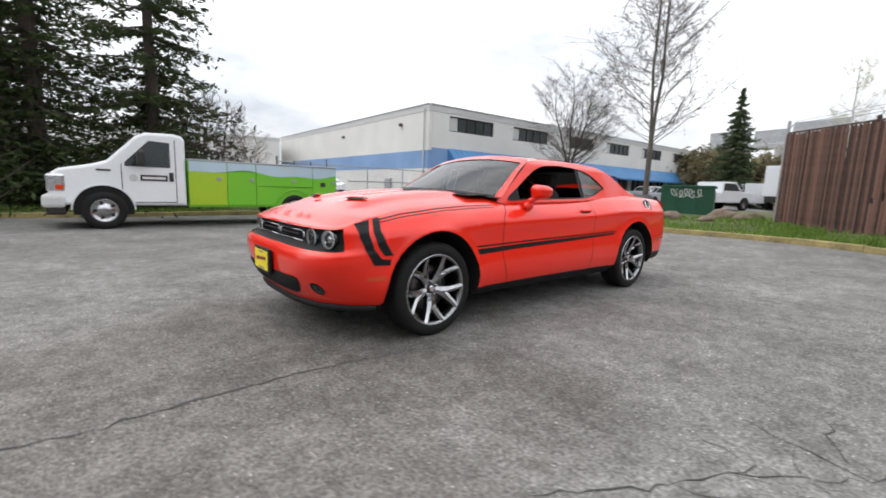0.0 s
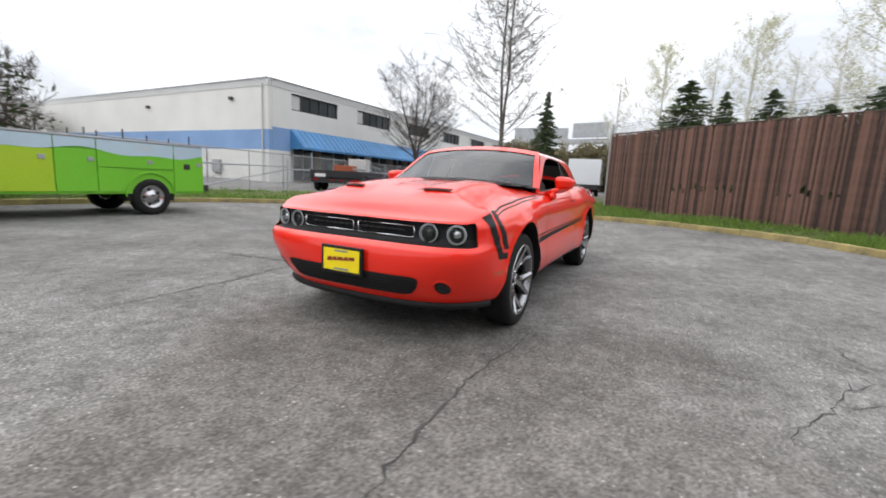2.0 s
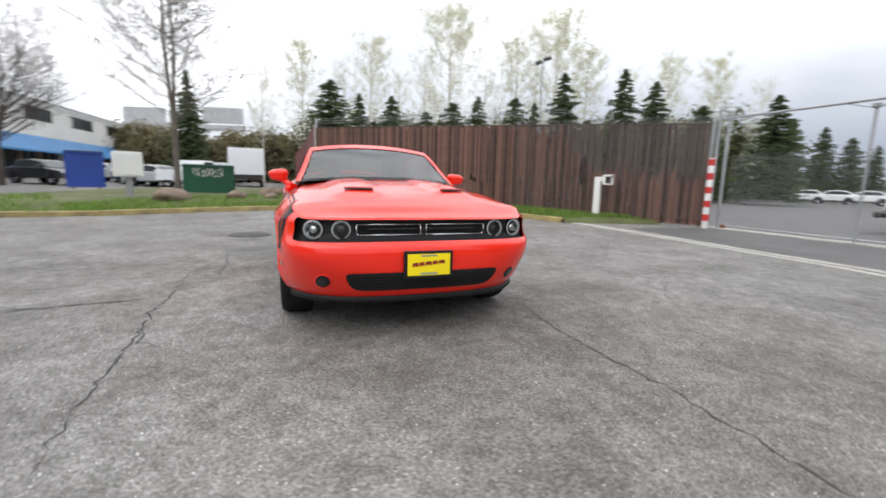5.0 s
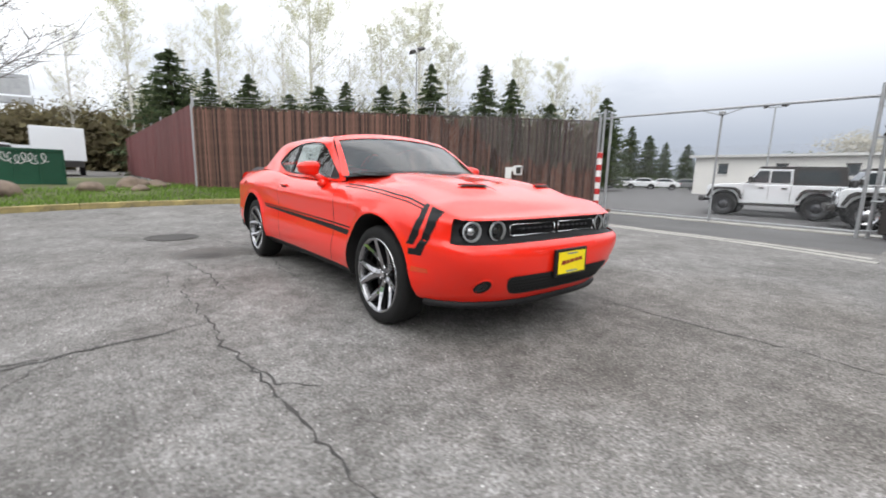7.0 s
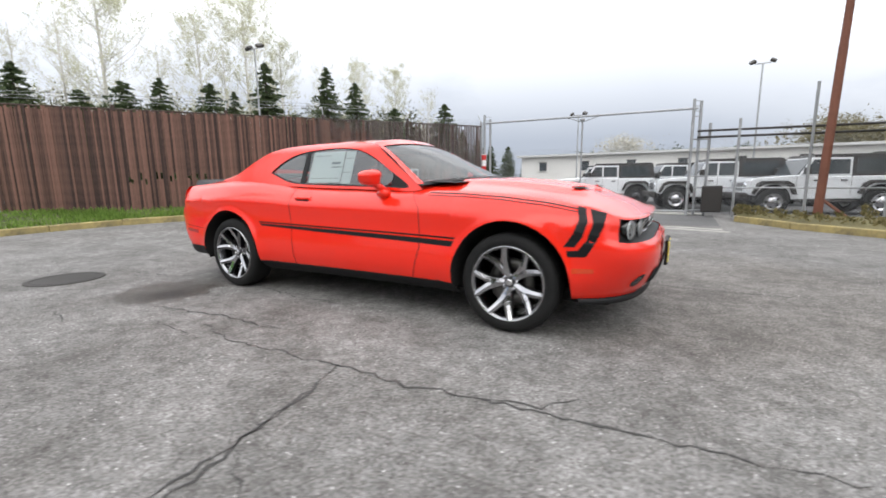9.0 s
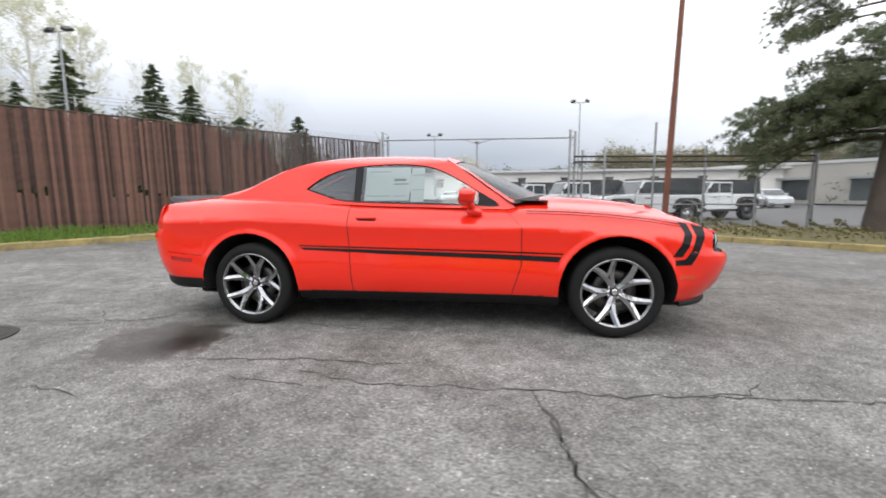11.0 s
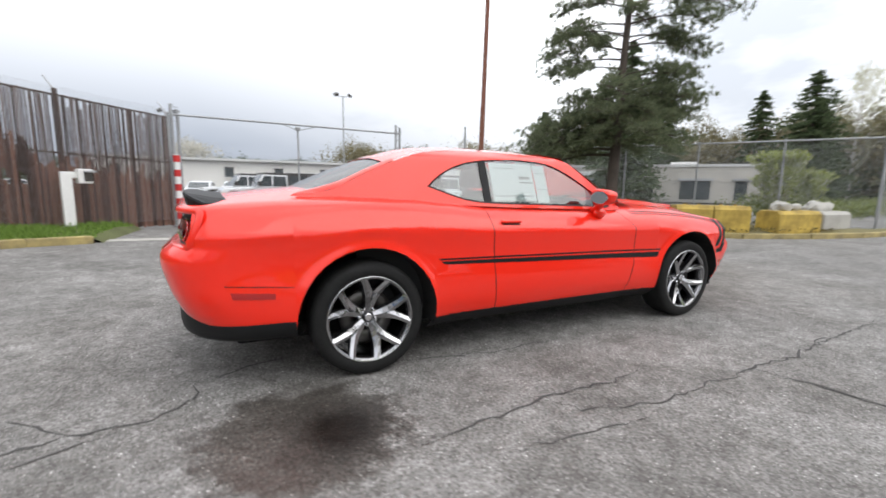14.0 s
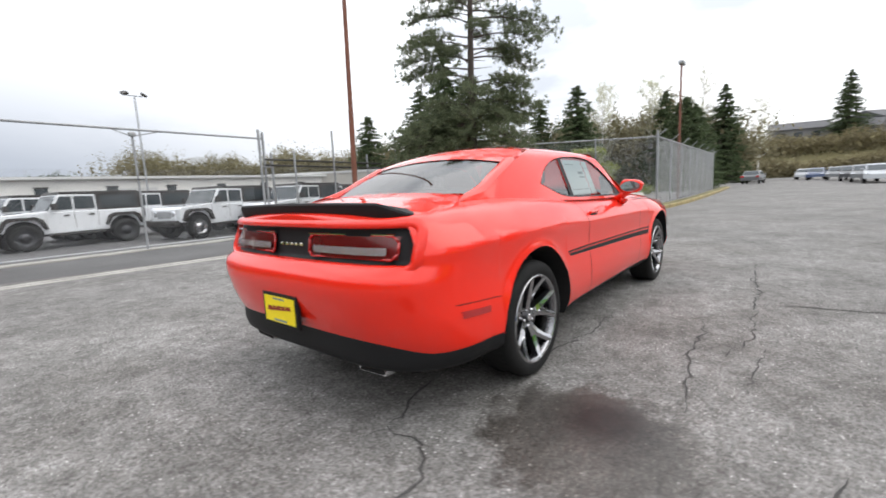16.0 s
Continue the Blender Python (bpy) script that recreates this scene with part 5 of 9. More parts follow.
        # fog lamp in its pocket
        def skin_disc(y0, z0_, r0, r1, lift0, lift1):
            """A round patch or ring that follows the bumper's skin."""
            bm = bmesh.new()
            rows = []
            for q in range(4):
                r, lift = r0 + (r1 - r0) * q / 3, lift0 + (lift1 - lift0) * q / 3
                rows.append([bm.verts.new((car_front_x(y0 + r * math.cos(a), z0_ + r * math.sin(a)) + lift, s * (y0 + r * math.cos(a)), z0_ + r * math.sin(a))) for a in [math.tau * k / 28 for k in range(28)]])
            for u, w in zip(rows, rows[1:]):
                for k in range(28):
                    bm.faces.new((u[k], u[(k + 1) % 28], w[(k + 1) % 28], w[k]))
            bmesh.ops.remove_doubles(bm, verts=bm.verts, dist=1e-5)
            bmesh.ops.recalc_face_normals(bm, faces=bm.faces)
            return bm
        fy, fz = 0.662, 0.402
        fog = part("fog_lamp", skin_disc(fy, fz, 0.058, 0.044, 0.001, 0.006), PAINT, car, "body-coloured ring round a fog lamp", smooth=True)
        part("pocket", skin_disc(fy, fz, 0.046, 0.002, 0.004, 0.003), DARK_VOID, fog, "black fog-lamp pocket", smooth=True)
        part("lens", skin_disc(fy + 0.004, fz - 0.004, 0.030, 0.001, 0.0055, 0.010), GLOSS_BLACK, fog, smooth=True)
        part("bulb", skin_disc(fy + 0.004, fz - 0.004, 0.010, 0.001, 0.0105, 0.013), ALLOY_DARK, fog, smooth=True)
    # lower intake with rounded corners
    bm = bmesh.new()
    rows = []
    half_at = curve([(0.334, 0.395), (0.340, 0.445), (0.355, 0.478), (0.385, 0.505), (0.42, 0.522), (0.445, 0.528), (0.458, 0.515), (0.464, 0.480)])
    levels = [0.334, 0.337, 0.342, 0.35, 0.362, 0.38, 0.40, 0.42, 0.44, 0.452, 0.460, 0.464]
    for z in levels:
        rows.append([bm.verts.new((car_front_x(half_at(z) * w, z) + 0.004, half_at(z) * w, z)) for w in [k / 16 - 1 for k in range(33)]])
    for a, b in zip(rows, rows[1:]):
        for k in range(32):
            bm.faces.new((a[k], a[k + 1], b[k + 1], b[k]))
    part("lower_intake", bm, DARK_VOID, car, "black lower air intake")
    bm = bmesh.new()
    for k in range(5):
        z = 0.352 + 0.022 * k
        half = half_at(z) - 0.02
        for i in range(12):
            a, b = -half + 2 * half * i / 12, -half + 2 * half * (i + 1) / 12
            rod(bm, (car_front_x(a, z) + 0.006, a, z), (car_front_x(b, z) + 0.006, b, z), 0.0028, seg=5)
    for i in range(45):
        y = -0.47 + 0.94 * i / 44
        rod(bm, (car_front_x(y, 0.35) + 0.006, y, 0.35), (car_front_x(y, 0.45) + 0.006, y, 0.45), 0.0024, seg=5)
    part("intake_mesh", bm, DARK_VOID, car)
    # chin splitter
    bm = bmesh.new()
    rows = []
    ang = [k / 40 - 1 for k in range(81)]
    for z, grow in ((0.290, 0.0), (0.282, 0.012), (0.262, 0.018), (0.245, 0.006), (0.225, -0.08)):
        row = []
        for w in ang:
            c = min(CAP, int(abs(w) * CAP))
            p, q = GRID[c][0], GRID[min(c + 1, CAP)][0]
            f = abs(w) * CAP - c
            p = p.lerp(q, max(0.0, min(1.0, f)))
            d = Vector((p.x - 1.5, p.y * 0.9)).normalized()
            row.append(bm.verts.new((p.x + d.x * grow, (p.y + d.y * grow) * (1 if w < 0 else -1), z)))
        rows.append(row)
    for a, b in zip(rows, rows[1:]):
        for k in range(80):
            bm.faces.new((a[k], a[k + 1], b[k + 1], b[k]))
    part("chin_spoiler", bm, BLACK_PLASTIC, car, "black chin spoiler", smooth=True)
    plate(0.30, 0.15, car, pose(2.402, 0, 0.515))
    # hood nostrils
    for s in (-1, 1):
        bm = bmesh.new()
        rows = []
        for k in range(13):
            t = k / 12
            y = 0.265 + 0.205 * t
            x = 1.858 - 0.045 * t
            e = 0.88
            z = top_z(x, y, e)
            half = 0.026 * math.sin(math.pi * min(1, max(0, 0.12 + 0.76 * t))) ** 0.4
            rows.append([bm.verts.new((x + dx * half, s * y, z + dz)) for dx, dz in ((1.2, 0.001), (0.6, 0.007), (-0.4, 0.010), (-1.2, 0.004))])
        for a, b in zip(rows, rows[1:]):
            for k in range(3):
                bm.faces.new((a[k], b[k], b[k + 1], a[k + 1]))
        part("hood_vent", bm, DARK_VOID, car, "narrow black hood vent")
        # brow over the vent
        bm = bmesh.new()
        for k in range(10):
            t, u = k / 10, (k + 1) / 10
            pa = Vector((1.836 - 0.045 * t, s * (0.262 + 0.21 * t), top_z(1.836 - 0.045 * t, 0.262 + 0.21 * t, 0.88) + 0.007))
            pb = Vector((1.836 - 0.045 * u, s * (0.262 + 0.21 * u), top_z(1.836 - 0.045 * u, 0.262 + 0.21 * u, 0.88) + 0.007))
            rod(bm, pa, pb, 0.006, seg=8)
        part("vent_brow", bm, PAINT, car, smooth=True)


def car_rear(car):
    # black tail panel sunk between the lips
    bm = bmesh.new()
    e = CAP + len(SIDE_X) - 1
    z0, z1 = GRID[-1][JR0].z, GRID[-1][JR1].z
    ys = [k * 0.083 - 0.83 for k in range(21)]
    prof = [(z0 - 0.004, 0.004), (z0 + 0.004, 0.045), (z0 + 0.03, 0.055), (z1 - 0.03, 0.050), (z1 - 0.004, 0.042), (z1 + 0.004, 0.003)]
    rows = []
    for z, dx in prof:
        rows.append([bm.verts.new((car_rear_x(min(abs(y), 0.80), min(max(z, z0), z1)) + dx + (0.06 if abs(y) > 0.80 else 0), y, z + (0 if abs(y) < 0.80 else -0.014 if z > z1 - 0.01 else 0.014 if z < z0 + 0.01 else 0))) for y in ys])
    for a, b in zip(rows, rows[1:]):
        for k in range(len(ys) - 1):
            bm.faces.new((a[k], b[k], b[k + 1], a[k + 1]))
    part("tail_panel", bm, BLACK_PLASTIC, car, "black panel between the tail lamps", smooth=True)
    # rounded red lip framing the panel
    bm = bmesh.new()
    ring = []
    half, zm, hz, rr = 0.812, (z0 + z1) / 2, (z1 - z0) / 2 + 0.002, 0.042
    for qy, qz, a0 in ((1, 1, 0), (-1, 1, 90), (-1, -1, 180), (1, -1, 270)):
        for k in range(9):
            a = math.radians(a0 + k * 11.25)
            ring.append((qy * (half - rr) + rr * math.cos(a), zm + qz * (hz - rr) + rr * math.sin(a)))
        y1, y2 = (half - rr) * qy, (half - rr) * {(1, 1): -1, (-1, 1): -1, (-1, -1): 1, (1, -1): 1}[(qy, qz)]
        for k in range(1, 12):
            if y1 != y2:
                ring.append((y1 + (y2 - y1) * k / 12, zm + qz * hz))
    loops = []
    for i, (y, z) in enumerate(ring):
        ya, za = ring[i - 1]
        yb, zb = ring[(i + 1) % len(ring)]
        d = math.hypot(yb - ya, zb - za)
        ny, nz = (zb - za) / d, -(yb - ya) / d
        x = car_rear_x(min(abs(y), 0.82), min(max(z, z0), z1))
        loops.append([bm.verts.new((x + dx, y + ny * o, z + nz * o)) for o, dx in ((0.036, 0.034), (0.026, 0.006), (0.008, -0.004), (-0.004, -0.002), (-0.010, 0.010), (-0.010, 0.060))])
    for i in range(len(loops)):
        a, b = loops[i], loops[(i + 1) % len(loops)]
        for k in range(5):
            bm.faces.new((a[k], b[k], b[k + 1], a[k + 1]))
    bmesh.ops.recalc_face_normals(bm, faces=bm.faces)
    part("panel_lip", bm, PAINT, car, smooth=True)
    zc = (z0 + z1) / 2 - 0.006
    back = lambda y, z: car_rear_x(y, z) + 0.045
    h0 = (z1 - z0) / 2 - 0.038
    for s in (-1, 1):
        # lamp: a red race-track ring round a pale reflector
        a, b = 0.165, 0.735
        out = [(a + 0.02, zc - h0), (b - 0.03, zc - h0), (b, zc - h0 * 0.5), (b, zc + h0 * 0.5), (b - 0.03, zc + h0), (a + 0.02, zc + h0), (a, zc + h0 * 0.6), (a, zc - h0 * 0.6)]
        lampbm = bmesh.new()
        rows = []
        for z in (zc - h0, zc - h0 * 0.3, zc + h0 * 0.3, zc + h0):
            rows.append([lampbm.verts.new((back(a + (b - a) * k / 14, z) - 0.004, s * (a + (b - a) * k / 14), z)) for k in range(15)])
        for p, q in zip(rows, rows[1:]):
            for k in range(14):
                f = (p[k], q[k], q[k + 1], p[k + 1])
                lampbm.faces.new(f if s > 0 else f[::-1])
        lamp = part("tail_lamp", lampbm, TAIL_DARK, car, "wide tail lamp, red ring round a pale lens", smooth=True)
        bm = bmesh.new()
        for p, q in zip(out, out[1:] + out[:1]):
            rod(bm, (back(p[0], p[1]) - 0.008, s * p[0], p[1]), (back(q[0], q[1]) - 0.008, s * q[0], q[1]), 0.0065, seg=8)
        part("light_ring", bm, RED_LENS, lamp, smooth=True)
        bm = bmesh.new()
        rows = []
        for z in (zc - h0 * 0.62, zc - h0 * 0.25, zc + h0 * 0.05):
            rows.append([bm.verts.new((back(a + 0.04 + (b - a - 0.09) * k / 12, z) - 0.012, s * (a + 0.04 + (b - a - 0.09) * k / 12), z)) for k in range(13)])
        for p, q in zip(rows, rows[1:]):
            for k in range(12):
                bm.faces.new((p[k], q[k], q[k + 1], p[k + 1]) if s > 0 else (p[k + 1], q[k + 1], q[k], p[k]))
        part("reverse_lens", bm, LAMP_WHITE, lamp, "pale reversing lens", smooth=True)
        bm = bmesh.new()
        rod(bm, (back(a, zc + h0) - 0.012, s * a, zc + h0 + 0.006), (back(b - 0.02, zc + h0) - 0.012, s * (b - 0.02), zc + h0 + 0.006), 0.0045, seg=6)
        part("chrome_brow", bm, CHROME, lamp)
        # exhaust outlet
        tip = bmesh.new()
        prism(tip, [(0.41, 0.252), (0.60, 0.262), (0.61, 0.292), (0.585, 0.298), (0.42, 0.288), (0.405, 0.270)], "x", -2.405, -2.25, 0.004)
        for v in tip.verts:
            v.co.y *= s
        bmesh.ops.recalc_face_normals(tip, faces=tip.faces)
        t = part("exhaust_tip", tip, CHROME, car, "chrome exhaust outlet")
        inn = bmesh.new()
        prism(inn, [(0.424, 0.260), (0.590, 0.269), (0.597, 0.287), (0.580, 0.291), (0.432, 0.281), (0.419, 0.271)], "x", -2.409, -2.404)
        for v in inn.verts:
            v.co.y *= s
        bmesh.ops.recalc_face_normals(inn, faces=inn.faces)
        part("exhaust_bore", inn, DARK_VOID, t)
        # red side marker
        part("rear_marker", strip_on_side(s, [(-2.215, 0.582), (-2.0, 0.565)], [(-2.205, 0.548), (-2.0, 0.533)], 0.003, 10), RED_LENS, car, "red side marker lamp")
    # letters of the maker's badge stand as plain bright bars
    bm = bmesh.new()
    for k in range(5):
        y = -0.092 + 0.046 * k
        box(bm, back(y, zc) - 0.010, back(y, zc) - 0.004, y - 0.013, y + 0.013, zc - 0.010, zc + 0.006, bevel=0.002, seg=1)
    part("tail_badge", bm, CHROME, car, "five small bright badge bars")
    # lower valance
    bm = bmesh.new()
    first = CAP + len(SIDE_X) - 2
    rows = []
    for z, pull, lift in ((None, 0.0, 0.0), (0.365, 0.003, 0), (0.330, 0.014, 0), (0.302, 0.045, 0), (0.284, 0.20, 0)):
        row = []
        for s, cols in ((-1, range(first, NC)), (1, range(NC - 2, first - 1, -1))):
            for c in cols:
                p = GRID[c][0]
                d = Vector((p.x + 1.6, p.y * 0.8)).normalized()
                row.append(bm.verts.new((p.x - d.x * pull, -s * -abs(p.y) * 1 - d.y * pull * (1 if s < 0 else -1) if s < 0 else abs(p.y) - abs(d.y) * pull, p.z + 0.001 if z is None else min(z, p.z - 0.01))))
        rows.append(row)
    for a, b in zip(rows, rows[1:]):
        for k in range(len(a) - 1):
            bm.faces.new((a[k], a[k + 1], b[k + 1], b[k]))
    bmesh.ops.recalc_face_normals(bm, faces=bm.faces)
    part("rear_valance", bm, BLACK_PLASTIC, car, "black lower rear valance", smooth=True)
    m = pose(-2.552, 0.02, 0.545, 0, 0, 180)
    plate(0.30, 0.15, car, m)
    # boot spoiler
    bm = bmesh.new()
    rows = []
    for k in range(41):
        w = -1 + k / 20
        y = 0.735 * w
        fall = max(0.0, abs(w) - 0.86) / 0.14
        dx = 0.085 * fall**1.6
        zt = 1.100 - 0.050 * fall**1.2 - 0.012 * w * w
        zb = car_shoulder(-2.35) + car_crown(-2.35) * (1 - abs(y / 0.86) ** 2.6)
        xr = -2.440 + dx + 0.04 * w * w
        rows.append([bm.verts.new(p) for p in ((-2.20 + 0.4 * dx, y, zb + 0.008 - 0.05 * fall), (-2.26 + dx * 0.6, y, zb + 0.018 - 0.03 * fall), (xr + 0.03, y, zt - 0.008), (xr, y, zt), (xr - 0.006, y, zt - 0.010), (xr + 0.012, y, zb - 0.036), (xr + 0.06, y, zb - 0.04))])
    for a, b in zip(rows, rows[1:]):
        for k in range(6):
            bm.faces.new((a[k], b[k], b[k + 1], a[k + 1]))
    for r in (rows[0], rows[-1]):
        bm.faces.new(r)
    bmesh.ops.recalc_face_normals(bm, faces=bm.faces)
    part("boot_spoiler", bm, BLACK_PLASTIC, car, "black boot-lid spoiler")
    # cut line of the bumper
    for s in (-1, 1):
        part("bumper_seam", strip_on_side(s, [(-2.24, 0.618), (-1.905, 0.592)], [(-2.24, 0.614), (-1.905, 0.588)], 0.0012, 10), DARK_VOID, car)


def car_flanks(car):
    for s in (-1, 1):
        # twin body stripe
        part("side_stripe", strip_on_side(s, [(-1.03, 0.690), (-0.3, 0.675), (0.5, 0.661), (1.08, 0.648)], [(-1.02, 0.679), (-0.3, 0.663), (0.5, 0.649), (1.075, 0.636)]), VINYL, car, "thin black side stripe")
        part("side_stripe", strip_on_side(s, [(-1.015, 0.671), (-0.3, 0.654), (0.5, 0.637), (1.07, 0.622)], [(-0.985, 0.652), (-0.3, 0.624), (0.5, 0.600), (1.045, 0.580)]), VINYL, car, "broad black side stripe")
        # fender flashes
        part("fender_stripe", strip_on_side(s, [(1.985, 0.868), (2.015, 0.78), (1.985, 0.68), (1.935, 0.612), (1.868, 0.606)], [(2.085, 0.842), (2.075, 0.76), (2.035, 0.66), (1.985, 0.572), (1.874, 0.568)], n=30), VINYL, car, "broad black flash on the fender")
        part("fender_stripe", strip_on_side(s, [(1.905, 0.884), (1.930, 0.80), (1.905, 0.72), (1.848, 0.632)], [(1.960, 0.872), (1.985, 0.79), (1.960, 0.70), (1.915, 0.632)], n=30), VINYL, car, "narrow black flash on the fender")
        sh = lambda x, d: (x, car_shoulder(x) - d)
        part("shoulder_line", strip_on_side(s, [sh(x, 0.016) for x in (0.8, 1.1, 1.4, 1.7, 1.92)], [sh(x, 0.024) for x in (0.8, 1.1, 1.4, 1.7, 1.92)], n=30), VINYL, car)
        part("shoulder_line", strip_on_side(s, [sh(x, 0.034) for x in (0.8, 1.1, 1.4, 1.7, 1.92)], [sh(x, 0.040) for x in (0.8, 1.1, 1.4, 1.7, 1.92)], n=30), VINYL, car)
        part("front_marker", strip_on_side(s, [(1.905, 0.498), (2.03, 0.498)], [(1.905, 0.466), (2.03, 0.470)], 0.003, 8), AMBER_LENS, car, "orange side reflector")
        # sill
        bm = bmesh.new()
        prof = [(0.318, -0.001), (0.309, -0.004), (0.285, -0.028), (0.250, -0.070), (0.215, -0.120), (0.190, -0.24)]
        cols = [1.06 - 2.12 * k / 24 for k in range(25)]
        rows = [[bm.verts.new((x, s * (car_half_width(x, 0.32) + dy), z)) for x in cols] for z, dy in prof]
        for a, b in zip(rows, rows[1:]):
            for k in range(24):
                bm.faces.new((a[k], a[k + 1], b[k + 1], b[k]))
        bmesh.ops.recalc_face_normals(bm, faces=bm.faces)
        part("sill", bm, BLACK_PLASTIC, car, "black sill under the door", smooth=True)
        # handle in a shallow cup
        x, z = -0.46, 0.912
        y = car_side(x, z)
        cup = part("door_handle", strip_on_side(s, [(-0.55, 0.930), (-0.37, 0.926)], [(-0.55, 0.893), (-0.37, 0.889)], 0.002, 10), PAINT, car, "body-coloured door handle")
        bm = bmesh.new()
        box(bm, x - 0.085, x + 0.085, -0.010, 0.010, z - 0.012, z + 0.010, bevel=0.008)
        for v in bm.verts:
            v.co.y += s * (car_side(v.co.x, z) + 0.016)
        part("grip", bm, PAINT, cup, smooth=True)
        # dark strip laid on the flank as the shade under the grip
        part("cup_shadow", strip_on_side(s, [(-0.54, 0.900), (-0.38, 0.896)], [(-0.53, 0.890), (-0.39, 0.886)], 0.003, 10), DARK_VOID, cup)
        # wheel wells
        for c in (AXLE, -AXLE):
            bm = bmesh.new()
            prev = None
            for k in range(25):
                a = math.radians(-12 + 204 * k / 24)
                px, pz = c + 0.428 * math.cos(a), HUB_Z + 0.428 * math.sin(a)
                outy = car_side(px, max(pz, 0.3)) - 0.002
                row = [bm.verts.new((px, s * outy, pz)), bm.verts.new((px, s * 0.50, pz)), bm.verts.new((c, s * 0.50, HUB_Z))]
                if prev:
                    bm.faces.new((prev[0], row[0], row[1], prev[1]))
                    bm.faces.new((prev[1], row[1], row[2]))
                prev = row
            bmesh.ops.remove_doubles(bm, verts=bm.verts, dist=1e-5)
            part("wheel_well", bm, DARK_VOID, car, "black wheel-arch liner")
        # mirror
        bm = bmesh.new()
        bmesh.ops.create_uvsphere(bm, u_segments=24, v_segments=14, radius=1.0)
        for v in bm.verts:
            p = v.co
            k = (abs(p.x) ** 3 + abs(p.y) ** 3 + abs(p.z) ** 3) ** (-1 / 3)
            p = p * k * (0.9 + 0.1 * (p.z > 0))
            v.co = Vector((0.350 + p.x * 0.074, s * 0.955 + p.y * 0.098, 1.078 + p.z * 0.064 * (1 - 0.18 * p.y * s)))
            if v.co.x < 0.300:
                v.co.x = 0.300
        mirror = part("wing_mirror", bm, PAINT, car, "body-coloured wing mirror", smooth=True)
        bm = bmesh.new()
        rod(bm, (0.40, s * 0.80, 0.960), (0.365, s * 0.93, 1.040), 0.034, 0.026, 12)
        bmesh.ops.create_uvsphere(bm, u_segments=14, v_segments=8, radius=0.045, matrix=Matrix.Translation((0.41, s * 0.865, 0.955)) @ Matrix.Diagonal((1.4, 0.8, 0.8, 1)))
        part("mirror_arm", bm, PAINT, mirror, smooth=True)
        bm = bmesh.new()
        prism(bm, [(s * (0.955 + 0.082 * math.cos(a)), 1.078 + 0.048 * math.sin(a)) for a in [k * math.pi / 10 for k in range(20)]], "x", 0.2965, 0.299)
        part("mirror_glass", bm, CHROME, mirror, "silvered mirror glass")
    # fuel cap on the left flank
    x, z = -1.80, 0.962
    y = car_side(x, z)
    m = Matrix.Translation((x, y - 0.004, z)) @ pose(0, 0, 0, -62, 0, 0)
    cap = part("fuel_cap", lathe(bmesh.new(), [(0.078, 0.0), (0.076, 0.012), (0.062, 0.014), (0.058, 0.008), (0.0, 0.008)], 28, m), GLOSS_BLACK, car, "round black fuel cap", smooth=True)
    part("cap_ring", lathe(bmesh.new(), [(0.052, 0.008), (0.050, 0.013), (0.044, 0.013), (0.042, 0.008)], 28, m), CHROME, cap, smooth=True)
    part("underbody", boxed(-2.2, 2.1, -0.62, 0.62, 0.19, 0.30, bevel=0.03), DARK_VOID, car, "dark underbody")


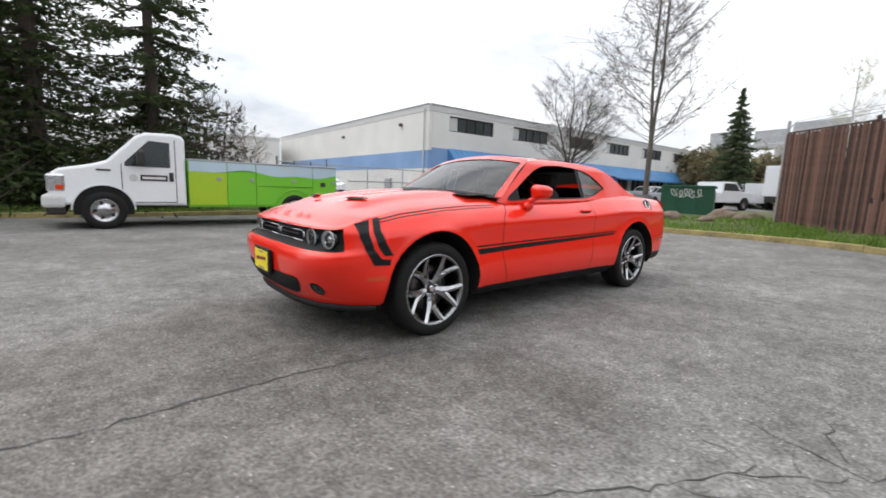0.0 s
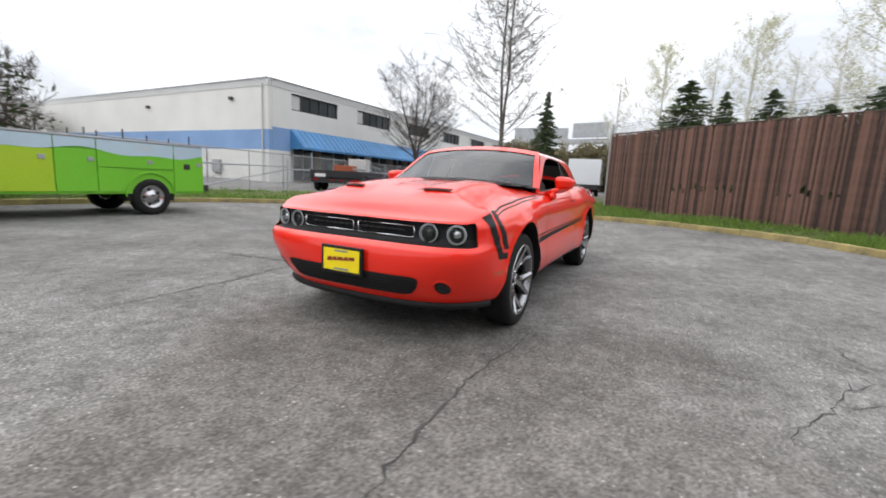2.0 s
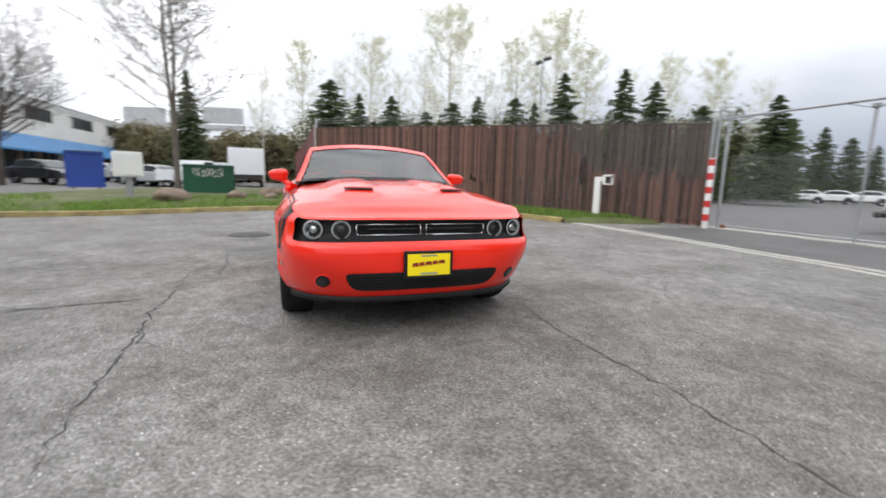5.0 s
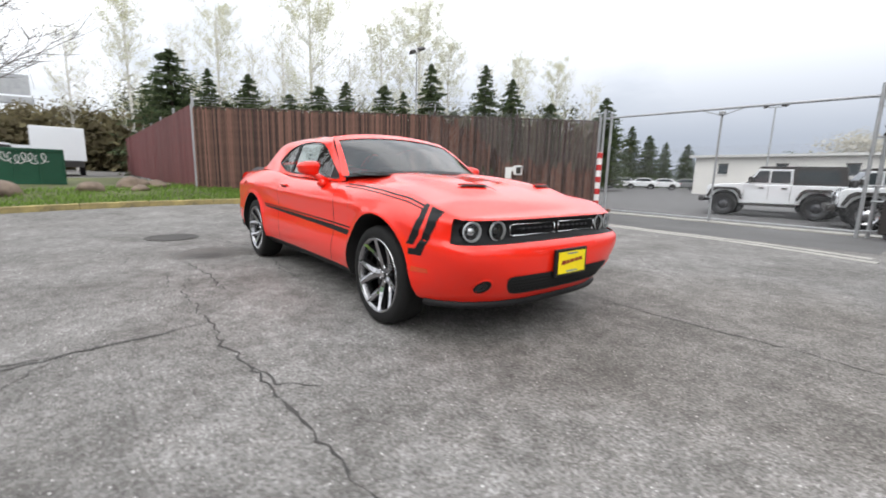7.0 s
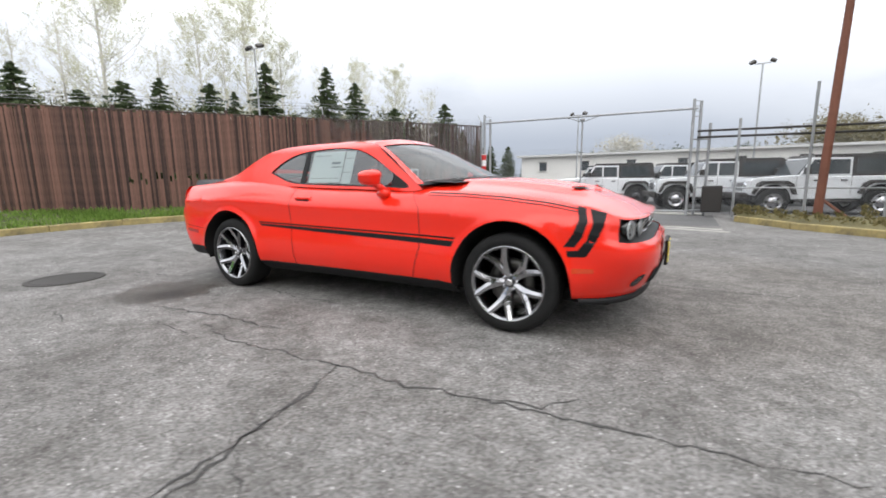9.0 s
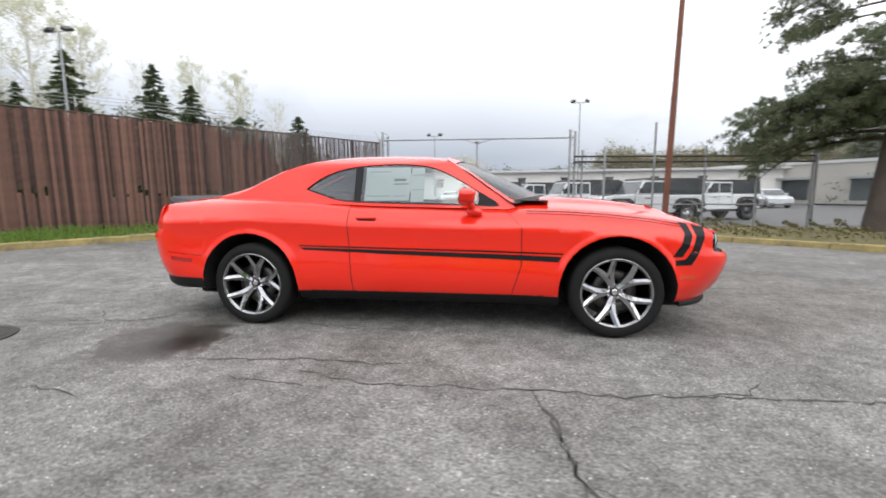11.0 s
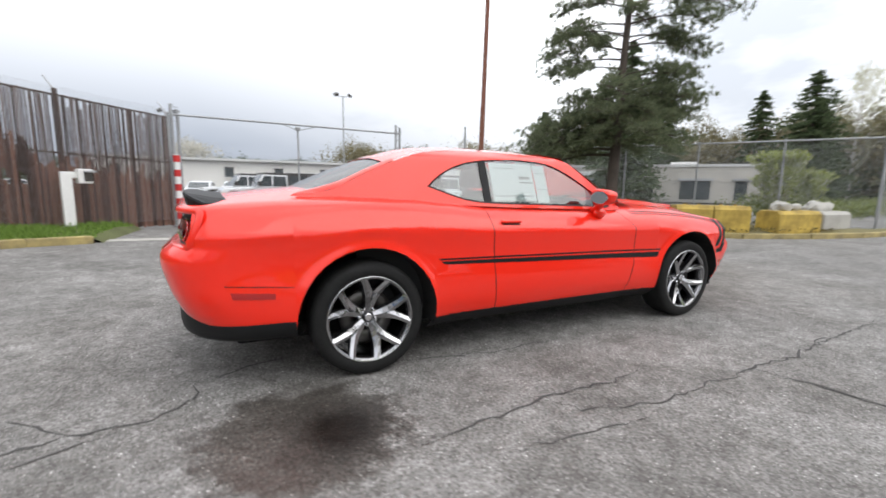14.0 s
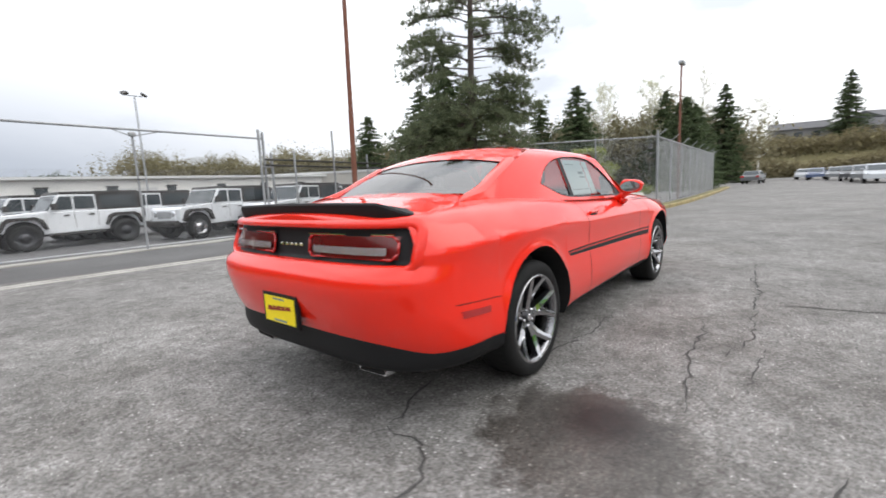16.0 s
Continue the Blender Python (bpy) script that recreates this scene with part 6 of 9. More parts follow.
def wheel_parts():
    """One wheel about the origin, its axle along y, its face towards -y."""
    m = pose(0, 0, 0, 90, 0, 0)
    wheel = new("wheel")
    t = [(0.262, -0.105), (0.272, -0.118), (0.300, -0.124), (0.330, -0.120), (0.349, -0.106), (0.357, -0.080), (0.359, 0.0), (0.357, 0.080), (0.349, 0.106), (0.330, 0.120), (0.300, 0.124), (0.262, 0.105)]
    tyre = part("tyre", lathe(bmesh.new(), [(r, -h) for r, h in t], 64, m), RUBBER, wheel, "black road tyre", smooth=True)
    bm = bmesh.new()
    for k in range(64):
        a = 2 * math.pi * k / 64
        for h0, h1, sk in ((-0.075, -0.030, 0.03), (0.030, 0.075, -0.03)):
            p0 = Vector((0.3578 * math.cos(a), h0, 0.3578 * math.sin(a)))
            p1 = Vector((0.3585 * math.cos(a + sk), h1, 0.3585 * math.sin(a + sk)))
            rod(bm, p0, p1, 0.0026, seg=4)
    part("tread", bm, RUBBER, tyre)["kind"] = "stuff"
    rim = part("rim", lathe(bmesh.new(), [(0.272, 0.112), (0.268, 0.120), (0.258, 0.119), (0.250, 0.104), (0.244, 0.06), (0.235, -0.10), (0.262, -0.105)], 64, m), RIM_SATIN, wheel, "satin grey rim barrel", smooth=True)
    part("rim_edge", lathe(bmesh.new(), [(0.274, 0.110), (0.272, 0.121), (0.267, 0.1235), (0.262, 0.119)], 64, m), ALLOY, rim, smooth=True)
    part("brake_disc", lathe(bmesh.new(), [(0.0, 0.0), (0.09, 0.0), (0.09, 0.02), (0.17, 0.02), (0.172, -0.004), (0.0, -0.004)], 40, m), STEEL, wheel, "steel brake disc", smooth=True)
    # a forked spoke: two facets meet in a raised ridge along the stem and each arm; the flanks fall away in graphite,
    # their shade deepened by that darker colour
    face_y = curve([(0.03, -0.046), (0.10, -0.058), (0.18, -0.082), (0.265, -0.116)])
    depth = lambda x, z, up=0.0: (x, face_y(math.hypot(x, z)) - up, z)
    outer = [(0.023, 0.034), (0.027, 0.066), (0.033, 0.098), (0.041, 0.128), (0.052, 0.158), (0.068, 0.190), (0.088, 0.222), (0.104, 0.241)]
    ridge = [(0.0, 0.034), (0.0, 0.066), (0.0, 0.098), (0.010, 0.132), (0.027, 0.162), (0.046, 0.193), (0.067, 0.227), (0.084, 0.249)]
    inner = [(0.0, 0.034), (0.0, 0.066), (0.0, 0.098), (0.0, 0.132), (0.0, 0.162), (0.021, 0.194), (0.045, 0.230), (0.063, 0.256)]

    def spoke_face(side):
        bm = bmesh.new()
        for lo, hi in ((outer, ridge), (ridge, inner)):
            for i in range(7):
                q = [depth(side * x, z, 0.011 if line is ridge else 0.0) for line, k in ((lo, i), (lo, i + 1), (hi, i + 1), (hi, i)) for x, z in (line[k],)]
                q = list(dict.fromkeys(q))
                if len(q) > 2:
                    bm.faces.new([bm.verts.new(v) for v in (q if side < 0 else q[::-1])])
        bmesh.ops.remove_doubles(bm, verts=bm.verts, dist=1e-6)
        bmesh.ops.recalc_face_normals(bm, faces=bm.faces)
        if sum(f.normal.y for f in bm.faces) > 0:
            bmesh.ops.reverse_faces(bm, faces=bm.faces)
        return bm

    def spoke_flank(side):
        bm = bmesh.new()
        for line, lean in ((outer, 0.006), (inner[4:], -0.005)):
            for a, b in zip(line, line[1:]):
                q = [depth(side * a[0], a[1]), depth(side * b[0], b[1]), depth(side * (b[0] + lean), b[1], -0.042), depth(side * (a[0] + lean), a[1], -0.042)]
                bm.faces.new([bm.verts.new(v) for v in q])
        bmesh.ops.remove_doubles(bm, verts=bm.verts, dist=1e-6)
        return bm
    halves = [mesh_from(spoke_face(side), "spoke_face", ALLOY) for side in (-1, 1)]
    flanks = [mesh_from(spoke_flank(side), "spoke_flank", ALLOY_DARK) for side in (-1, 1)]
    back = bmesh.new()
    prism(back, [(-x, z) for x, z in outer] + [(-x, z) for x, z in inner[:3:-1]] + [(x, z) for x, z in inner[5:]] + [(x, z) for x, z in outer[::-1]], "y", -0.040, -0.030)
    for v in back.verts:
        v.co.y += face_y(math.hypot(v.co.x, v.co.z)) + 0.072
    back = mesh_from(back, "spoke", ALLOY_DARK)
    for k in range(5):
        ob = new("spoke", back)
        ob.parent = wheel
        ob["label"] = "graphite forked spoke with polished faces"
        ob.matrix_basis = pose(0, 0, 0, 0, 72 * k, 0)
        for me in halves + flanks:
            c = new(me.name.split(".")[0], me)
            c.parent = ob
        part("wheel_nut", lathe(bmesh.new(), [(0.010, 0.0), (0.010, 0.020), (0.006, 0.025), (0.0, 0.025)], 8, pose(0, 0, 0, 0, 72 * k + 36, 0) @ Matrix.Translation((0, -0.040, 0.055)) @ m), CHROME, wheel)
    part("hub_cap", lathe(bmesh.new(), [(0.066, 0.0), (0.062, 0.036), (0.042, 0.046), (0.037, 0.056), (0.035, 0.064), (0.028, 0.068), (0.0, 0.069)], 30, m), ALLOY_DARK, wheel, "graphite hub cap", smooth=True)
    part("hub_badge", lathe(bmesh.new(), [(0.024, 0.068), (0.020, 0.071), (0.0, 0.0715)], 20, m), CHROME, wheel)
    return wheel


def car_wheels(car):
    first = wheel_parts()
    first.parent = car
    spots = [(AXLE, -1, 49), (-AXLE, -1, 9), (AXLE, 1, 36), (-AXLE, 1, 31)]
    for i, (x, s, roll) in enumerate(spots):
        w = first if i == 0 else copy_thing(first, Matrix.Identity(4))
        w.matrix_basis = pose(x, s * 0.812, 0.349, 0, 0, 0 if s < 0 else 180) @ pose(0, 0, 0, 0, roll, 0) @ Matrix.Scale(0.970, 4)


def car_cabin(car):
    part("cabin_floor", boxed(-1.5, 0.75, -0.66, 0.66, 0.26, 0.32), DARK_VOID, car, "black carpeted cabin floor")
    for s in (-1, 1):
        part("door_card", prism(bmesh.new(), [(0.72, 0.32), (-1.5, 0.32), (-1.5, 1.03), (-0.5, 1.005), (0.6, 0.985), (0.72, 0.97)], "y", s * 0.74, s * 0.70), SEAT_CLOTH, car, "black inner door trim")
    bm = bmesh.new()
    rows = []
    for x, z in ((0.98, 1.035), (0.70, 1.045), (0.52, 1.035), (0.46, 0.98), (0.48, 0.86), (0.55, 0.60)):
        rows.append([bm.verts.new((x + 0.04 * (1 - (y / 0.7) ** 2), y, z + 0.012 * (1 - (y / 0.7) ** 2))) for y in [k * 0.07 - 0.70 for k in range(21)]])
    for a, b in zip(rows, rows[1:]):
        for k in range(20):
            bm.faces.new((a[k], a[k + 1], b[k + 1], b[k]))
    part("dashboard", bm, BLACK_PLASTIC, car, "black dashboard", smooth=True)
    bm = bmesh.new()
    rows = []
    for x in [-0.90 - 0.78 * k / 14 for k in range(15)]:
        half = 0.76 - 0.16 * smoothstep(-1.0, -1.66, x)
        rows.append([bm.verts.new((x, half * f, top_z(x, half * f, 0.80) + 0.008)) for f in [k / 9 - 1 for k in range(19)]])
    for a, b in zip(rows, rows[1:]):
        for k in range(18):
            bm.faces.new((a[k], a[k + 1], b[k + 1], b[k]))
    part("parcel_shelf", bm, SEAT_CLOTH, car, "black parcel shelf", smooth=True)
    # steering wheel before the left seat
    bm = bmesh.new()
    m = Matrix.Translation((0.33, 0.37, 0.93)) @ pose(0, 0, 0, 0, -65, 0)
    R, r = 0.185, 0.015
    rows = []
    for i in range(28):
        a = 2 * math.pi * i / 28
        rows.append([bm.verts.new(m @ Vector(((R + r * math.cos(b)) * math.cos(a), (R + r * math.cos(b)) * math.sin(a), r * math.sin(b)))) for b in [k * math.pi / 4 for k in range(8)]])
    for i in range(28):
        for k in range(8):
            bm.faces.new((rows[i][k], rows[(i + 1) % 28][k], rows[(i + 1) % 28][(k + 1) % 8], rows[i][(k + 1) % 8]))
    for a in (0, 2.4, 3.9):
        rod(bm, m @ Vector((0, 0, 0)), m @ Vector((R * math.cos(a), R * math.sin(a), 0)), 0.018, 0.012, 8)
    bmesh.ops.create_uvsphere(bm, u_segments=14, v_segments=8, radius=0.06, matrix=m)
    part("steering_wheel", bm, BLACK_PLASTIC, car, "black steering wheel", smooth=True)
    # seats
    def seat(x, y):
        bm = bmesh.new()
        box(bm, x - 0.25, x + 0.25, y - 0.25, y + 0.25, 0.42, 0.58, bevel=0.06, seg=3)
        s = part("seat", bm, SEAT_CLOTH, car, "black cloth front seat", smooth=True)
        bm = bmesh.new()
        prism(bm, [(-0.22, 0.54), (-0.25, 0.80), (-0.20, 1.06), (-0.13, 1.12), (0.13, 1.12), (0.20, 1.06), (0.25, 0.80), (0.22, 0.54)], "x", -0.06, 0.06, 0.035)
        for v in bm.verts:
            v.co = Vector((v.co.x + x - 0.24 - 0.32 * (v.co.z - 0.54), v.co.y + y, v.co.z))
        part("backrest", bm, SEAT_CLOTH, s, smooth=True)
        bm = bmesh.new()
        box(bm, x - 0.51, x - 0.40, y - 0.13, y + 0.13, 1.13, 1.28, bevel=0.04, seg=3)
        part("headrest", bm, SEAT_CLOTH, s, smooth=True)
    seat(-0.02, 0.37)
    seat(-0.02, -0.37)
    bm = bmesh.new()
    box(bm, -1.12, -0.72, -0.6, 0.6, 0.42, 0.62, bevel=0.06, seg=3)
    box(bm, -1.30, -1.08, -0.6, 0.6, 0.60, 1.03, bevel=0.06, seg=3)
    part("rear_bench", bm, SEAT_CLOTH, car, "black cloth rear bench", smooth=True)
    part("mirror_inside", boxed(0.26, 0.285, -0.12, 0.12, 1.285, 1.345, bevel=0.012), BLACK_PLASTIC, car, "black rear-view mirror")
    bm = bmesh.new()
    rows = []
    rail_z = curve([(-1.24, 1.300), (-1.00, 1.374), (-0.72, 1.400), (-0.42, 1.404), (-0.15, 1.397), (0.165, 1.366)])
    for x in [0.12 - 1.32 * k / 14 for k in range(15)]:
        z = rail_z(x) - 0.022
        y = glasshouse_y(x, z) - 0.024
        rows.append([bm.verts.new((x, f * y, z + 0.042 * (1 - f * f))) for f in [k / 6 - 1 for k in range(13)]])
    for a, b in zip(rows, rows[1:]):
        for k in range(12):
            bm.faces.new((a[k], a[k + 1], b[k + 1], b[k]))
    part("headliner", bm, SEAT_CLOTH, car, "dark headliner", smooth=True)
    # window sticker inside the right door glass
    def sheet(x0, x1, z0, z1, off, mat, name, parent, label=""):
        bm = bmesh.new()
        rows = [[bm.verts.new((x0 + (x1 - x0) * i / 6, -(glasshouse_y(x0 + (x1 - x0) * i / 6, z0 + (z1 - z0) * k / 6) - off), z0 + (z1 - z0) * k / 6)) for k in range(7)] for i in range(7)]
        for a, b in zip(rows, rows[1:]):
            for k in range(6):
                bm.faces.new((a[k], b[k], b[k + 1], a[k + 1]))
        return part(name, bm, mat, parent, label)
    st = sheet(-0.515, -0.135, 1.045, 1.318, 0.014, PAPER, "window_sticker", car, "white paper price sticker inside the glass")
    sheet(-0.125, -0.015, 1.035, 1.312, 0.014, PAPER, "sticker_sheet", st)
    for x0, x1, z0, z1 in ((-0.27, -0.17, 1.205, 1.225), (-0.27, -0.15, 1.175, 1.185), (-0.48, -0.30, 1.28, 1.285), (-0.50, -0.30, 1.08, 1.085), (-0.27, -0.16, 1.08, 1.085), (-0.12, -0.02, 1.25, 1.254), (-0.12, -0.02, 1.13, 1.134)):
        sheet(x0, x1, z0, z1, 0.0125, PRINT, "print_bar", st)


build_car()


# ---- fences and gate ----
CORNER, FENCE_END = Vector((-11.6, 0.0)), Vector((-3.45, 9.65))


def wires(along, high, pitch, r, seed=0):
    """Woven wire between local x 0..along and z 0..high: two sets of slanting wires, three-sided."""
    V, F = [], []
    def put(x0, z0, x1, z1, y):
        n0 = len(V)
        for x, z in ((x0, z0), (x1, z1)):
            V.extend([(x, y - r, z), (x + r, y + r * 0.6, z), (x - r, y + r * 0.6, z)])
        F.extend([[n0 + k, n0 + (k + 1) % 3, n0 + 3 + (k + 1) % 3, n0 + 3 + k] for k in range(3)])
    k = int((along + high) / pitch)
    for i in range(k):
        x = -high + i * pitch
        a, b = max(0.0, x), min(along, x + high)
        if b > a:
            put(a, a - x, b, b - x, 0.003)
            put(a, high - (a - x), b, high - (b - x), -0.003)
    return V, F


def slat_fence():
    d = FENCE_END - CORNER
    head = math.degrees(math.atan2(d.y, d.x))
    base = lambda u: 0.36 * (1 - u / d.length) + 0.06 * (u / d.length)
    top = lambda u: 2.90 - 0.13 * (u / d.length)
    f = tagged(new("slat_fence"), "tall weathered brown slat fence with dark posts", "fence", kind="structure")
    f.matrix_basis = pose(CORNER.x, CORNER.y, 0, 0, 0, head)
    rng = random.Random(11)
    bm = boxed(-0.027, 0.027, -0.006, 0.006, 0, 1, bevel=0.003, seg=1)
    slat = mesh_from(bm, "slat", WOOD_BROWN)
    bm = bmesh.new()
    prism(bm, [(-0.027, 0), (0.027, 0), (0.027, 0.985), (0.008, 1.0), (-0.014, 0.996), (-0.027, 0.980)], "y", -0.006, 0.006)
    split = mesh_from(bm, "slat_split", WOOD_BROWN)
    grey_slat = mesh_from(boxed(-0.0185, 0.0185, -0.004, 0.004, 0, 1, bevel=0.002, seg=1), "slat_grey", WOOD_GREY)
    paint_top = curve([(7.5, 3.2), (7.9, 2.75), (8.8, 2.30), (9.4, 1.78), (10.0, 1.50), (11.0, 1.45), (12.7, 1.25)])
    u = 0.08
    while u < d.length - 0.05:
        z0 = base(u) + rng.uniform(-0.02, 0.03)
        z1 = top(u) + rng.uniform(-0.05, 0.025)
        bare = u > 7.5 and rng.random() > 0.05
        cut = min(z1, paint_top(u) + rng.gauss(0, 0.10)) if bare else z1
        if 2.6 < u < 9.5 and rng.random() < 0.30 and noise.noise((u * 0.9, 4.0, 0)) > -0.05:
            # a broken slat: a short gap at mid height
            low = 1.12 + rng.uniform(-0.10, 0.06)
            stub = new("slat", slat)
            stub.parent = f
            stub.matrix_basis = pose(u, 0, z0, 0, rng.uniform(-0.25, 0.25), rng.uniform(-6, 6)) @ Matrix.Diagonal((1.05, 1, low - z0, 1))
            z0 = low + rng.uniform(0.05, 0.22)
        ob = new("slat", split if rng.random() < 0.35 and not bare else slat)
        ob.parent = f
        ob.matrix_basis = pose(u, rng.uniform(-0.010, 0.010), z0, 0, rng.uniform(-0.25, 0.25), rng.uniform(-6, 6)) @ Matrix.Diagonal((rng.uniform(0.98, 1.12), 1, cut - z0, 1))
        if bare and z1 - cut > 0.1 and rng.random() > 0.05:
            up = new("slat", grey_slat)
            up.parent = f
            short = rng.uniform(0.05, 0.3) if rng.random() < 0.12 else 0.0
            up.matrix_basis = pose(u, rng.uniform(-0.010, 0.010), cut - 0.02, 0, rng.uniform(-0.7, 0.7), rng.uniform(-8, 8)) @ Matrix.Diagonal((rng.uniform(0.85, 1.15), 1, z1 - cut + 0.02 - short, 1))
        u += 0.0505
    for k in range(6):
        u = d.length * k / 5
        part("post", rodded((u, 0.05, base(u) - 0.2), (u, 0.05, top(u) + 0.12), 0.045, seg=10), POST_BROWN if 0 < k < 5 else GALV, f)
        part("wire_arm", rodded((u, 0.05, top(u) + 0.1), (u, 0.30, top(u) + 0.38), 0.014, seg=6), GALV, f)
    for z in (0.85, 1.72, 2.82):
        part("rail", rodded((0, 0.035, base(0) + z - 0.36 + 0.1), (d.length, 0.035, z - 0.06), 0.022, seg=8), POST_BROWN, f)
    for k in range(3):
        y = 0.14 + 0.08 * k
        part("barbed_wire", rodded((0, y, top(0) + 0.18 + 0.09 * k), (d.length * 0.7, y, top(0) + 0.20 + 0.09 * k), 0.005, seg=4), GALV, f)
    V, F = wires(d.length * 0.42, 2.75, 0.07, 0.0022)
    ob = new("chain_link", mesh_object("chain_link", V, F, GALV))
    ob.parent, ob["kind"] = f, "stuff"
    ob.location = (d.length * 0.58, -0.022, 0.2)
    # maroon fence that runs back from the corner
    g = tagged(new("maroon_fence"), "maroon slatted fence running back from the corner", "fence", kind="structure")
    e = Vector((-41.5, -0.45))
    dd = e - CORNER
    g.matrix_basis = pose(CORNER.x, CORNER.y, 0.40, 0, 0, math.degrees(math.atan2(dd.y, dd.x)))
    bm = boxed(-0.075, 0.075, -0.008, 0.008, 0, 1, bevel=0.004, seg=1)
    board = mesh_from(bm, "board", MAROON)
    n = 190
    for k in range(n):
        ob = new("board", board)
        ob.parent = g
        uu = 0.1 + (dd.length - 0.2) * k / n
        ob.matrix_basis = pose(uu, rng.uniform(-0.006, 0.006), 0, 0, 0, rng.uniform(-3, 3)) @ Matrix.Diagonal((1.05, 1, 2.58 + 0.3 * uu / dd.length + rng.uniform(-0.02, 0.02), 1))
    for k in range(9):
        part("post", rodded((dd.length * k / 8, -0.06, -0.2), (dd.length * k / 8, -0.06, 2.85), 0.04), GALV, g)


slat_fence()


def gateway():
    """The sliding gate's frame: pipe posts, the overhead pipe, the striped guard post and the rails beyond."""
    g = thing("gate_frame", "galvanised pipe gateway with overhead rail and striped guard post", "gate")
    for x, y, h in ((-3.40, 9.75, 3.12), (-3.28, 9.95, 3.0)):
        part("gate_post", rodded((x, y, 0), (x, y, h), 0.040, seg=12), GALV, g)
    post = part("guard_post", rodded((-3.33, 9.55, 0), (-3.33, 9.55, 1.85), 0.075, seg=14), WHITE_PAINT, g, "white guard post with red bands")
    for k in range(5):
        z = 0.22 + 0.36 * k
        part("red_band", rodded((-3.33, 9.55, z), (-3.33, 9.55, z + 0.17), 0.077, seg=14), RED_BAND, post)
    part("overhead_pipe", rodded((-3.35, 9.78, 2.86), (2.68, 9.60, 2.78), 0.028, seg=10), GALV, g)
    part("hanger_post", rodded((-0.30, 9.98, -0.05), (-0.30, 9.98, 2.72), 0.026, seg=10), GALV, g)
    part("hanger_cap", boxed(-0.37, -0.23, 9.92, 10.02, 2.70, 2.80, bevel=0.02), GALV, g)
    for a, b in (((-0.3, 9.98, 2.70), (-0.75, 9.85, 2.84)), ((-0.3, 9.98, 2.70), (0.2, 9.85, 2.82))):
        part("brace", rodded(a, b, 0.012, seg=6), GALV, g)
    for x, y, h in ((2.58, 9.58, 3.02), (2.74, 9.66, 2.95), (2.98, 9.7, 2.4)):
        part("gate_post", rodded((x, y, -0.05), (x, y, h), 0.036, seg=12), GALV, g)
    for z in (0.15, 1.05, 2.0):
        part("tie_bar", rodded((2.58, 9.58, z), (2.98, 9.7, z), 0.02, seg=8), GALV, g)
    for k in range(4):
        part("rung", rodded((2.56, 9.57, 2.98 - 0.13 * k), (2.78, 9.67, 2.96 - 0.13 * k), 0.009, seg=6), GALV, g)
        part("rung", rodded((-3.42, 9.74, 3.08 - 0.12 * k), (-3.26, 9.96, 3.06 - 0.12 * k), 0.008, seg=6), GALV, g)
    part("operator_box", boxed(2.9, 3.35, 9.35, 9.65, 0.12, 0.80, bevel=0.03), PIPE_BLACK, g, "dark gate operator box")
    # rolling wheel and bottom rail
    part("roller", rodded((-3.15, 9.95, 0.07), (-3.15, 10.02, 0.07), 0.06, seg=16), RUST, g)
    part("bottom_rail", rodded((-3.2, 10.05, 0.10), (2.6, 9.98, 0.10), 0.02, seg=8), GALV, g)
    V, F = wires(5.75, 1.85, 0.075, 0.0018)
    ob = new("chain_link", mesh_object("chain_link", V, F, GALV))
    ob.parent, ob["kind"] = g, "stuff"
    ob.location = (-3.2, 10.06, 0.10)
    # black rails to the fence corner
    r = thing("pipe_rail_fence", "black pipe rails on slim steel posts with wire mesh", "fence")
    for z in (2.20, 2.04):
        part("rail", rodded((2.7, 9.55, z), (9.3, 9.45, z - 0.10), 0.028, seg=10), PIPE_BLACK, r)
    part("rail", rodded((2.7, 9.55, 0.75), (9.3, 9.45, 0.72), 0.02, seg=8), GALV, r)
    for k in range(5):
        x = 3.6 + 1.42 * k
        part("post", rodded((x, 9.50, 0), (x, 9.50, 2.25 + (0.9 if k in (1, 3) else 0.2)), 0.032, seg=10), GALV, r)
    V, F = wires(6.5, 1.95, 0.075, 0.0022)
    ob = new("chain_link", mesh_object("chain_link", V, F, GALV))
    ob.parent, ob["kind"] = r, "stuff"
    ob.location = (2.75, 9.56, 0.08)


gateway()


def chain_fence(name, pts, high, label, posts, arms=False, z0=0.12):
    f = thing(name, label, "fence")
    for (ax, ay), (bx, by), n in zip(pts, pts[1:], posts):
        L = math.hypot(bx - ax, by - ay)
        m = pose(ax, ay, z0, 0, 0, math.degrees(math.atan2(by - ay, bx - ax)))
        for k in range(n + 1):
            p = part("post", rodded((L * k / n, 0, -0.15), (L * k / n, 0, high + (0.22 if k in (0, n) else 0.06)), 0.038 if k in (0, n) else 0.028, seg=10), GALV, f)
            p.matrix_basis = m
            if arms:
                a = part("wire_arm", rodded((L * k / n, 0, high), (L * k / n + 0.05, -0.28, high + 0.25), 0.013, seg=6), GALV, f)
                a.matrix_basis = m
        rail = part("top_rail", rodded((0, 0, high), (L, 0, high), 0.022, seg=8), GALV, f)
        rail.matrix_basis = m
        low = part("bottom_wire", rodded((0, 0, 0.06), (L, 0, 0.06), 0.006, seg=5), GALV, f)
        low.matrix_basis = m
        V, F = wires(L, high, 0.065, 0.0024)
        ob = new("chain_link", mesh_object("chain_link", V, F, GALV))
        ob.parent, ob["kind"] = f, "stuff"
        ob.matrix_basis = m
    return f


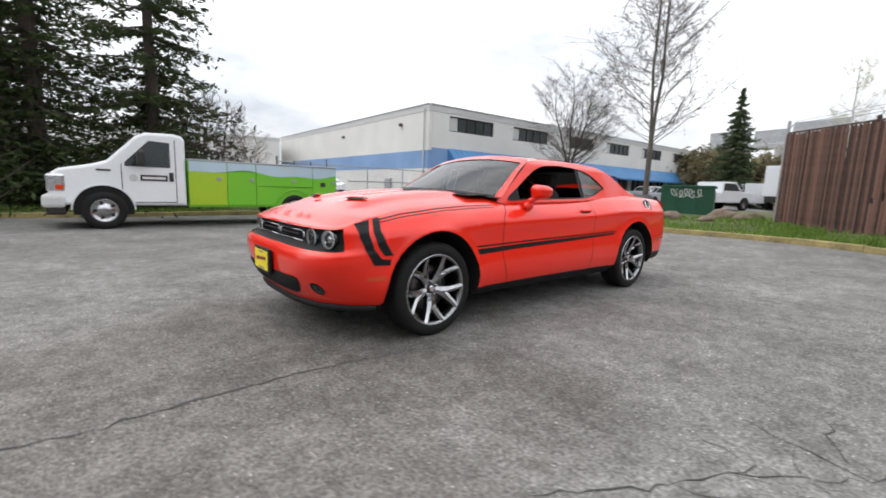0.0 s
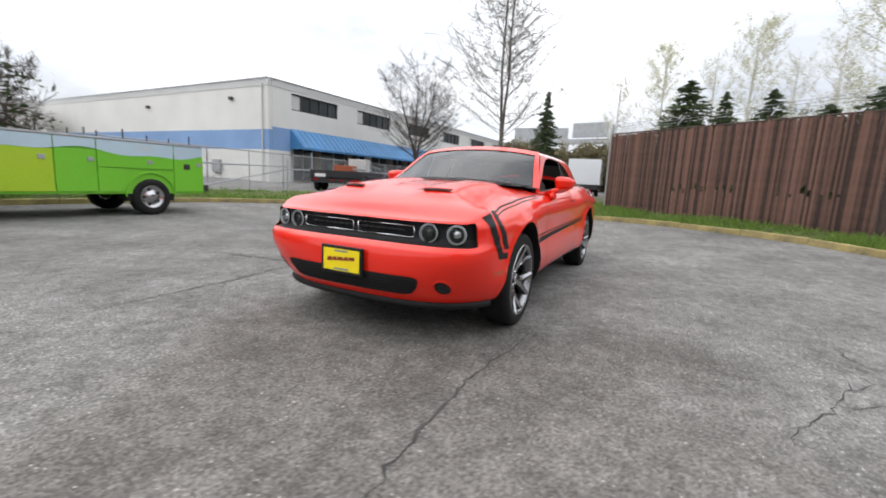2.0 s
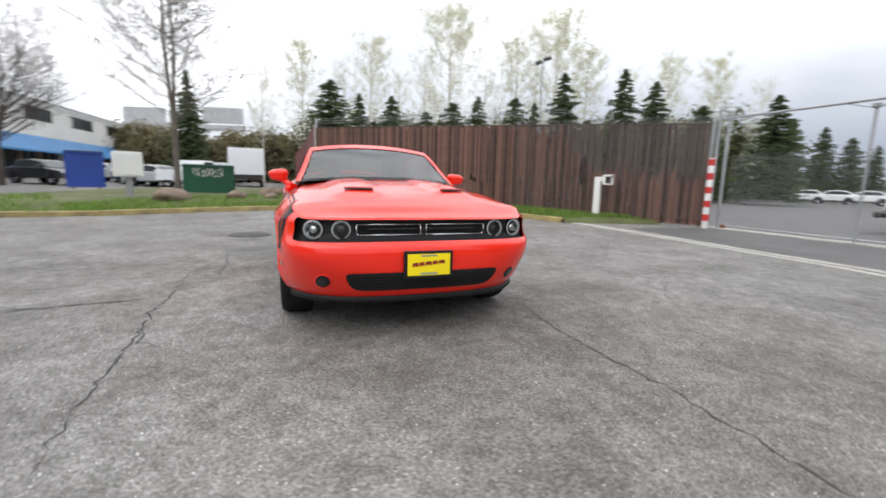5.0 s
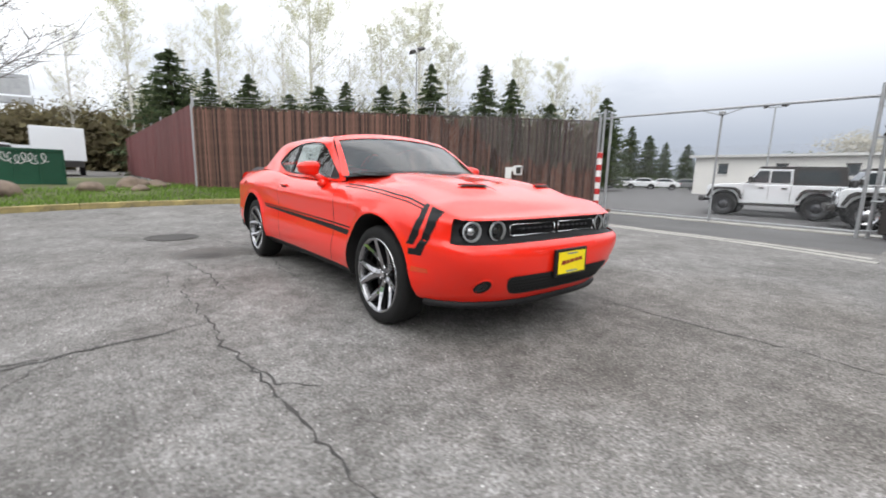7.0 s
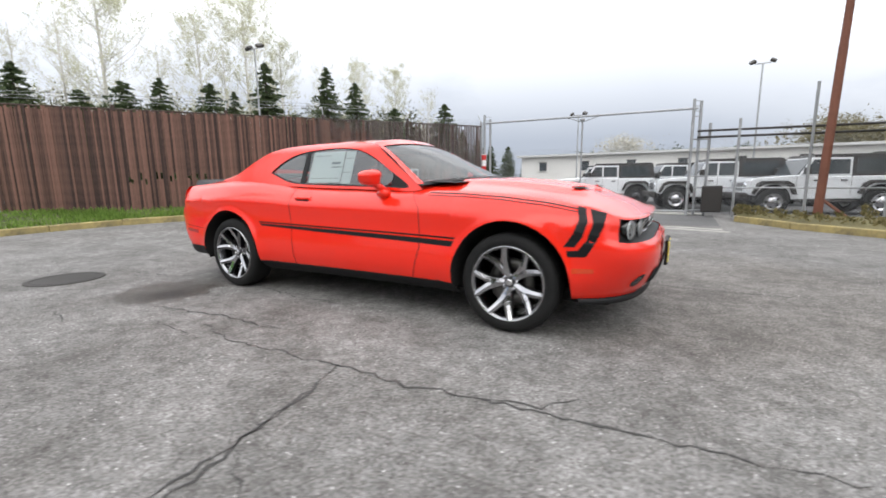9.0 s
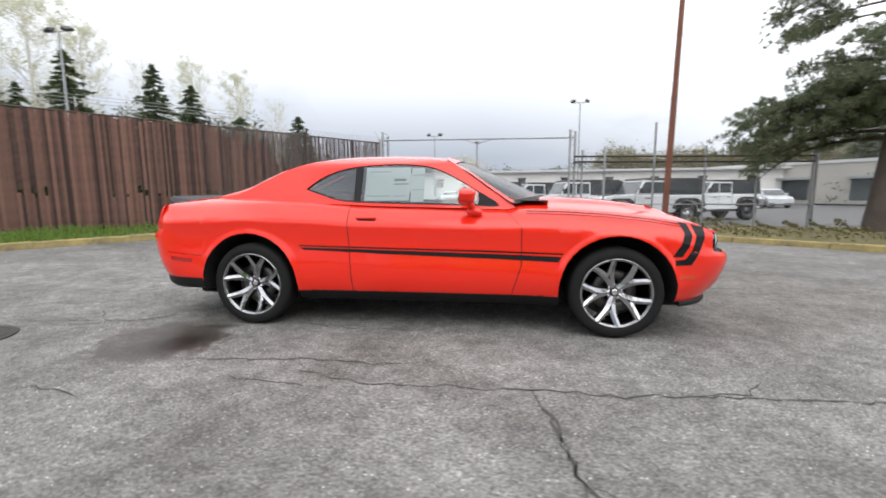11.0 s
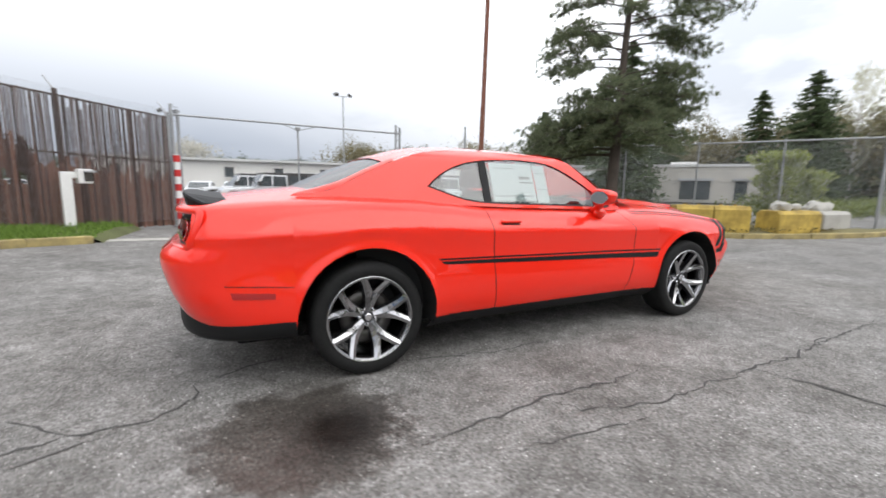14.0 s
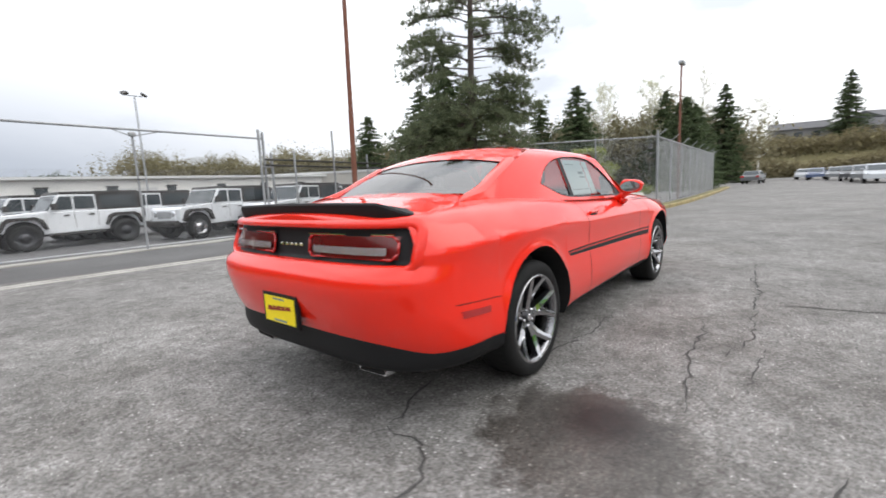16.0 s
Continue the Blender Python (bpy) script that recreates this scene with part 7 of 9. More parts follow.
chain_fence("chain_link_fence", [(9.35, 9.45), (13.95, 1.85)], 2.55, "galvanised chain-link fence behind the planting bed", [4])
chain_fence("chain_link_fence", [(13.95, 1.85), (33.0, 2.35)], 2.55, "galvanised chain-link fence along the road", [7], arms=True)
# low fence and pipe gate before the white building
chain_fence("yard_fence", [(-3.0, -15.6), (-14.5, -16.6), (-27.0, -17.5)], 1.75, "slim chain-link yard fence before the building", [5, 6], z0=0.25)

kerb_run("verge_kerb", KERB, "worn yellow-painted kerb along the verge", KERB_PAINT)
kerb_run("bed_kerb", BED_KERB, "faded yellow kerb round the planting bed", KERB_PAINT, seed=6, piece=1.5)


# ---- trees ----
def fir_mesh(h, r, seed, whorls=26, tufts=26, size=0.16, low=0.05, mat=FIR, droop=0.25, blunt=0.8):
    """Trunk and crown of a conifer: whorls of drooping boughs hung with needle tufts."""
    rng = np.random.default_rng(seed)
    wood, crown = Soup(seed), Soup(seed + 1)
    wood.tube([(0, 0, 0), (0.02 * h * rng.normal() * 0.2, 0, h * 0.5), (0, 0, h)], [0.022 * h, 0.013 * h, 0.002 * h], 7)
    for w in range(whorls):
        t = low + (1 - low) * (w + rng.uniform(-0.4, 0.4)) / whorls
        if t > 0.99:
            continue
        reach = r * (1 - t) ** blunt * rng.uniform(0.75, 1.1) + 0.02 * h * 0.3
        n = int(5 + 4 * (1 - t))
        a0 = rng.uniform(0, 6.28)
        for k in range(n):
            a = a0 + 6.28 * k / n + rng.normal(0, 0.2)
            L = reach * rng.uniform(0.6, 1.15)
            z = h * t + rng.normal(0, 0.01 * h)
            tip = (math.cos(a) * L, math.sin(a) * L, z - droop * L + 0.08 * L)
            wood.tube([(0, 0, z), tip], [0.006 * h * (1 - t) + 0.008, 0.004], 3)
            m = max(4, int(tufts * (0.35 + L / max(r, 0.1))))
            s = rng.random(m) ** 0.7
            side = rng.normal(0, 0.16, (m, 3)) * (L * 0.55 * (0.3 + s[:, None]))
            side[:, 2] = -np.abs(side[:, 2]) * 0.7
            pts = np.array([0, 0, z]) + np.outer(s, np.array(tip) - np.array([0, 0, z])) + side
            crown.leaves(pts, size, flat=0.35, long=2.2)
    return wood.mesh("trunk", BARK_DARK), crown.mesh("crown", mat)


def plant(name, meshes, m, label, category="tree", group=""):
    t = thing(name, label, category, m, group)
    for me in meshes:
        ob = new(me.name.split(".")[0], me)
        ob.parent = t
    return t


def poplar_mesh(h, r, seed, leafy=1.0, mat=SPRING_LEAF):
    """A tall pale-stemmed tree: many upswept branches, each feathered with twigs and a haze of young leaf."""
    rng = np.random.default_rng(seed)
    wood, leaf = Soup(seed), Soup(seed + 1)
    bend = rng.normal(0, 0.015 * h, 2)
    wood.tube([(0, 0, 0), (bend[0], bend[1], h * 0.5), (bend[0] * 0.6, bend[1], h)], [0.010 * h, 0.007 * h, 0.0015 * h], 6)
    for k in range(70):
        t = 0.20 + 0.78 * rng.random() ** 0.85
        a = rng.uniform(0, 6.28)
        L = r * (0.22 + 0.95 * math.sin(math.pi * min(1.0, (1 - t) * 1.05 + 0.04)) ** 0.7) * rng.uniform(0.55, 1.15)
        z = h * t * 0.97
        root = np.array([bend[0] * min(1, 2 * t), bend[1] * min(1, 2 * t), z])
        tip = root + np.array([math.cos(a) * L, math.sin(a) * L, min(L * rng.uniform(0.7, 1.4), h * 1.02 - z)])
        mid = root + (tip - root) * 0.5 + np.array([math.cos(a), math.sin(a), -0.6]) * 0.12 * L
        wood.tube([tuple(root), tuple(mid), tuple(tip)], [0.0030 * h * (1.1 - t) + 0.006, 0.0018 * h * (1.1 - t) + 0.006, 0.007], 3)
        for _ in range(7):
            f = 0.25 + 0.75 * rng.random()
            q = root + f * (tip - root)
            e = q + rng.normal(0, 0.16 * r, 3) * [1, 1, 0.5] + [0, 0, 0.22 * r]
            wood.tube([tuple(q), tuple(e)], [0.012, 0.006], 3)
            m = int(rng.poisson(26 * leafy))
            if m:
                s = rng.random(m)
                leaf.leaves(q + np.outer(s, e - q) + rng.normal(0, 0.05 * r, (m, 3)), 0.085)
    return wood.mesh("trunk", BARK_PALE), leaf.mesh("crown", mat)


def leafless_mesh(h, r, seed, leaders=3, fork=0.16, side=26, tip_round=0.7, mat=BARK, spread=0.32, girth=1.0):
    """A leafless tree with a short trunk, a few tall leaders and long upswept side branches that feather out into twigs."""
    rng = np.random.default_rng(seed)
    wood, twigs = Soup(seed), Soup(seed + 1)
    zf = h * fork
    wood.tube([(0, 0, -0.1), (0.02, 0.01, zf * 0.5), (0.0, 0.02, zf)], [0.017 * h * girth, 0.0145 * h * girth, 0.014 * h * girth], 9)
    for q in range(leaders):
        a0 = 6.28 * q / leaders + rng.normal(0, 0.25)
        reach = (0.05 if q == 0 else spread) * r
        top = h * (1.0 if q == 0 else rng.uniform(0.82, 0.95))
        off = np.array([math.cos(a0), math.sin(a0), 0.0])
        pts = [np.array([0, 0.02, zf * 0.9])]
        for i in range(1, 8):
            f = i / 7
            pts.append(off * reach * min(1.0, 1.6 * f) * (1 + 0.3 * f) + np.array([rng.normal(0, 0.05), rng.normal(0, 0.05), zf + (top - zf) * f]))
        rad = [0.0085 * h * girth * (1 - 0.9 * i / 7) + 0.006 for i in range(8)]
        wood.tube([tuple(p) for p in pts], rad, 7)
        for k in range(side):
            f = 0.02 + 0.95 * (k + rng.random()) / side
            i = min(6, int(f * 7))
            root = pts[i] + (pts[i + 1] - pts[i]) * (f * 7 - i)
            a = (a0 + rng.normal(0, 1.1)) if q and girth == 1.0 else rng.uniform(0, 6.28)
            L = r * (1.0 - f) ** tip_round * rng.uniform(0.6, 1.05) + 0.04 * r
            d = np.array([math.cos(a), math.sin(a), rng.uniform(0.35, 0.9)])
            line = [root]
            for g in range(1, 5):
                line.append(line[-1] + d / np.linalg.norm(d) * L / 3.4)
                d = d + np.array([rng.normal(0, 0.12), rng.normal(0, 0.12), 0.16])
            r0 = 0.0026 * h * girth**2 * (1 - f) + 0.008
            wood.tube([tuple(p) for p in line], [r0, r0 * 0.75, r0 * 0.55, r0 * 0.4, 0.006], 4)
            for _ in range(12):
                u = 0.8 + 3.15 * rng.random()
                g = int(u)
                b = line[g] + (line[min(g + 1, 4)] - line[g]) * (u - g)
                w = np.array([math.cos(a) * 0.6 + rng.normal(0, 0.75), math.sin(a) * 0.6 + rng.normal(0, 0.75), rng.uniform(0.1, 1.0)])
                w = w / np.linalg.norm(w) * L * rng.uniform(0.16, 0.42)
                e = b + w
                twigs.tube([tuple(b), tuple(b + w * 0.5 + [0, 0, -0.02]), tuple(e)], [0.0075, 0.006, 0.0045], 3)
                for _ in range(2):
                    c = b + w * rng.uniform(0.3, 0.95)
                    x = c + rng.normal(0, 0.35, 3) * np.linalg.norm(w) + [0, 0, 0.12]
                    twigs.tube([tuple(c), tuple(x)], [0.0055, 0.004], 3)
    return wood.mesh("trunk", mat, True), twigs.mesh("branchwork", mat)


def pine_mesh():
    """The tall pine in the bed: a leaning trunk, a low drooping skirt, then open tiers; every limb feathers into twigs that end in bursts of needles."""
    rng = np.random.default_rng(21)
    wood, crown = Soup(21), Soup(22)
    spine = [Vector(p) for p in ((0, 0, 0), (0.24, 0.18, 1.2), (0.52, 0.40, 2.4), (0.72, 0.55, 3.6), (0.74, 0.52, 5.0), (0.86, 0.56, 6.4), (0.84, 0.5, 8.0), (0.9, 0.5, 11.5))]
    wood.tube([tuple(p) for p in spine], [0.22, 0.18, 0.165, 0.14, 0.115, 0.10, 0.08, 0.03], 10)
    bursts = []

    def at(z):
        for a, b in zip(spine, spine[1:]):
            if a.z <= z <= b.z:
                return a.lerp(b, (z - a.z) / (b.z - a.z))
        return spine[-1]

    def limb(z, azimuth, L, rise, start=0.25, droop=0.12, thick=1.0):
        p = at(z)
        a = math.radians(azimuth)
        out, side = Vector((math.cos(a), math.sin(a), 0)), Vector((-math.sin(a), math.cos(a), 0))
        sway = rng.normal(0, 0.10 * L)
        line = [p + out * L * f + side * sway * f * f + Vector((0, 0, L * (rise * f - droop * f * f * f + 0.05 * math.sin(3.1 * f)))) for f in (0, 0.2, 0.4, 0.6, 0.8, 1.0)]
        r0 = (0.012 + 0.011 * L) * thick
        wood.tube([tuple(q) for q in line], [r0, r0 * 0.8, r0 * 0.62, r0 * 0.46, r0 * 0.3, 0.008], 5)
        n = int(7 + 7.5 * L)
        for k in range(n):
            f = start + (1.0 - start) * (k + rng.random()) / n
            i = min(4, int(f * 5))
            q = line[i].lerp(line[i + 1], f * 5 - i)
            way = (out * rng.uniform(0.2, 0.9) + side * (1 if k % 2 else -1) * rng.uniform(0.3, 1.0) + Vector((0, 0, rng.uniform(-0.28, 0.34)))).normalized()
            tw = L * rng.uniform(0.14, 0.30) * (1.15 - 0.55 * f) + 0.12
            e = q + way * tw
            wood.tube([tuple(q), tuple(e)], [0.012, 0.005], 3)
            for _ in range(int(3 + 9 * tw)):
                g = rng.uniform(0.30, 1.06)
                c = q + (e - q) * g + Vector(tuple(rng.normal(0, 0.085, 3) * [1, 1, 0.8]))
                bursts.append((*c, way.x * 0.6, way.y * 0.6, way.z * 0.6 + 0.35))
    # skirt: the long low boughs that hang over the bed, then a dense ring
    for k in range(9):
        limb(2.15 + 0.16 * k, 128 + 6.5 * ((k * 4) % 9), 2.3 + 0.75 * rng.random(), -0.02 - 0.10 * rng.random(), 0.12, 0.22, 1.3)
    for k in range(22):
        limb(2.45 + 1.75 * (k + rng.random()) / 22, 137.5 * k, rng.uniform(1.5, 2.3) * (0.55 if -25 < (137.5 * k + 180) % 360 - 180 < 75 else 1.0), rng.uniform(-0.14, 0.10), 0.15, 0.14)
    for k in range(8):
        limb(3.3 + 0.2 * k, -80 + 8 * ((k * 3) % 8), rng.uniform(1.7, 2.4), rng.uniform(-0.06, 0.16), 0.30)
    # open tiers with sky between them
    for z, azimuth, L, rise in ((4.9, 165, 2.1, -0.10), (5.2, 140, 2.3, -0.04), (5.5, 158, 2.4, 0.02), (5.9, 172, 2.1, 0.06), (6.3, 134, 2.2, 0.02), (6.8, 150, 2.1, 0.10), (7.3, 168, 1.8, 0.1), (5.6, -34, 2.4, 0.02), (5.9, -18, 2.1, 0.08), (6.3, -48, 2.3, 0.04), (6.9, -26, 3.1, 0.10), (7.2, -10, 2.3, 0.12), (7.8, -44, 2.4, 0.1)):
        limb(z, azimuth, L, rise, 0.42, 0.16)
    for k in range(11):
        limb(5.0 + 0.34 * k, 40 + 137.5 * k, rng.uniform(0.9, 1.7), rng.uniform(-0.05, 0.25), 0.45)
    for k in range(13):
        limb(8.2 + 0.25 * k, 137.5 * k + 20, rng.uniform(1.4, 2.2) * (1.25 - 0.055 * k), rng.uniform(0.05, 0.35), 0.35)
    # bare snags on the trunk
    for k in range(12):
        z, b = 3.9 + 0.33 * k, rng.uniform(0, 6.28)
        q = at(z)
        wood.tube([tuple(q), tuple(q + Vector((math.cos(b), math.sin(b), 0.12)) * rng.uniform(0.4, 1.2))], [0.020, 0.005], 4)
    # needle bursts
    B = np.array(bursts)
    each = 24
    c = np.repeat(B[:, :3], each, 0)
    d = np.repeat(B[:, 3:], each, 0) + rng.normal(0, 0.62, (len(c), 3))
    d /= np.linalg.norm(d, axis=1, keepdims=True)
    w = np.cross(d, rng.normal(size=d.shape))
    w /= np.linalg.norm(w, axis=1, keepdims=True)
    ln = rng.uniform(0.08, 0.15, (len(c), 1))
    crown.v = [tuple(v) for v in np.stack([c, c + d * ln * 0.5 + w * 0.0062, c + d * ln, c + d * ln * 0.5 - w * 0.0062], 1).reshape(-1, 3)]
    crown.f = [[4 * i, 4 * i + 1, 4 * i + 2, 4 * i + 3] for i in range(len(c))]
    return wood.mesh("trunk", BARK_DARK, True), crown.mesh("crown", PINE_NEEDLE)


plant("pine_tree", pine_mesh(), pose(8.75, 6.55, 0.12), "tall spreading pine with layered dark green boughs")
# dark firs behind the service truck
firs = [fir_mesh(11.0, 3.3, 31, whorls=26, tufts=105, size=0.082, droop=0.30), fir_mesh(9.0, 3.0, 47, whorls=23, tufts=105, size=0.082, droop=0.30)]
for i, (x, y, k, s) in enumerate(((6.6, -14.5, 0, 1.1), (4.4, -14.4, 0, 1.12), (1.5, -14.3, 1, 1.3), (8.6, -13.2, 1, 1.15), (10.8, -12.0, 0, 1.0), (5.4, -17.5, 0, 1.2), (1.5, -14.8, 1, 0.55), (0.2, -17.5, 1, 0.5))):
    plant("fir_tree", firs[k], pose(x, y, 0.1, 0, 0, 70 * i) @ Matrix.Scale(s, 4), "dense dark green fir behind the service truck" if s > 0.8 else "small dark fir beside the yard fence", group="firs by the truck")
# hedge under them
s = Soup(51)
rng = np.random.default_rng(50)
s.leaves(np.column_stack([rng.uniform(1.2, 12.0, 30000), rng.normal(-14.2, 0.8, 30000), np.abs(rng.normal(0, 1.1, 30000))]), 0.085)
tagged(new("undergrowth", s.mesh("undergrowth", FIR)), "dark evergreen undergrowth beneath the firs", "shrubs", kind="stuff")
# bare trees by the bin and before the building
plant("bare_tree", leafless_mesh(13.5, 3.2, 8, 2, 0.22, 70, 0.62, BARK_TREE, 0.13, 0.55), pose(-14.6, -5.1, 0.10), "tall leafless tree with upright leaders", group="bare trees")
plant("bare_tree", leafless_mesh(9.2, 3.6, 14, 4, 0.24, 34, 0.40, BARK_DARK, 0.30), pose(-23.6, -15.0, 0.3), "leafless tree with a broad twiggy crown", group="bare trees")
plant("bare_tree", leafless_mesh(5.5, 1.9, 25, 3, 0.2, 14, 0.6), pose(-6.5, -33.0, 0.4), "small leafless tree beside the building", group="bare trees")
plant("bare_shrub", leafless_mesh(3.8, 1.6, 33, 4, 0.08, 14, 0.5, BARK_DARK), pose(0.1, -13.4, 0.2), "leafless shrub beside the firs", "shrub")
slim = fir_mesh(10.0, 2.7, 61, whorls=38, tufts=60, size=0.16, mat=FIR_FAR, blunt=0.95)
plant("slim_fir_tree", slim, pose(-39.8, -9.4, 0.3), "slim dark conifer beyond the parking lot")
# poplars in young leaf behind the slat fence
pops = [poplar_mesh(18, 3.9, 71, 1.2), poplar_mesh(16.5, 2.5, 83, 0.5), poplar_mesh(17, 2.2, 95, 0.18)]
POPLARS = [(-50.0, 0.8, 1.0, 1), (-49.6, 5.5, 0.9, 2), (-49.5, 9.0, 1.08, 1), (-48.6, 12.0, 0.85, 2), (-47.2, 18.3, 1.18, 0), (-45.0, 22.0, 0.9, 2), (-43.8, 25.5, 1.10, 1), (-41.6, 29.6, 1.12, 0), (-39.3, 33.0, 1.0, 1), (-36.0, 36.0, 0.86, 2), (-33.0, 38.5, 0.9, 1), (-29.5, 41.2, 0.86, 1), (-26.0, 43.5, 0.7, 2), (-52.0, -4.0, 0.85, 2), (-47.5, 15.0, 0.95, 2), (-42.5, 27.7, 0.92, 2)]
for i, (x, y, k, v) in enumerate(POPLARS):
    plant("poplar_tree", pops[v], pose(x, y, 0.3, 0, 0, 47 * i) @ Matrix.Scale(k, 4), "tall slender poplar in pale young leaf", group="poplars behind the fence")
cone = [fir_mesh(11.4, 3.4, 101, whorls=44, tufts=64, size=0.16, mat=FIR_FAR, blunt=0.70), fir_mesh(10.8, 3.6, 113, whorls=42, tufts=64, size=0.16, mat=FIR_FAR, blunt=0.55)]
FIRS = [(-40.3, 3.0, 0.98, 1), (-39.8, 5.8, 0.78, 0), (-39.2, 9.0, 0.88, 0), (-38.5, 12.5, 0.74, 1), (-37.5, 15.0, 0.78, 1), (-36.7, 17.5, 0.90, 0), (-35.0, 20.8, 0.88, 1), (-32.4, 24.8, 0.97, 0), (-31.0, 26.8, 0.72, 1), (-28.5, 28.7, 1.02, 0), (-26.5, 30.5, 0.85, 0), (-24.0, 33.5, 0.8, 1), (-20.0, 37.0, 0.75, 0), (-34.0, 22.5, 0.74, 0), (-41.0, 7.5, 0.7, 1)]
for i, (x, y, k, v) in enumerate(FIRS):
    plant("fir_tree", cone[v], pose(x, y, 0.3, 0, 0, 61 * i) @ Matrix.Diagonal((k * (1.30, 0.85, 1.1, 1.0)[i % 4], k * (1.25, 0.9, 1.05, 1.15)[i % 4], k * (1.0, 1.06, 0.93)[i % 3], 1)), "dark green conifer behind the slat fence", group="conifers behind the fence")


def belt(name, pts, base, high, n, size, mat, label, seed, depth=6.0, ragged=0.5):
    """A far belt of woods along a line: a cloud of leaf clumps with a ragged top."""
    rng = np.random.default_rng(seed)
    s = Soup(seed)
    seglen = [math.hypot(b[0] - a[0], b[1] - a[1]) for a, b in zip(pts, pts[1:])]
    P = []
    for (a, b), L in zip(zip(pts, pts[1:]), seglen):
        m = int(n * L / sum(seglen))
        t = rng.random(m)
        x = a[0] + (b[0] - a[0]) * t + rng.normal(0, depth / 3, m)
        y = a[1] + (b[1] - a[1]) * t + rng.normal(0, depth / 3, m)
        for xx, yy in zip(x, y):
            top = high * (1 - ragged + ragged * (0.5 + 0.5 * noise.noise((xx * 0.11, yy * 0.11, seed)) + 0.45 * noise.noise((xx * 0.45, yy * 0.45, seed + 2.0))))
            P.append((xx, yy, base + top * rng.random() ** 0.6, top))
    P = np.array(P)
    heart = P[::3].copy()
    heart[:, 2] = base + (heart[:, 2] - base) * 0.86
    s.leaves(heart[:, :3], size * 2.0, long=1.2)
    s.leaves(P[:, :3], size * 0.72)
    return tagged(new(name, s.mesh(name, mat)), label, "trees", kind="stuff")


belt("hedge_belt", [(-58, -22), (-57, -8), (-56, -1), (-52, 6)], 0, 8.5, 34000, 0.34, BROWN_TWIG, "brown-green spring thicket beyond the lawn", 131)
belt("woods_belt", [(-62, 2), (-54, 24), (-42, 40), (-30, 50)], 0, 12.5, 64000, 0.28, WOODS_GREEN, "dark green woods behind the fence", 132)
belt("spring_thicket", [(-60, 6), (-51, 26), (-39, 42), (-30, 50)], 0, 14.0, 22000, 0.20, SHRUB_LEAF, "yellow-green spring trees behind the fence", 140, 5, 0.95)
for i, (x, y, k) in enumerate(((-30.5, 62.0, 0.80), (-28.6, 64.0, 0.72), (-27.2, 66.5, 0.60), (-33.5, 60.5, 0.95), (-36.0, 58.0, 0.85), (-25.4, 70.0, 0.62), (-22.8, 72.0, 0.42))):
    plant("fir_tree", cone[i % 2], pose(x, y, 0, 0, 0, 57 * i) @ Matrix.Scale(k, 4), "dark conifer beyond the lot's far side", group="conifers beyond the lot")
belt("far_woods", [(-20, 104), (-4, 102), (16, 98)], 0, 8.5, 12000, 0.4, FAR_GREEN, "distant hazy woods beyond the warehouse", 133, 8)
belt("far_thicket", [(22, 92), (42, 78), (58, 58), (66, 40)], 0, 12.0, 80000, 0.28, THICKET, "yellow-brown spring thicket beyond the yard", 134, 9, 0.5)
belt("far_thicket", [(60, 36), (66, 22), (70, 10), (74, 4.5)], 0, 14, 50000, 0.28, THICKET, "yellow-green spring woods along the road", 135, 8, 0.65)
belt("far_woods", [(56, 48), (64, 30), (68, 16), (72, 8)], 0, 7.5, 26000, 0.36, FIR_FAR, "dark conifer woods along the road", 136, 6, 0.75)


def hill():
    """A low wooded rise where the road ends, with houses along its crest."""
    xs, ys = [100 + 5 * i for i in range(25)], [-90 + 6 * j for j in range(25)]
    V = [(x, y, -0.3 + 8.5 * smoothstep(104, 140, x + 0.15 * abs(y + 10)) * (0.85 + 0.25 * noise.noise((x * 0.03, y * 0.03, 5)))) for x in xs for y in ys]
    F = [[i * 25 + j, (i + 1) * 25 + j, (i + 1) * 25 + j + 1, i * 25 + j + 1] for i in range(24) for j in range(24)]
    tagged(new("hill", mesh_object("hill", V, F, DIRT, True)), "low brown-green rise at the road's end", "hill", kind="structure")
    grey = material("far_house_wall", (0.20, 0.20, 0.20), 0.85, vary=0.2)
    roof = material("far_house_roof", (0.10, 0.10, 0.105), 0.85, vary=0.2)
    for x, y, w, d, h in ((148, -3, 12, 9, 4.5), (150, -22, 16, 10, 5.5), (146, -34, 10, 9, 5.0), (142, -14, 9, 8, 3.2)):
        b = thing("house", "small grey gabled house on the rise", "house", pose(x, y, 7.6, 0, 0, 90 + 7 * (w - 11)), "houses on the rise")
        part("wall", boxed(-w / 2, w / 2, -d / 2, d / 2, -1.5, h), grey, b)
        part("roof", prism(bmesh.new(), [(-d / 2 - 0.5, h - 0.1), (d / 2 + 0.5, h - 0.1), (0, h + 2.0)], "x", -w / 2 - 0.4, w / 2 + 0.4), roof, b)
        for k in range(3):
            part("window", boxed(-w / 2 + w * (k + 0.6) / 3.4, -w / 2 + w * (k + 1.1) / 3.4, d / 2, d / 2 + 0.05, h - 2.2, h - 0.9), DARK_GLASS, b)


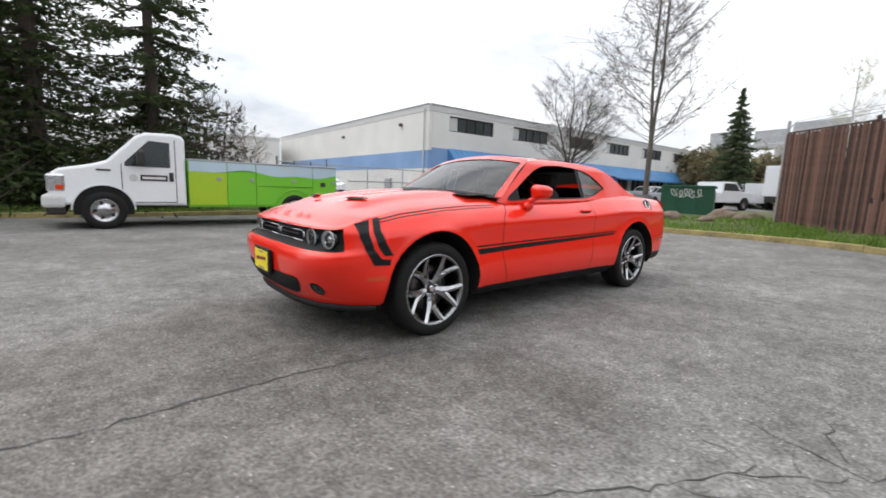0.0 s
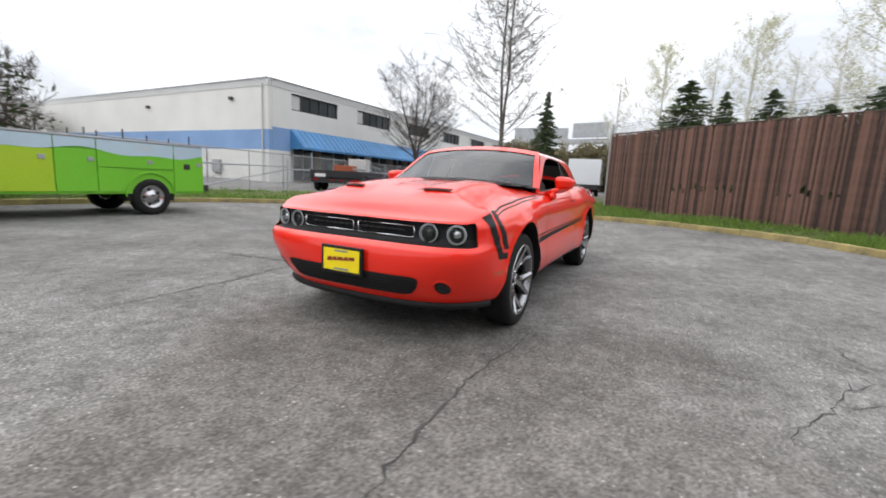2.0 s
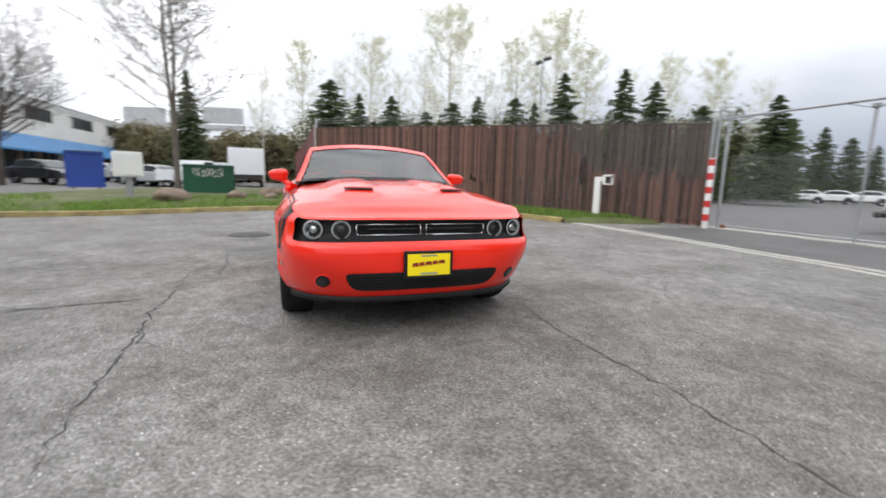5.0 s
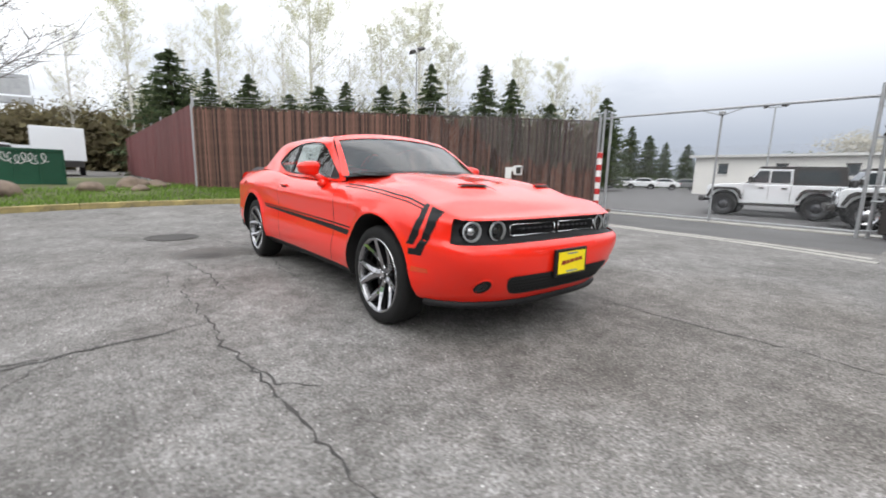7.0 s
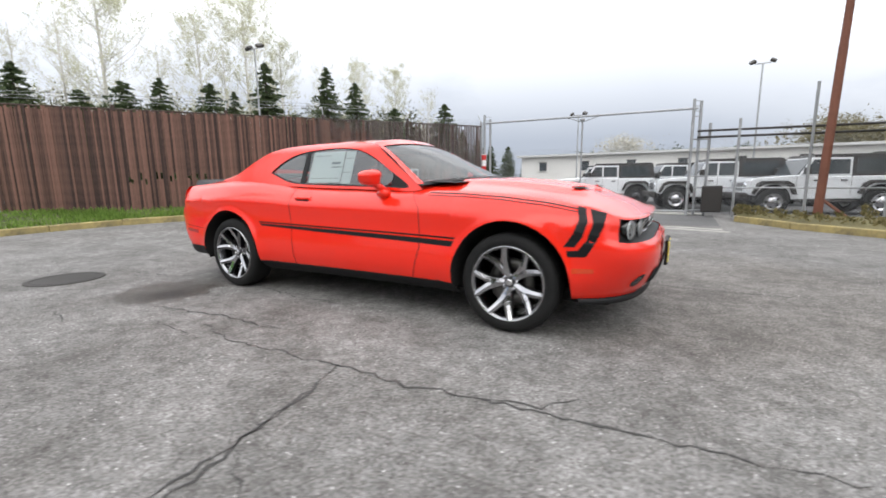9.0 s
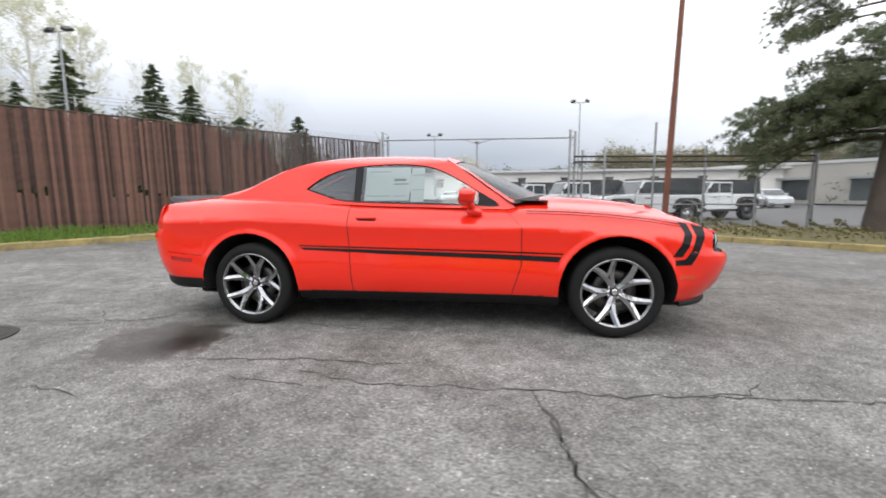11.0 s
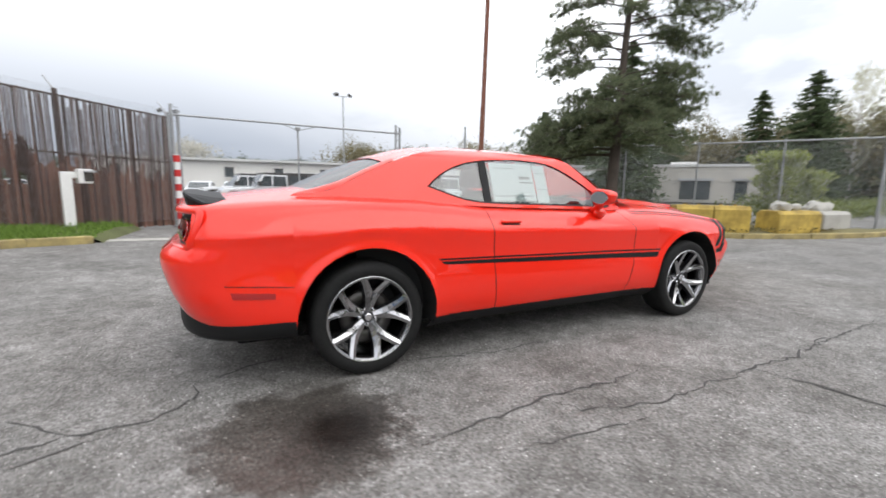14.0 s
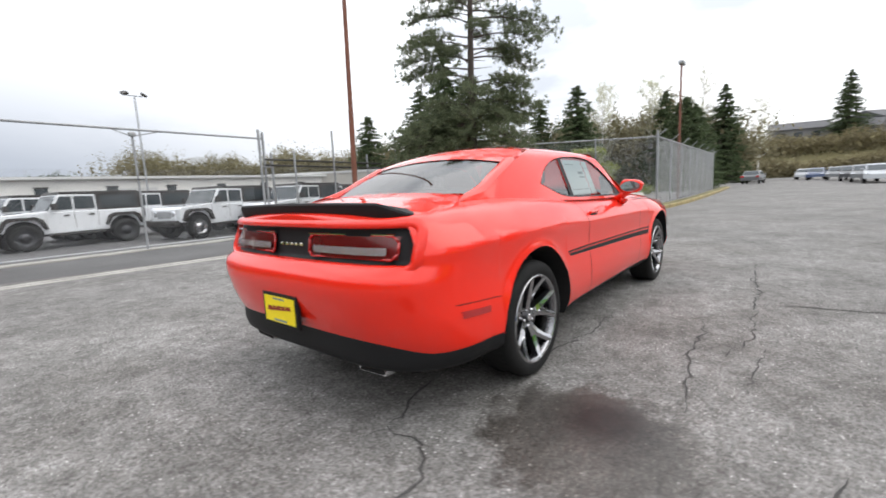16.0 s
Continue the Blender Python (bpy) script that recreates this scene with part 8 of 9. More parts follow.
hill()
belt("far_thicket", [(118, 30), (132, 4), (134, -20), (128, -44)], 4.0, 7.5, 50000, 0.34, BROWN_TWIG, "brown spring thicket on the rise", 137, 14, 0.6)
belt("far_thicket", [(103, 14), (106, -6), (104, -24), (100, -46)], 0.2, 5.0, 26000, 0.30, BROWN_TWIG, "brown bushes at the foot of the rise", 143, 7, 0.7)
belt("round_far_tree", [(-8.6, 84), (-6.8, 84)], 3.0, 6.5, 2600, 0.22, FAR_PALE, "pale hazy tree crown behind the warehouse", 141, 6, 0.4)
sapling = poplar_mesh(2.9, 0.95, 151, 0.55, SAPLING_LEAF)
for i, (x, y, k) in enumerate(((15.2, 5.0, 0.78), (16.1, 5.4, 0.62), (18.0, 5.2, 0.6))):
    plant("sapling", sapling, pose(x, y, 0.1, 0, 0, 77 * i) @ Matrix.Scale(k, 4), "light green sapling behind the chain-link fence", group="saplings by the road")
belt("roadside_bushes", [(15.5, 5.8), (17, 6.0), (22, 6.5), (30, 6.5)], 0, 1.6, 9000, 0.075, SHRUB_LEAF, "light green bushes behind the chain-link fence", 139, 1.6, 0.9)
for i, (x, y, k, v) in enumerate(((58, 28, 1.2, 0), (61, 23, 1.1, 1), (64, 12, 1.15, 0), (66, 5.2, 1.15, 0), (36, 5.2, 0.62, 0), (38, 5.0, 0.72, 1), (41, 4.8, 0.66, 0), (44, 5.0, 0.7, 1), (32, 26, 1.3, 0), (36, 33, 1.2, 1), (32, 38, 0.95, 1), (46, 33, 1.4, 0), (52, 20, 1.25, 1), (138, -12, 1.5, 0))):
    plant("fir_tree", cone[v], pose(x, y, 7.0 if x > 120 else 0.0, 0, 0, 83 * i) @ Matrix.Scale(k, 4), "dark conifer beside the road", group="conifers by the road")
for i, (x, y, k, v) in enumerate(((62, 20, 0.9, 1), (67, 8, 0.95, 2), (64, 14, 0.9, 1), (80, 2, 0.8, 2), (112, -24, 0.9, 2))):
    plant("poplar_tree", pops[v], pose(x, y, 0.0, 0, 0, 31 * i) @ Matrix.Scale(k, 4), "slender young tree in pale spring leaf", group="spring trees by the road")


# ---- standing things ----
def floodlight_pole(x, y, h, label, z=0.2, heads=2):
    p = thing("floodlight_pole", label, "lamp pole", pose(x, y, z))
    part("pole", rodded((0, 0, 0), (0, 0, h), 0.075, 0.045, 10), GALV, p)
    part("arm", rodded((-0.45, 0, h), (0.45, 0, h), 0.035, seg=8), GALV, p)
    for s in (-1, 1)[:heads]:
        bm = boxed(-0.17, 0.17, -0.24, 0.24, -0.09, 0.09, bevel=0.04)
        hd = part("lamp_head", bm, FRAME_DARK, p, "dark floodlight head")
        hd.matrix_basis = pose(0.55 * s, 0, h + 0.12, 22, 28 * s, 0)


floodlight_pole(-22.8, 16.3, 9.5, "tall grey pole with two dark floodlights")
floodlight_pole(6.45, 32.2, 8.4, "tall slim pole with two floodlights in the car lot", -0.16)
floodlight_pole(-6.0, 36.0, 6.6, "slim pole with two floodlights in the car lot", -0.16)
street = thing("street_lamp", "slim rust-brown street lamp by the road", "lamp pole", pose(22.9, 2.75, 0))
part("pole", rodded((0, 0, 0), (0, 0, 7.1), 0.07, 0.05, 10), RUST, street)
part("lamp_head", boxed(-0.22, 0.5, -0.14, 0.14, 7.05, 7.25, bevel=0.06), GALV, street, "grey lamp head")
pole = thing("leaning_pole", "tall leaning rust-brown steel pole by the gate", "pole", pose(5.1, 8.65, 0.1, 0, 1.2, 0))
part("shaft", rodded((0, 0, 0), (0, 0, 3.6), 0.085, 0.078, 14), RUST, pole)
part("upper_shaft", rodded((0, 0, 3.6), (0, 0, 12), 0.072, 0.055, 14), RUST, pole)
part("base_plate", boxed(-0.2, 0.2, -0.2, 0.2, 0, 0.05, bevel=0.01), RUST, pole)
part("prop", rodded((0.05, 0, 0.4), (0.5, -0.1, 0.02), 0.03, seg=8), RUST, pole)


def lock_block(x0, x1, depth, high, m, mat, label):
    b = thing("concrete_block", label, "barrier", m, "concrete blocks")
    bm = bmesh.new()
    prism(bm, [(0, 0), (depth, 0), (depth, high * 0.86), (depth * 0.86, high), (depth * 0.14, high), (0, high * 0.86)], "x", x0, x1, 0.025)
    part("block", bm, mat, b)
    for x in (x0 + (x1 - x0) * 0.3, x0 + (x1 - x0) * 0.7):
        part("lifting_eye", rodded((x, depth / 2, high - 0.01), (x, depth / 2, high + 0.035), 0.05, 0.03, 8), mat, b)
    return b


lock_block(0, 0.85, 0.62, 0.66, pose(8.05, 3.75, 0.12, 0, 0, -40), BLOCK_YELLOW, "yellow-painted concrete block on the bed's edge")
lock_block(0, 0.85, 0.62, 0.66, pose(8.72, 3.19, 0.12, 0, 0, -36), BLOCK_YELLOW, "yellow-painted concrete block on the bed's edge")
lock_block(0, 1.35, 0.65, 0.62, pose(10.0, 2.35, 0.06, 0, 0, -14), BLOCK_YELLOW, "stained yellow concrete block by the fence corner")
lock_block(0, 1.25, 0.65, 0.60, pose(11.5, 2.05, 0.06, 0, 0, -4), CONCRETE, "bare grey concrete block by the fence corner")

for i, (x, y, z, k) in enumerate(((10.5, 2.62, 0.70, 0.20), (10.95, 2.50, 0.69, 0.15), (11.75, 2.40, 0.68, 0.24), (12.2, 2.36, 0.69, 0.17), (12.5, 2.45, 0.68, 0.13))):
    bm = bmesh.new()
    bmesh.ops.create_icosphere(bm, subdivisions=2, radius=1)
    for v in bm.verts:
        q = 1 + 0.45 * noise.noise(v.co * 1.1 + Vector((i * 5.0, 2.0, 0)))
        v.co = Vector((v.co.x * k * q * 1.5, v.co.y * k * q, max(-0.10, v.co.z * k * q * 0.8)))
    solid("rubble", bm, CONCRETE, "broken pale concrete lump lying on a block", "rubble", group="rubble on the blocks").location = (x, y, z + 0.06)

# keypad post by the gate: a flat post with a box on an arm
sp = thing("keypad_post", "white post with a weathered box on its arm", "post", pose(-4.98, 7.33, 0.10, 0, 0, 28))
part("post", boxed(-0.09, 0.09, -0.05, 0.05, 0, 1.12, bevel=0.012), WHITE_PAINT, sp)
part("arm", boxed(-0.09, 0.24, -0.05, 0.05, 1.10, 1.22, bevel=0.012), WHITE_PAINT, sp)
bx = part("box", boxed(0.17, 0.40, -0.11, 0.11, 1.00, 1.28, bevel=0.015), WHITE_PAINT, sp, "weathered white box")
part("keypad", boxed(0.26, 0.395, -0.122, -0.11, 1.04, 1.22, bevel=0.004), FRAME_DARK, bx, "dark keypad")
part("hood", boxed(0.25, 0.44, -0.16, 0.13, 1.21, 1.25, bevel=0.008), GALV, bx)

# bins and boxes on the verge
BIN_GREEN = material("green_bin_paint", (0.012, 0.085, 0.045), 0.5, vary=0.25, grain=20, blotch=1.2)
BIN_BLUE = material("blue_bin_paint", (0.02, 0.06, 0.30), 0.5, vary=0.2, blotch=1.2)


def skip_bin(name, m, mat, label, w=1.85, d=1.25, h=1.35, mark=True):
    b = thing(name, label, "waste bin", m)
    bm = bmesh.new()
    prism(bm, [(0, 0.10), (d, 0.10), (d, h), (-0.12, h - 0.22)], "y", -w / 2, w / 2, 0.012)
    body = part("body", bm, mat, b)
    for y in (-w / 2, -w / 6, w / 6, w / 2):
        part("rib", boxed(d - 0.005, d + 0.035, y - 0.03, y + 0.03, 0.12, h - 0.02), mat, b)
    part("rim", boxed(-0.08, d + 0.05, -w / 2 - 0.04, w / 2 + 0.04, h - 0.035, h + 0.025, bevel=0.01), mat, b)
    part("lid", boxed(-0.05, d + 0.06, -w / 2 - 0.02, w / 2 + 0.02, h + 0.02, h + 0.07, bevel=0.02), PIPE_BLACK if not mark else mat, b)
    for y in (-w / 2 + 0.2, w / 2 - 0.2):
        for x in (0.15, d - 0.15):
            part("wheel", rodded((x, y - 0.03, 0.06), (x, y + 0.03, 0.06), 0.06, seg=12), PIPE_BLACK, b)
    if mark:
        rng = random.Random(3)
        bm = bmesh.new()
        prev = None
        for k in range(70):
            a = k * 0.62
            p = (d + 0.012, -0.62 + 1.2 * k / 70 + 0.10 * math.cos(a), 1.10 + 0.16 * math.sin(a) + 0.05 * math.sin(k * 0.21))
            if prev:
                rod(bm, prev, p, 0.016, seg=5)
            prev = p
        part("sprayed_tag", bm, WHITE_PAINT, b, "white sprayed scrawl")
    return b


skip_bin("green_waste_bin", pose(-18.15, -4.65, 0.14, 0, 0, 14), BIN_GREEN, "dark green steel waste bin with white scrawl", w=2.0, h=1.38)
skip_bin("blue_waste_bin", pose(-20.6, -10.3, 0.33, 0, 0, 20), BIN_BLUE, "blue steel recycling bin on the verge", w=1.35, h=1.7, mark=False)
cab = thing("utility_cabinet", "white utility cabinet raised on a short post", "cabinet", pose(-12.0, -5.95, 0.28, 0, 0, 22))
part("post", boxed(-0.09, 0.09, -0.09, 0.09, 0, 0.75, bevel=0.01), GALV, cab)
bx = part("housing", boxed(-0.22, 0.22, -0.40, 0.40, 0.70, 1.52, bevel=0.02), WHITE_PAINT, cab)
part("door", boxed(0.22, 0.235, -0.34, 0.34, 0.76, 1.46, bevel=0.006), WHITE_PAINT, bx)
# rounded brown lumps stand in for the dark logs in the grass
for i, (x, y, s) in enumerate(((-12.6, -1.6, 0.42), (-13.3, -0.9, 0.30), (-11.2, -2.6, 0.34), (-12.1, -0.9, 0.26), (-10.4, -4.4, 0.50), (-11.0, -1.5, 0.22))):
    bm = bmesh.new()
    bmesh.ops.create_icosphere(bm, subdivisions=3, radius=1)
    for v in bm.verts:
        k = 1 + 0.28 * noise.noise(v.co * 1.3 + Vector((i * 7.0, 0, 0))) + 0.10 * noise.noise(v.co * 4 + Vector((0, i * 3.0, 0)))
        v.co = Vector((v.co.x * s * k * 1.25, v.co.y * s * k, v.co.z * s * k * 0.62))
    o = solid("boulder", bm, material("brown_boulder_%d" % i, (0.16, 0.12, 0.09), 0.9, vary=0.4, grain=14, blotch=3, bump=0.4), "rough brown boulder lying in the grass", "rock", group="boulders", smooth=True)
    o.location = (x, y, ground_z(x, y) + 0.20 + s * 0.2)


def sign_gantry():
    g = thing("road_sign_gantry", "grey freeway sign gantry seen from behind", "sign", pose(-104, -22, 0, 0, 0, 78))
    part("column", rodded((1.5, 0, 0), (1.5, 0, 12.0), 1.1, 0.9, 16), CONCRETE, g, "round concrete column")
    part("beam", boxed(-13, 12, -0.5, 0.5, 11.2, 12.4, bevel=0.1), GALV, g)
    for x0, x1, z0, z1 in ((-13.0, -4.5, 10.5, 15.6), (-3.8, 1.8, 11.5, 15.2), (3.0, 11.5, 12.8, 16.2)):
        p = part("sign_panel", boxed(x0, x1, 0.5, 0.7, z0, z1), GALV, g, "bare grey back of a sign")
        for k in range(4):
            z = z0 + (z1 - z0) * (k + 0.5) / 4
            part("stiffener", boxed(x0, x1, 0.7, 0.85, z - 0.08, z + 0.08), FRAME_DARK, p)


sign_gantry()


# ---- vehicles ----
def simple_wheel(parent, x, y, z, r, w, side, hub=ALLOY):
    m = pose(x, y, z, 90 if side < 0 else -90, 0, 0)
    t = part("tyre", lathe(bmesh.new(), [(r * 0.62, w * 0.42), (r * 0.72, w * 0.5), (r * 0.94, w * 0.48), (r, w * 0.34), (r, -w * 0.34), (r * 0.94, -w * 0.5), (r * 0.6, -w * 0.5)], 32, m), RUBBER, parent, smooth=True)
    part("rim", lathe(bmesh.new(), [(r * 0.63, w * 0.40), (r * 0.58, w * 0.44), (r * 0.52, w * 0.25), (r * 0.30, w * 0.30), (r * 0.26, w * 0.42), (r * 0.12, w * 0.46), (0, w * 0.46)], 28, m), hub, t, smooth=True)
    for k in range(5):
        a = 2 * math.pi * k / 5
        p = m @ Vector((r * 0.40 * math.cos(a), r * 0.40 * math.sin(a), w * 0.285))
        q = m @ Vector((r * 0.40 * math.cos(a), r * 0.40 * math.sin(a), w * 0.30))
        part("rim_hole", rodded(p, q, r * 0.085, seg=8), DARK_VOID, t)


SERVICE_WHITE = material("fleet_white_paint", (0.80, 0.82, 0.84), 0.35, vary=0.06, coat=0.4, blotch=0.8)
SERVICE_GREEN = material("bright_green_wrap", (0.16, 0.50, 0.025), 0.4, vary=0.10, blotch=0.5, coat=0.3)
SERVICE_LIME = material("yellow_green_wrap", (0.34, 0.52, 0.02), 0.4, vary=0.12, blotch=0.5, coat=0.3)
SERVICE_SKY = material("pale_sky_wrap", (0.45, 0.58, 0.66), 0.4, vary=0.12, blotch=0.6, coat=0.3)


def service_truck():
    """White cab and green service body; it faces +x, its left side towards +y."""
    t = thing("service_truck", "white cab truck with a bright green service body", "truck", pose(0, 0, 0))
    yn, yf = -8.0, -10.0
    cy = (yn + yf) / 2
    # cab: side outline drawn out, rounded
    prof = [(1.62, 0.48), (1.62, 1.95), (1.67, 2.03), (1.85, 2.07), (2.34, 2.05), (2.52, 1.97), (3.04, 1.42), (3.30, 1.33), (3.80, 1.22), (3.93, 1.12), (3.97, 0.88), (3.97, 0.50)]
    body = part("cab", prism(bmesh.new(), prof, "y", yf + 0.04, yn - 0.04, 0.06), SERVICE_WHITE, t)
    # wheel arches stand out as black half rings
    for x, r in ((3.12, 0.50), (-0.87, 0.48)):
        bm = bmesh.new()
        prism(bm, [(x + r * math.cos(a), 0.40 + r * math.sin(a)) for a in [math.pi * k / 16 for k in range(17)]] + [(x - r, 0.30), (x + r, 0.30)], "y", yn - 0.40, yn - 0.035)
        part("wheel_arch", bm, DARK_VOID, t)
        bm = bmesh.new()
        prev = None
        for k in range(17):
            a = math.pi * k / 16
            p = (x + (r + 0.02) * math.cos(a), yn - 0.01, 0.40 + (r + 0.02) * math.sin(a))
            if prev:
                rod(bm, prev, p, 0.014, seg=6)
            prev = p
        part("arch_lip", bm, SERVICE_WHITE if x > 0 else SERVICE_GREEN, t)
    for x in (3.12, -0.87):
        simple_wheel(t, x, yn - 0.09, 0.385, 0.385, 0.25, 1)
        simple_wheel(t, x, yf + 0.17, 0.385, 0.385, 0.25, -1)
    # side window, mirror, door lines
    bm = prism(bmesh.new(), [(1.92, 1.32), (1.92, 1.86), (2.30, 1.88), (2.74, 1.40), (2.74, 1.32)], "y", yn - 0.05, yn - 0.032)
    part("side_window", bm, DARK_GLASS, t, "dark cab side window")
    bm = prism(bmesh.new(), [(2.53, 1.93), (2.57, 1.94), (3.06, 1.42), (2.98, 1.42)], "y", yf + 0.18, yn - 0.18)
    part("windscreen", bm, DARK_GLASS, t)
    mir = part("door_mirror", boxed(2.40, 2.54, yn - 0.02, yn + 0.24, 1.34, 1.66, bevel=0.05), PIPE_BLACK, t, "large black door mirror")
    part("mirror_arm", rodded((2.60, yn - 0.06, 1.38), (2.50, yn + 0.10, 1.44), 0.03, seg=8), PIPE_BLACK, mir)
    for pts in (((1.82, 0.56), (1.82, 1.93)), ((2.80, 0.66), (2.80, 1.36)), ((1.82, 0.56), (2.58, 0.56))):
        part("door_seam", rodded((pts[0][0], yn - 0.036, pts[0][1]), (pts[1][0], yn - 0.036, pts[1][1]), 0.008, seg=5), FRAME_DARK, t)
    part("door_handle", boxed(1.87, 1.95, yn - 0.04, yn - 0.01, 1.02, 1.22, bevel=0.01), PIPE_BLACK, t)
    part("door_sign", boxed(1.98, 2.48, yn - 0.04, yn - 0.034, 1.02, 1.15), PIPE_BLACK, t, "dark lettered panel, writing too small to read")
    part("sign_bar", boxed(2.02, 2.44, yn - 0.034, yn - 0.031, 1.06, 1.11), WHITE_PAINT, t)
    part("door_crest", rodded((2.60, yn - 0.04, 1.08), (2.60, yn - 0.033, 1.08), 0.075, seg=20), STUCCO_GREY, t)
    part("fender_vent", boxed(2.98, 3.22, yn - 0.04, yn - 0.03, 1.20, 1.24), FRAME_DARK, t)
    # nose
    part("bumper", boxed(3.72, 4.08, yf, yn, 0.44, 0.70, bevel=0.06), STUCCO_GREY, t, "grey front bumper")
    part("air_dam", boxed(3.72, 4.02, yf + 0.05, yn - 0.05, 0.30, 0.46, bevel=0.04), PIPE_BLACK, t)
    part("grille", boxed(3.92, 4.00, yf + 0.45, yn - 0.45, 0.74, 1.12, bevel=0.02), STUCCO_GREY, t)
    for y in (yn - 0.22, yf + 0.22):
        lamp = part("headlamp", boxed(3.70, 4.00, y - 0.18, y + 0.20, 0.76, 1.12, bevel=0.05), LAMP_WHITE, t)
        part("indicator", boxed(3.74, 3.86, y + (0.17 if y > cy else -0.17), y + (0.205 if y > cy else -0.205), 0.80, 0.90, bevel=0.012), AMBER_LENS, lamp)
    part("roof_lamp", boxed(1.95, 2.07, cy - 0.1, cy + 0.1, 2.06, 2.12, bevel=0.02), AMBER_LENS, t)
    part("chassis", boxed(-2.0, 3.8, cy - 0.45, cy + 0.45, 0.42, 0.62), PIPE_BLACK, t, "black chassis rails")
    # service body in compartments
    x0, x1, z0, z1 = -2.05, 1.58, 0.45, 1.52
    part("service_body", boxed(x0, x1, yf, yn - 0.03, z0, z1, bevel=0.015), SERVICE_GREEN, t, "bright green service body")
    cells = [(1.57, 0.78, SERVICE_LIME), (0.76, 0.12, SERVICE_GREEN), (0.10, -1.35, SERVICE_GREEN), (-1.37, -2.04, SERVICE_GREEN)]
    for i, (a, b, mat) in enumerate(cells):
        low = 0.50 if i != 2 else 0.98
        dz = [1.27, 1.29, 1.31, 1.29][i]
        d = part("locker_door", boxed(b, a, yn - 0.03, yn - 0.004, low, dz, bevel=0.008), mat, t, "green locker door")
        part("latch", boxed((a + b) / 2 - 0.28, (a + b) / 2 - 0.18, yn - 0.004, yn + 0.012, 1.08, 1.16, bevel=0.006), GALV, d)
        if i == 2:
            part("locker_panel", boxed(-0.34, 0.10, yn - 0.03, yn - 0.006, 0.50, 0.97, bevel=0.006), mat, t)
    # pale upper band with a rolling lower edge
    for i, (a, b, mat) in enumerate(cells):
        n = 10
        top = [(a + (b - a) * k / n, 1.505) for k in range(n + 1)]
        low = [(a + (b - a) * k / n, 1.27 + 0.05 * math.sin(2.1 * (a + (b - a) * k / n) + 0.5) + 0.03 * math.sin(5.0 * (a + (b - a) * k / n))) for k in range(n, -1, -1)]
        part("sky_panel", prism(bmesh.new(), top + low, "y", yn - 0.003, yn + 0.001), SERVICE_SKY, t, "pale blue sky band of the wrap")
    for k in range(3):
        part("text_bar", boxed(-0.95, -0.60, yn + 0.001, yn + 0.003, 1.44 - 0.05 * k, 1.455 - 0.05 * k), STUCCO_GREY, t)
    part("top_rail", boxed(x0, x1, yf, yn, z1 - 0.01, z1 + 0.035, bevel=0.01), GALV, t)
    for k in range(8):
        x = x0 + 0.2 + (x1 - x0 - 0.4) * k / 7
        part("rack_pin", rodded((x, yn - 0.2, z1), (x, yn - 0.2, z1 + 0.16 + 0.08 * (k % 3 == 0)), 0.012, seg=6), PIPE_BLACK, t)
    part("rear_bumper", boxed(x0 - 0.12, x0 + 0.02, yf, yn, 0.50, 0.66, bevel=0.02), PIPE_BLACK, t)
    part("tail_lamp", boxed(x0 - 0.03, x0 + 0.01, yn - 0.20, yn - 0.06, 0.75, 1.12, bevel=0.01), RED_LENS, t)
    part("fuel_flap", boxed(-1.72, -1.58, yn - 0.006, yn + 0.006, 1.0, 1.12, bevel=0.006), PIPE_BLACK, t)


service_truck()


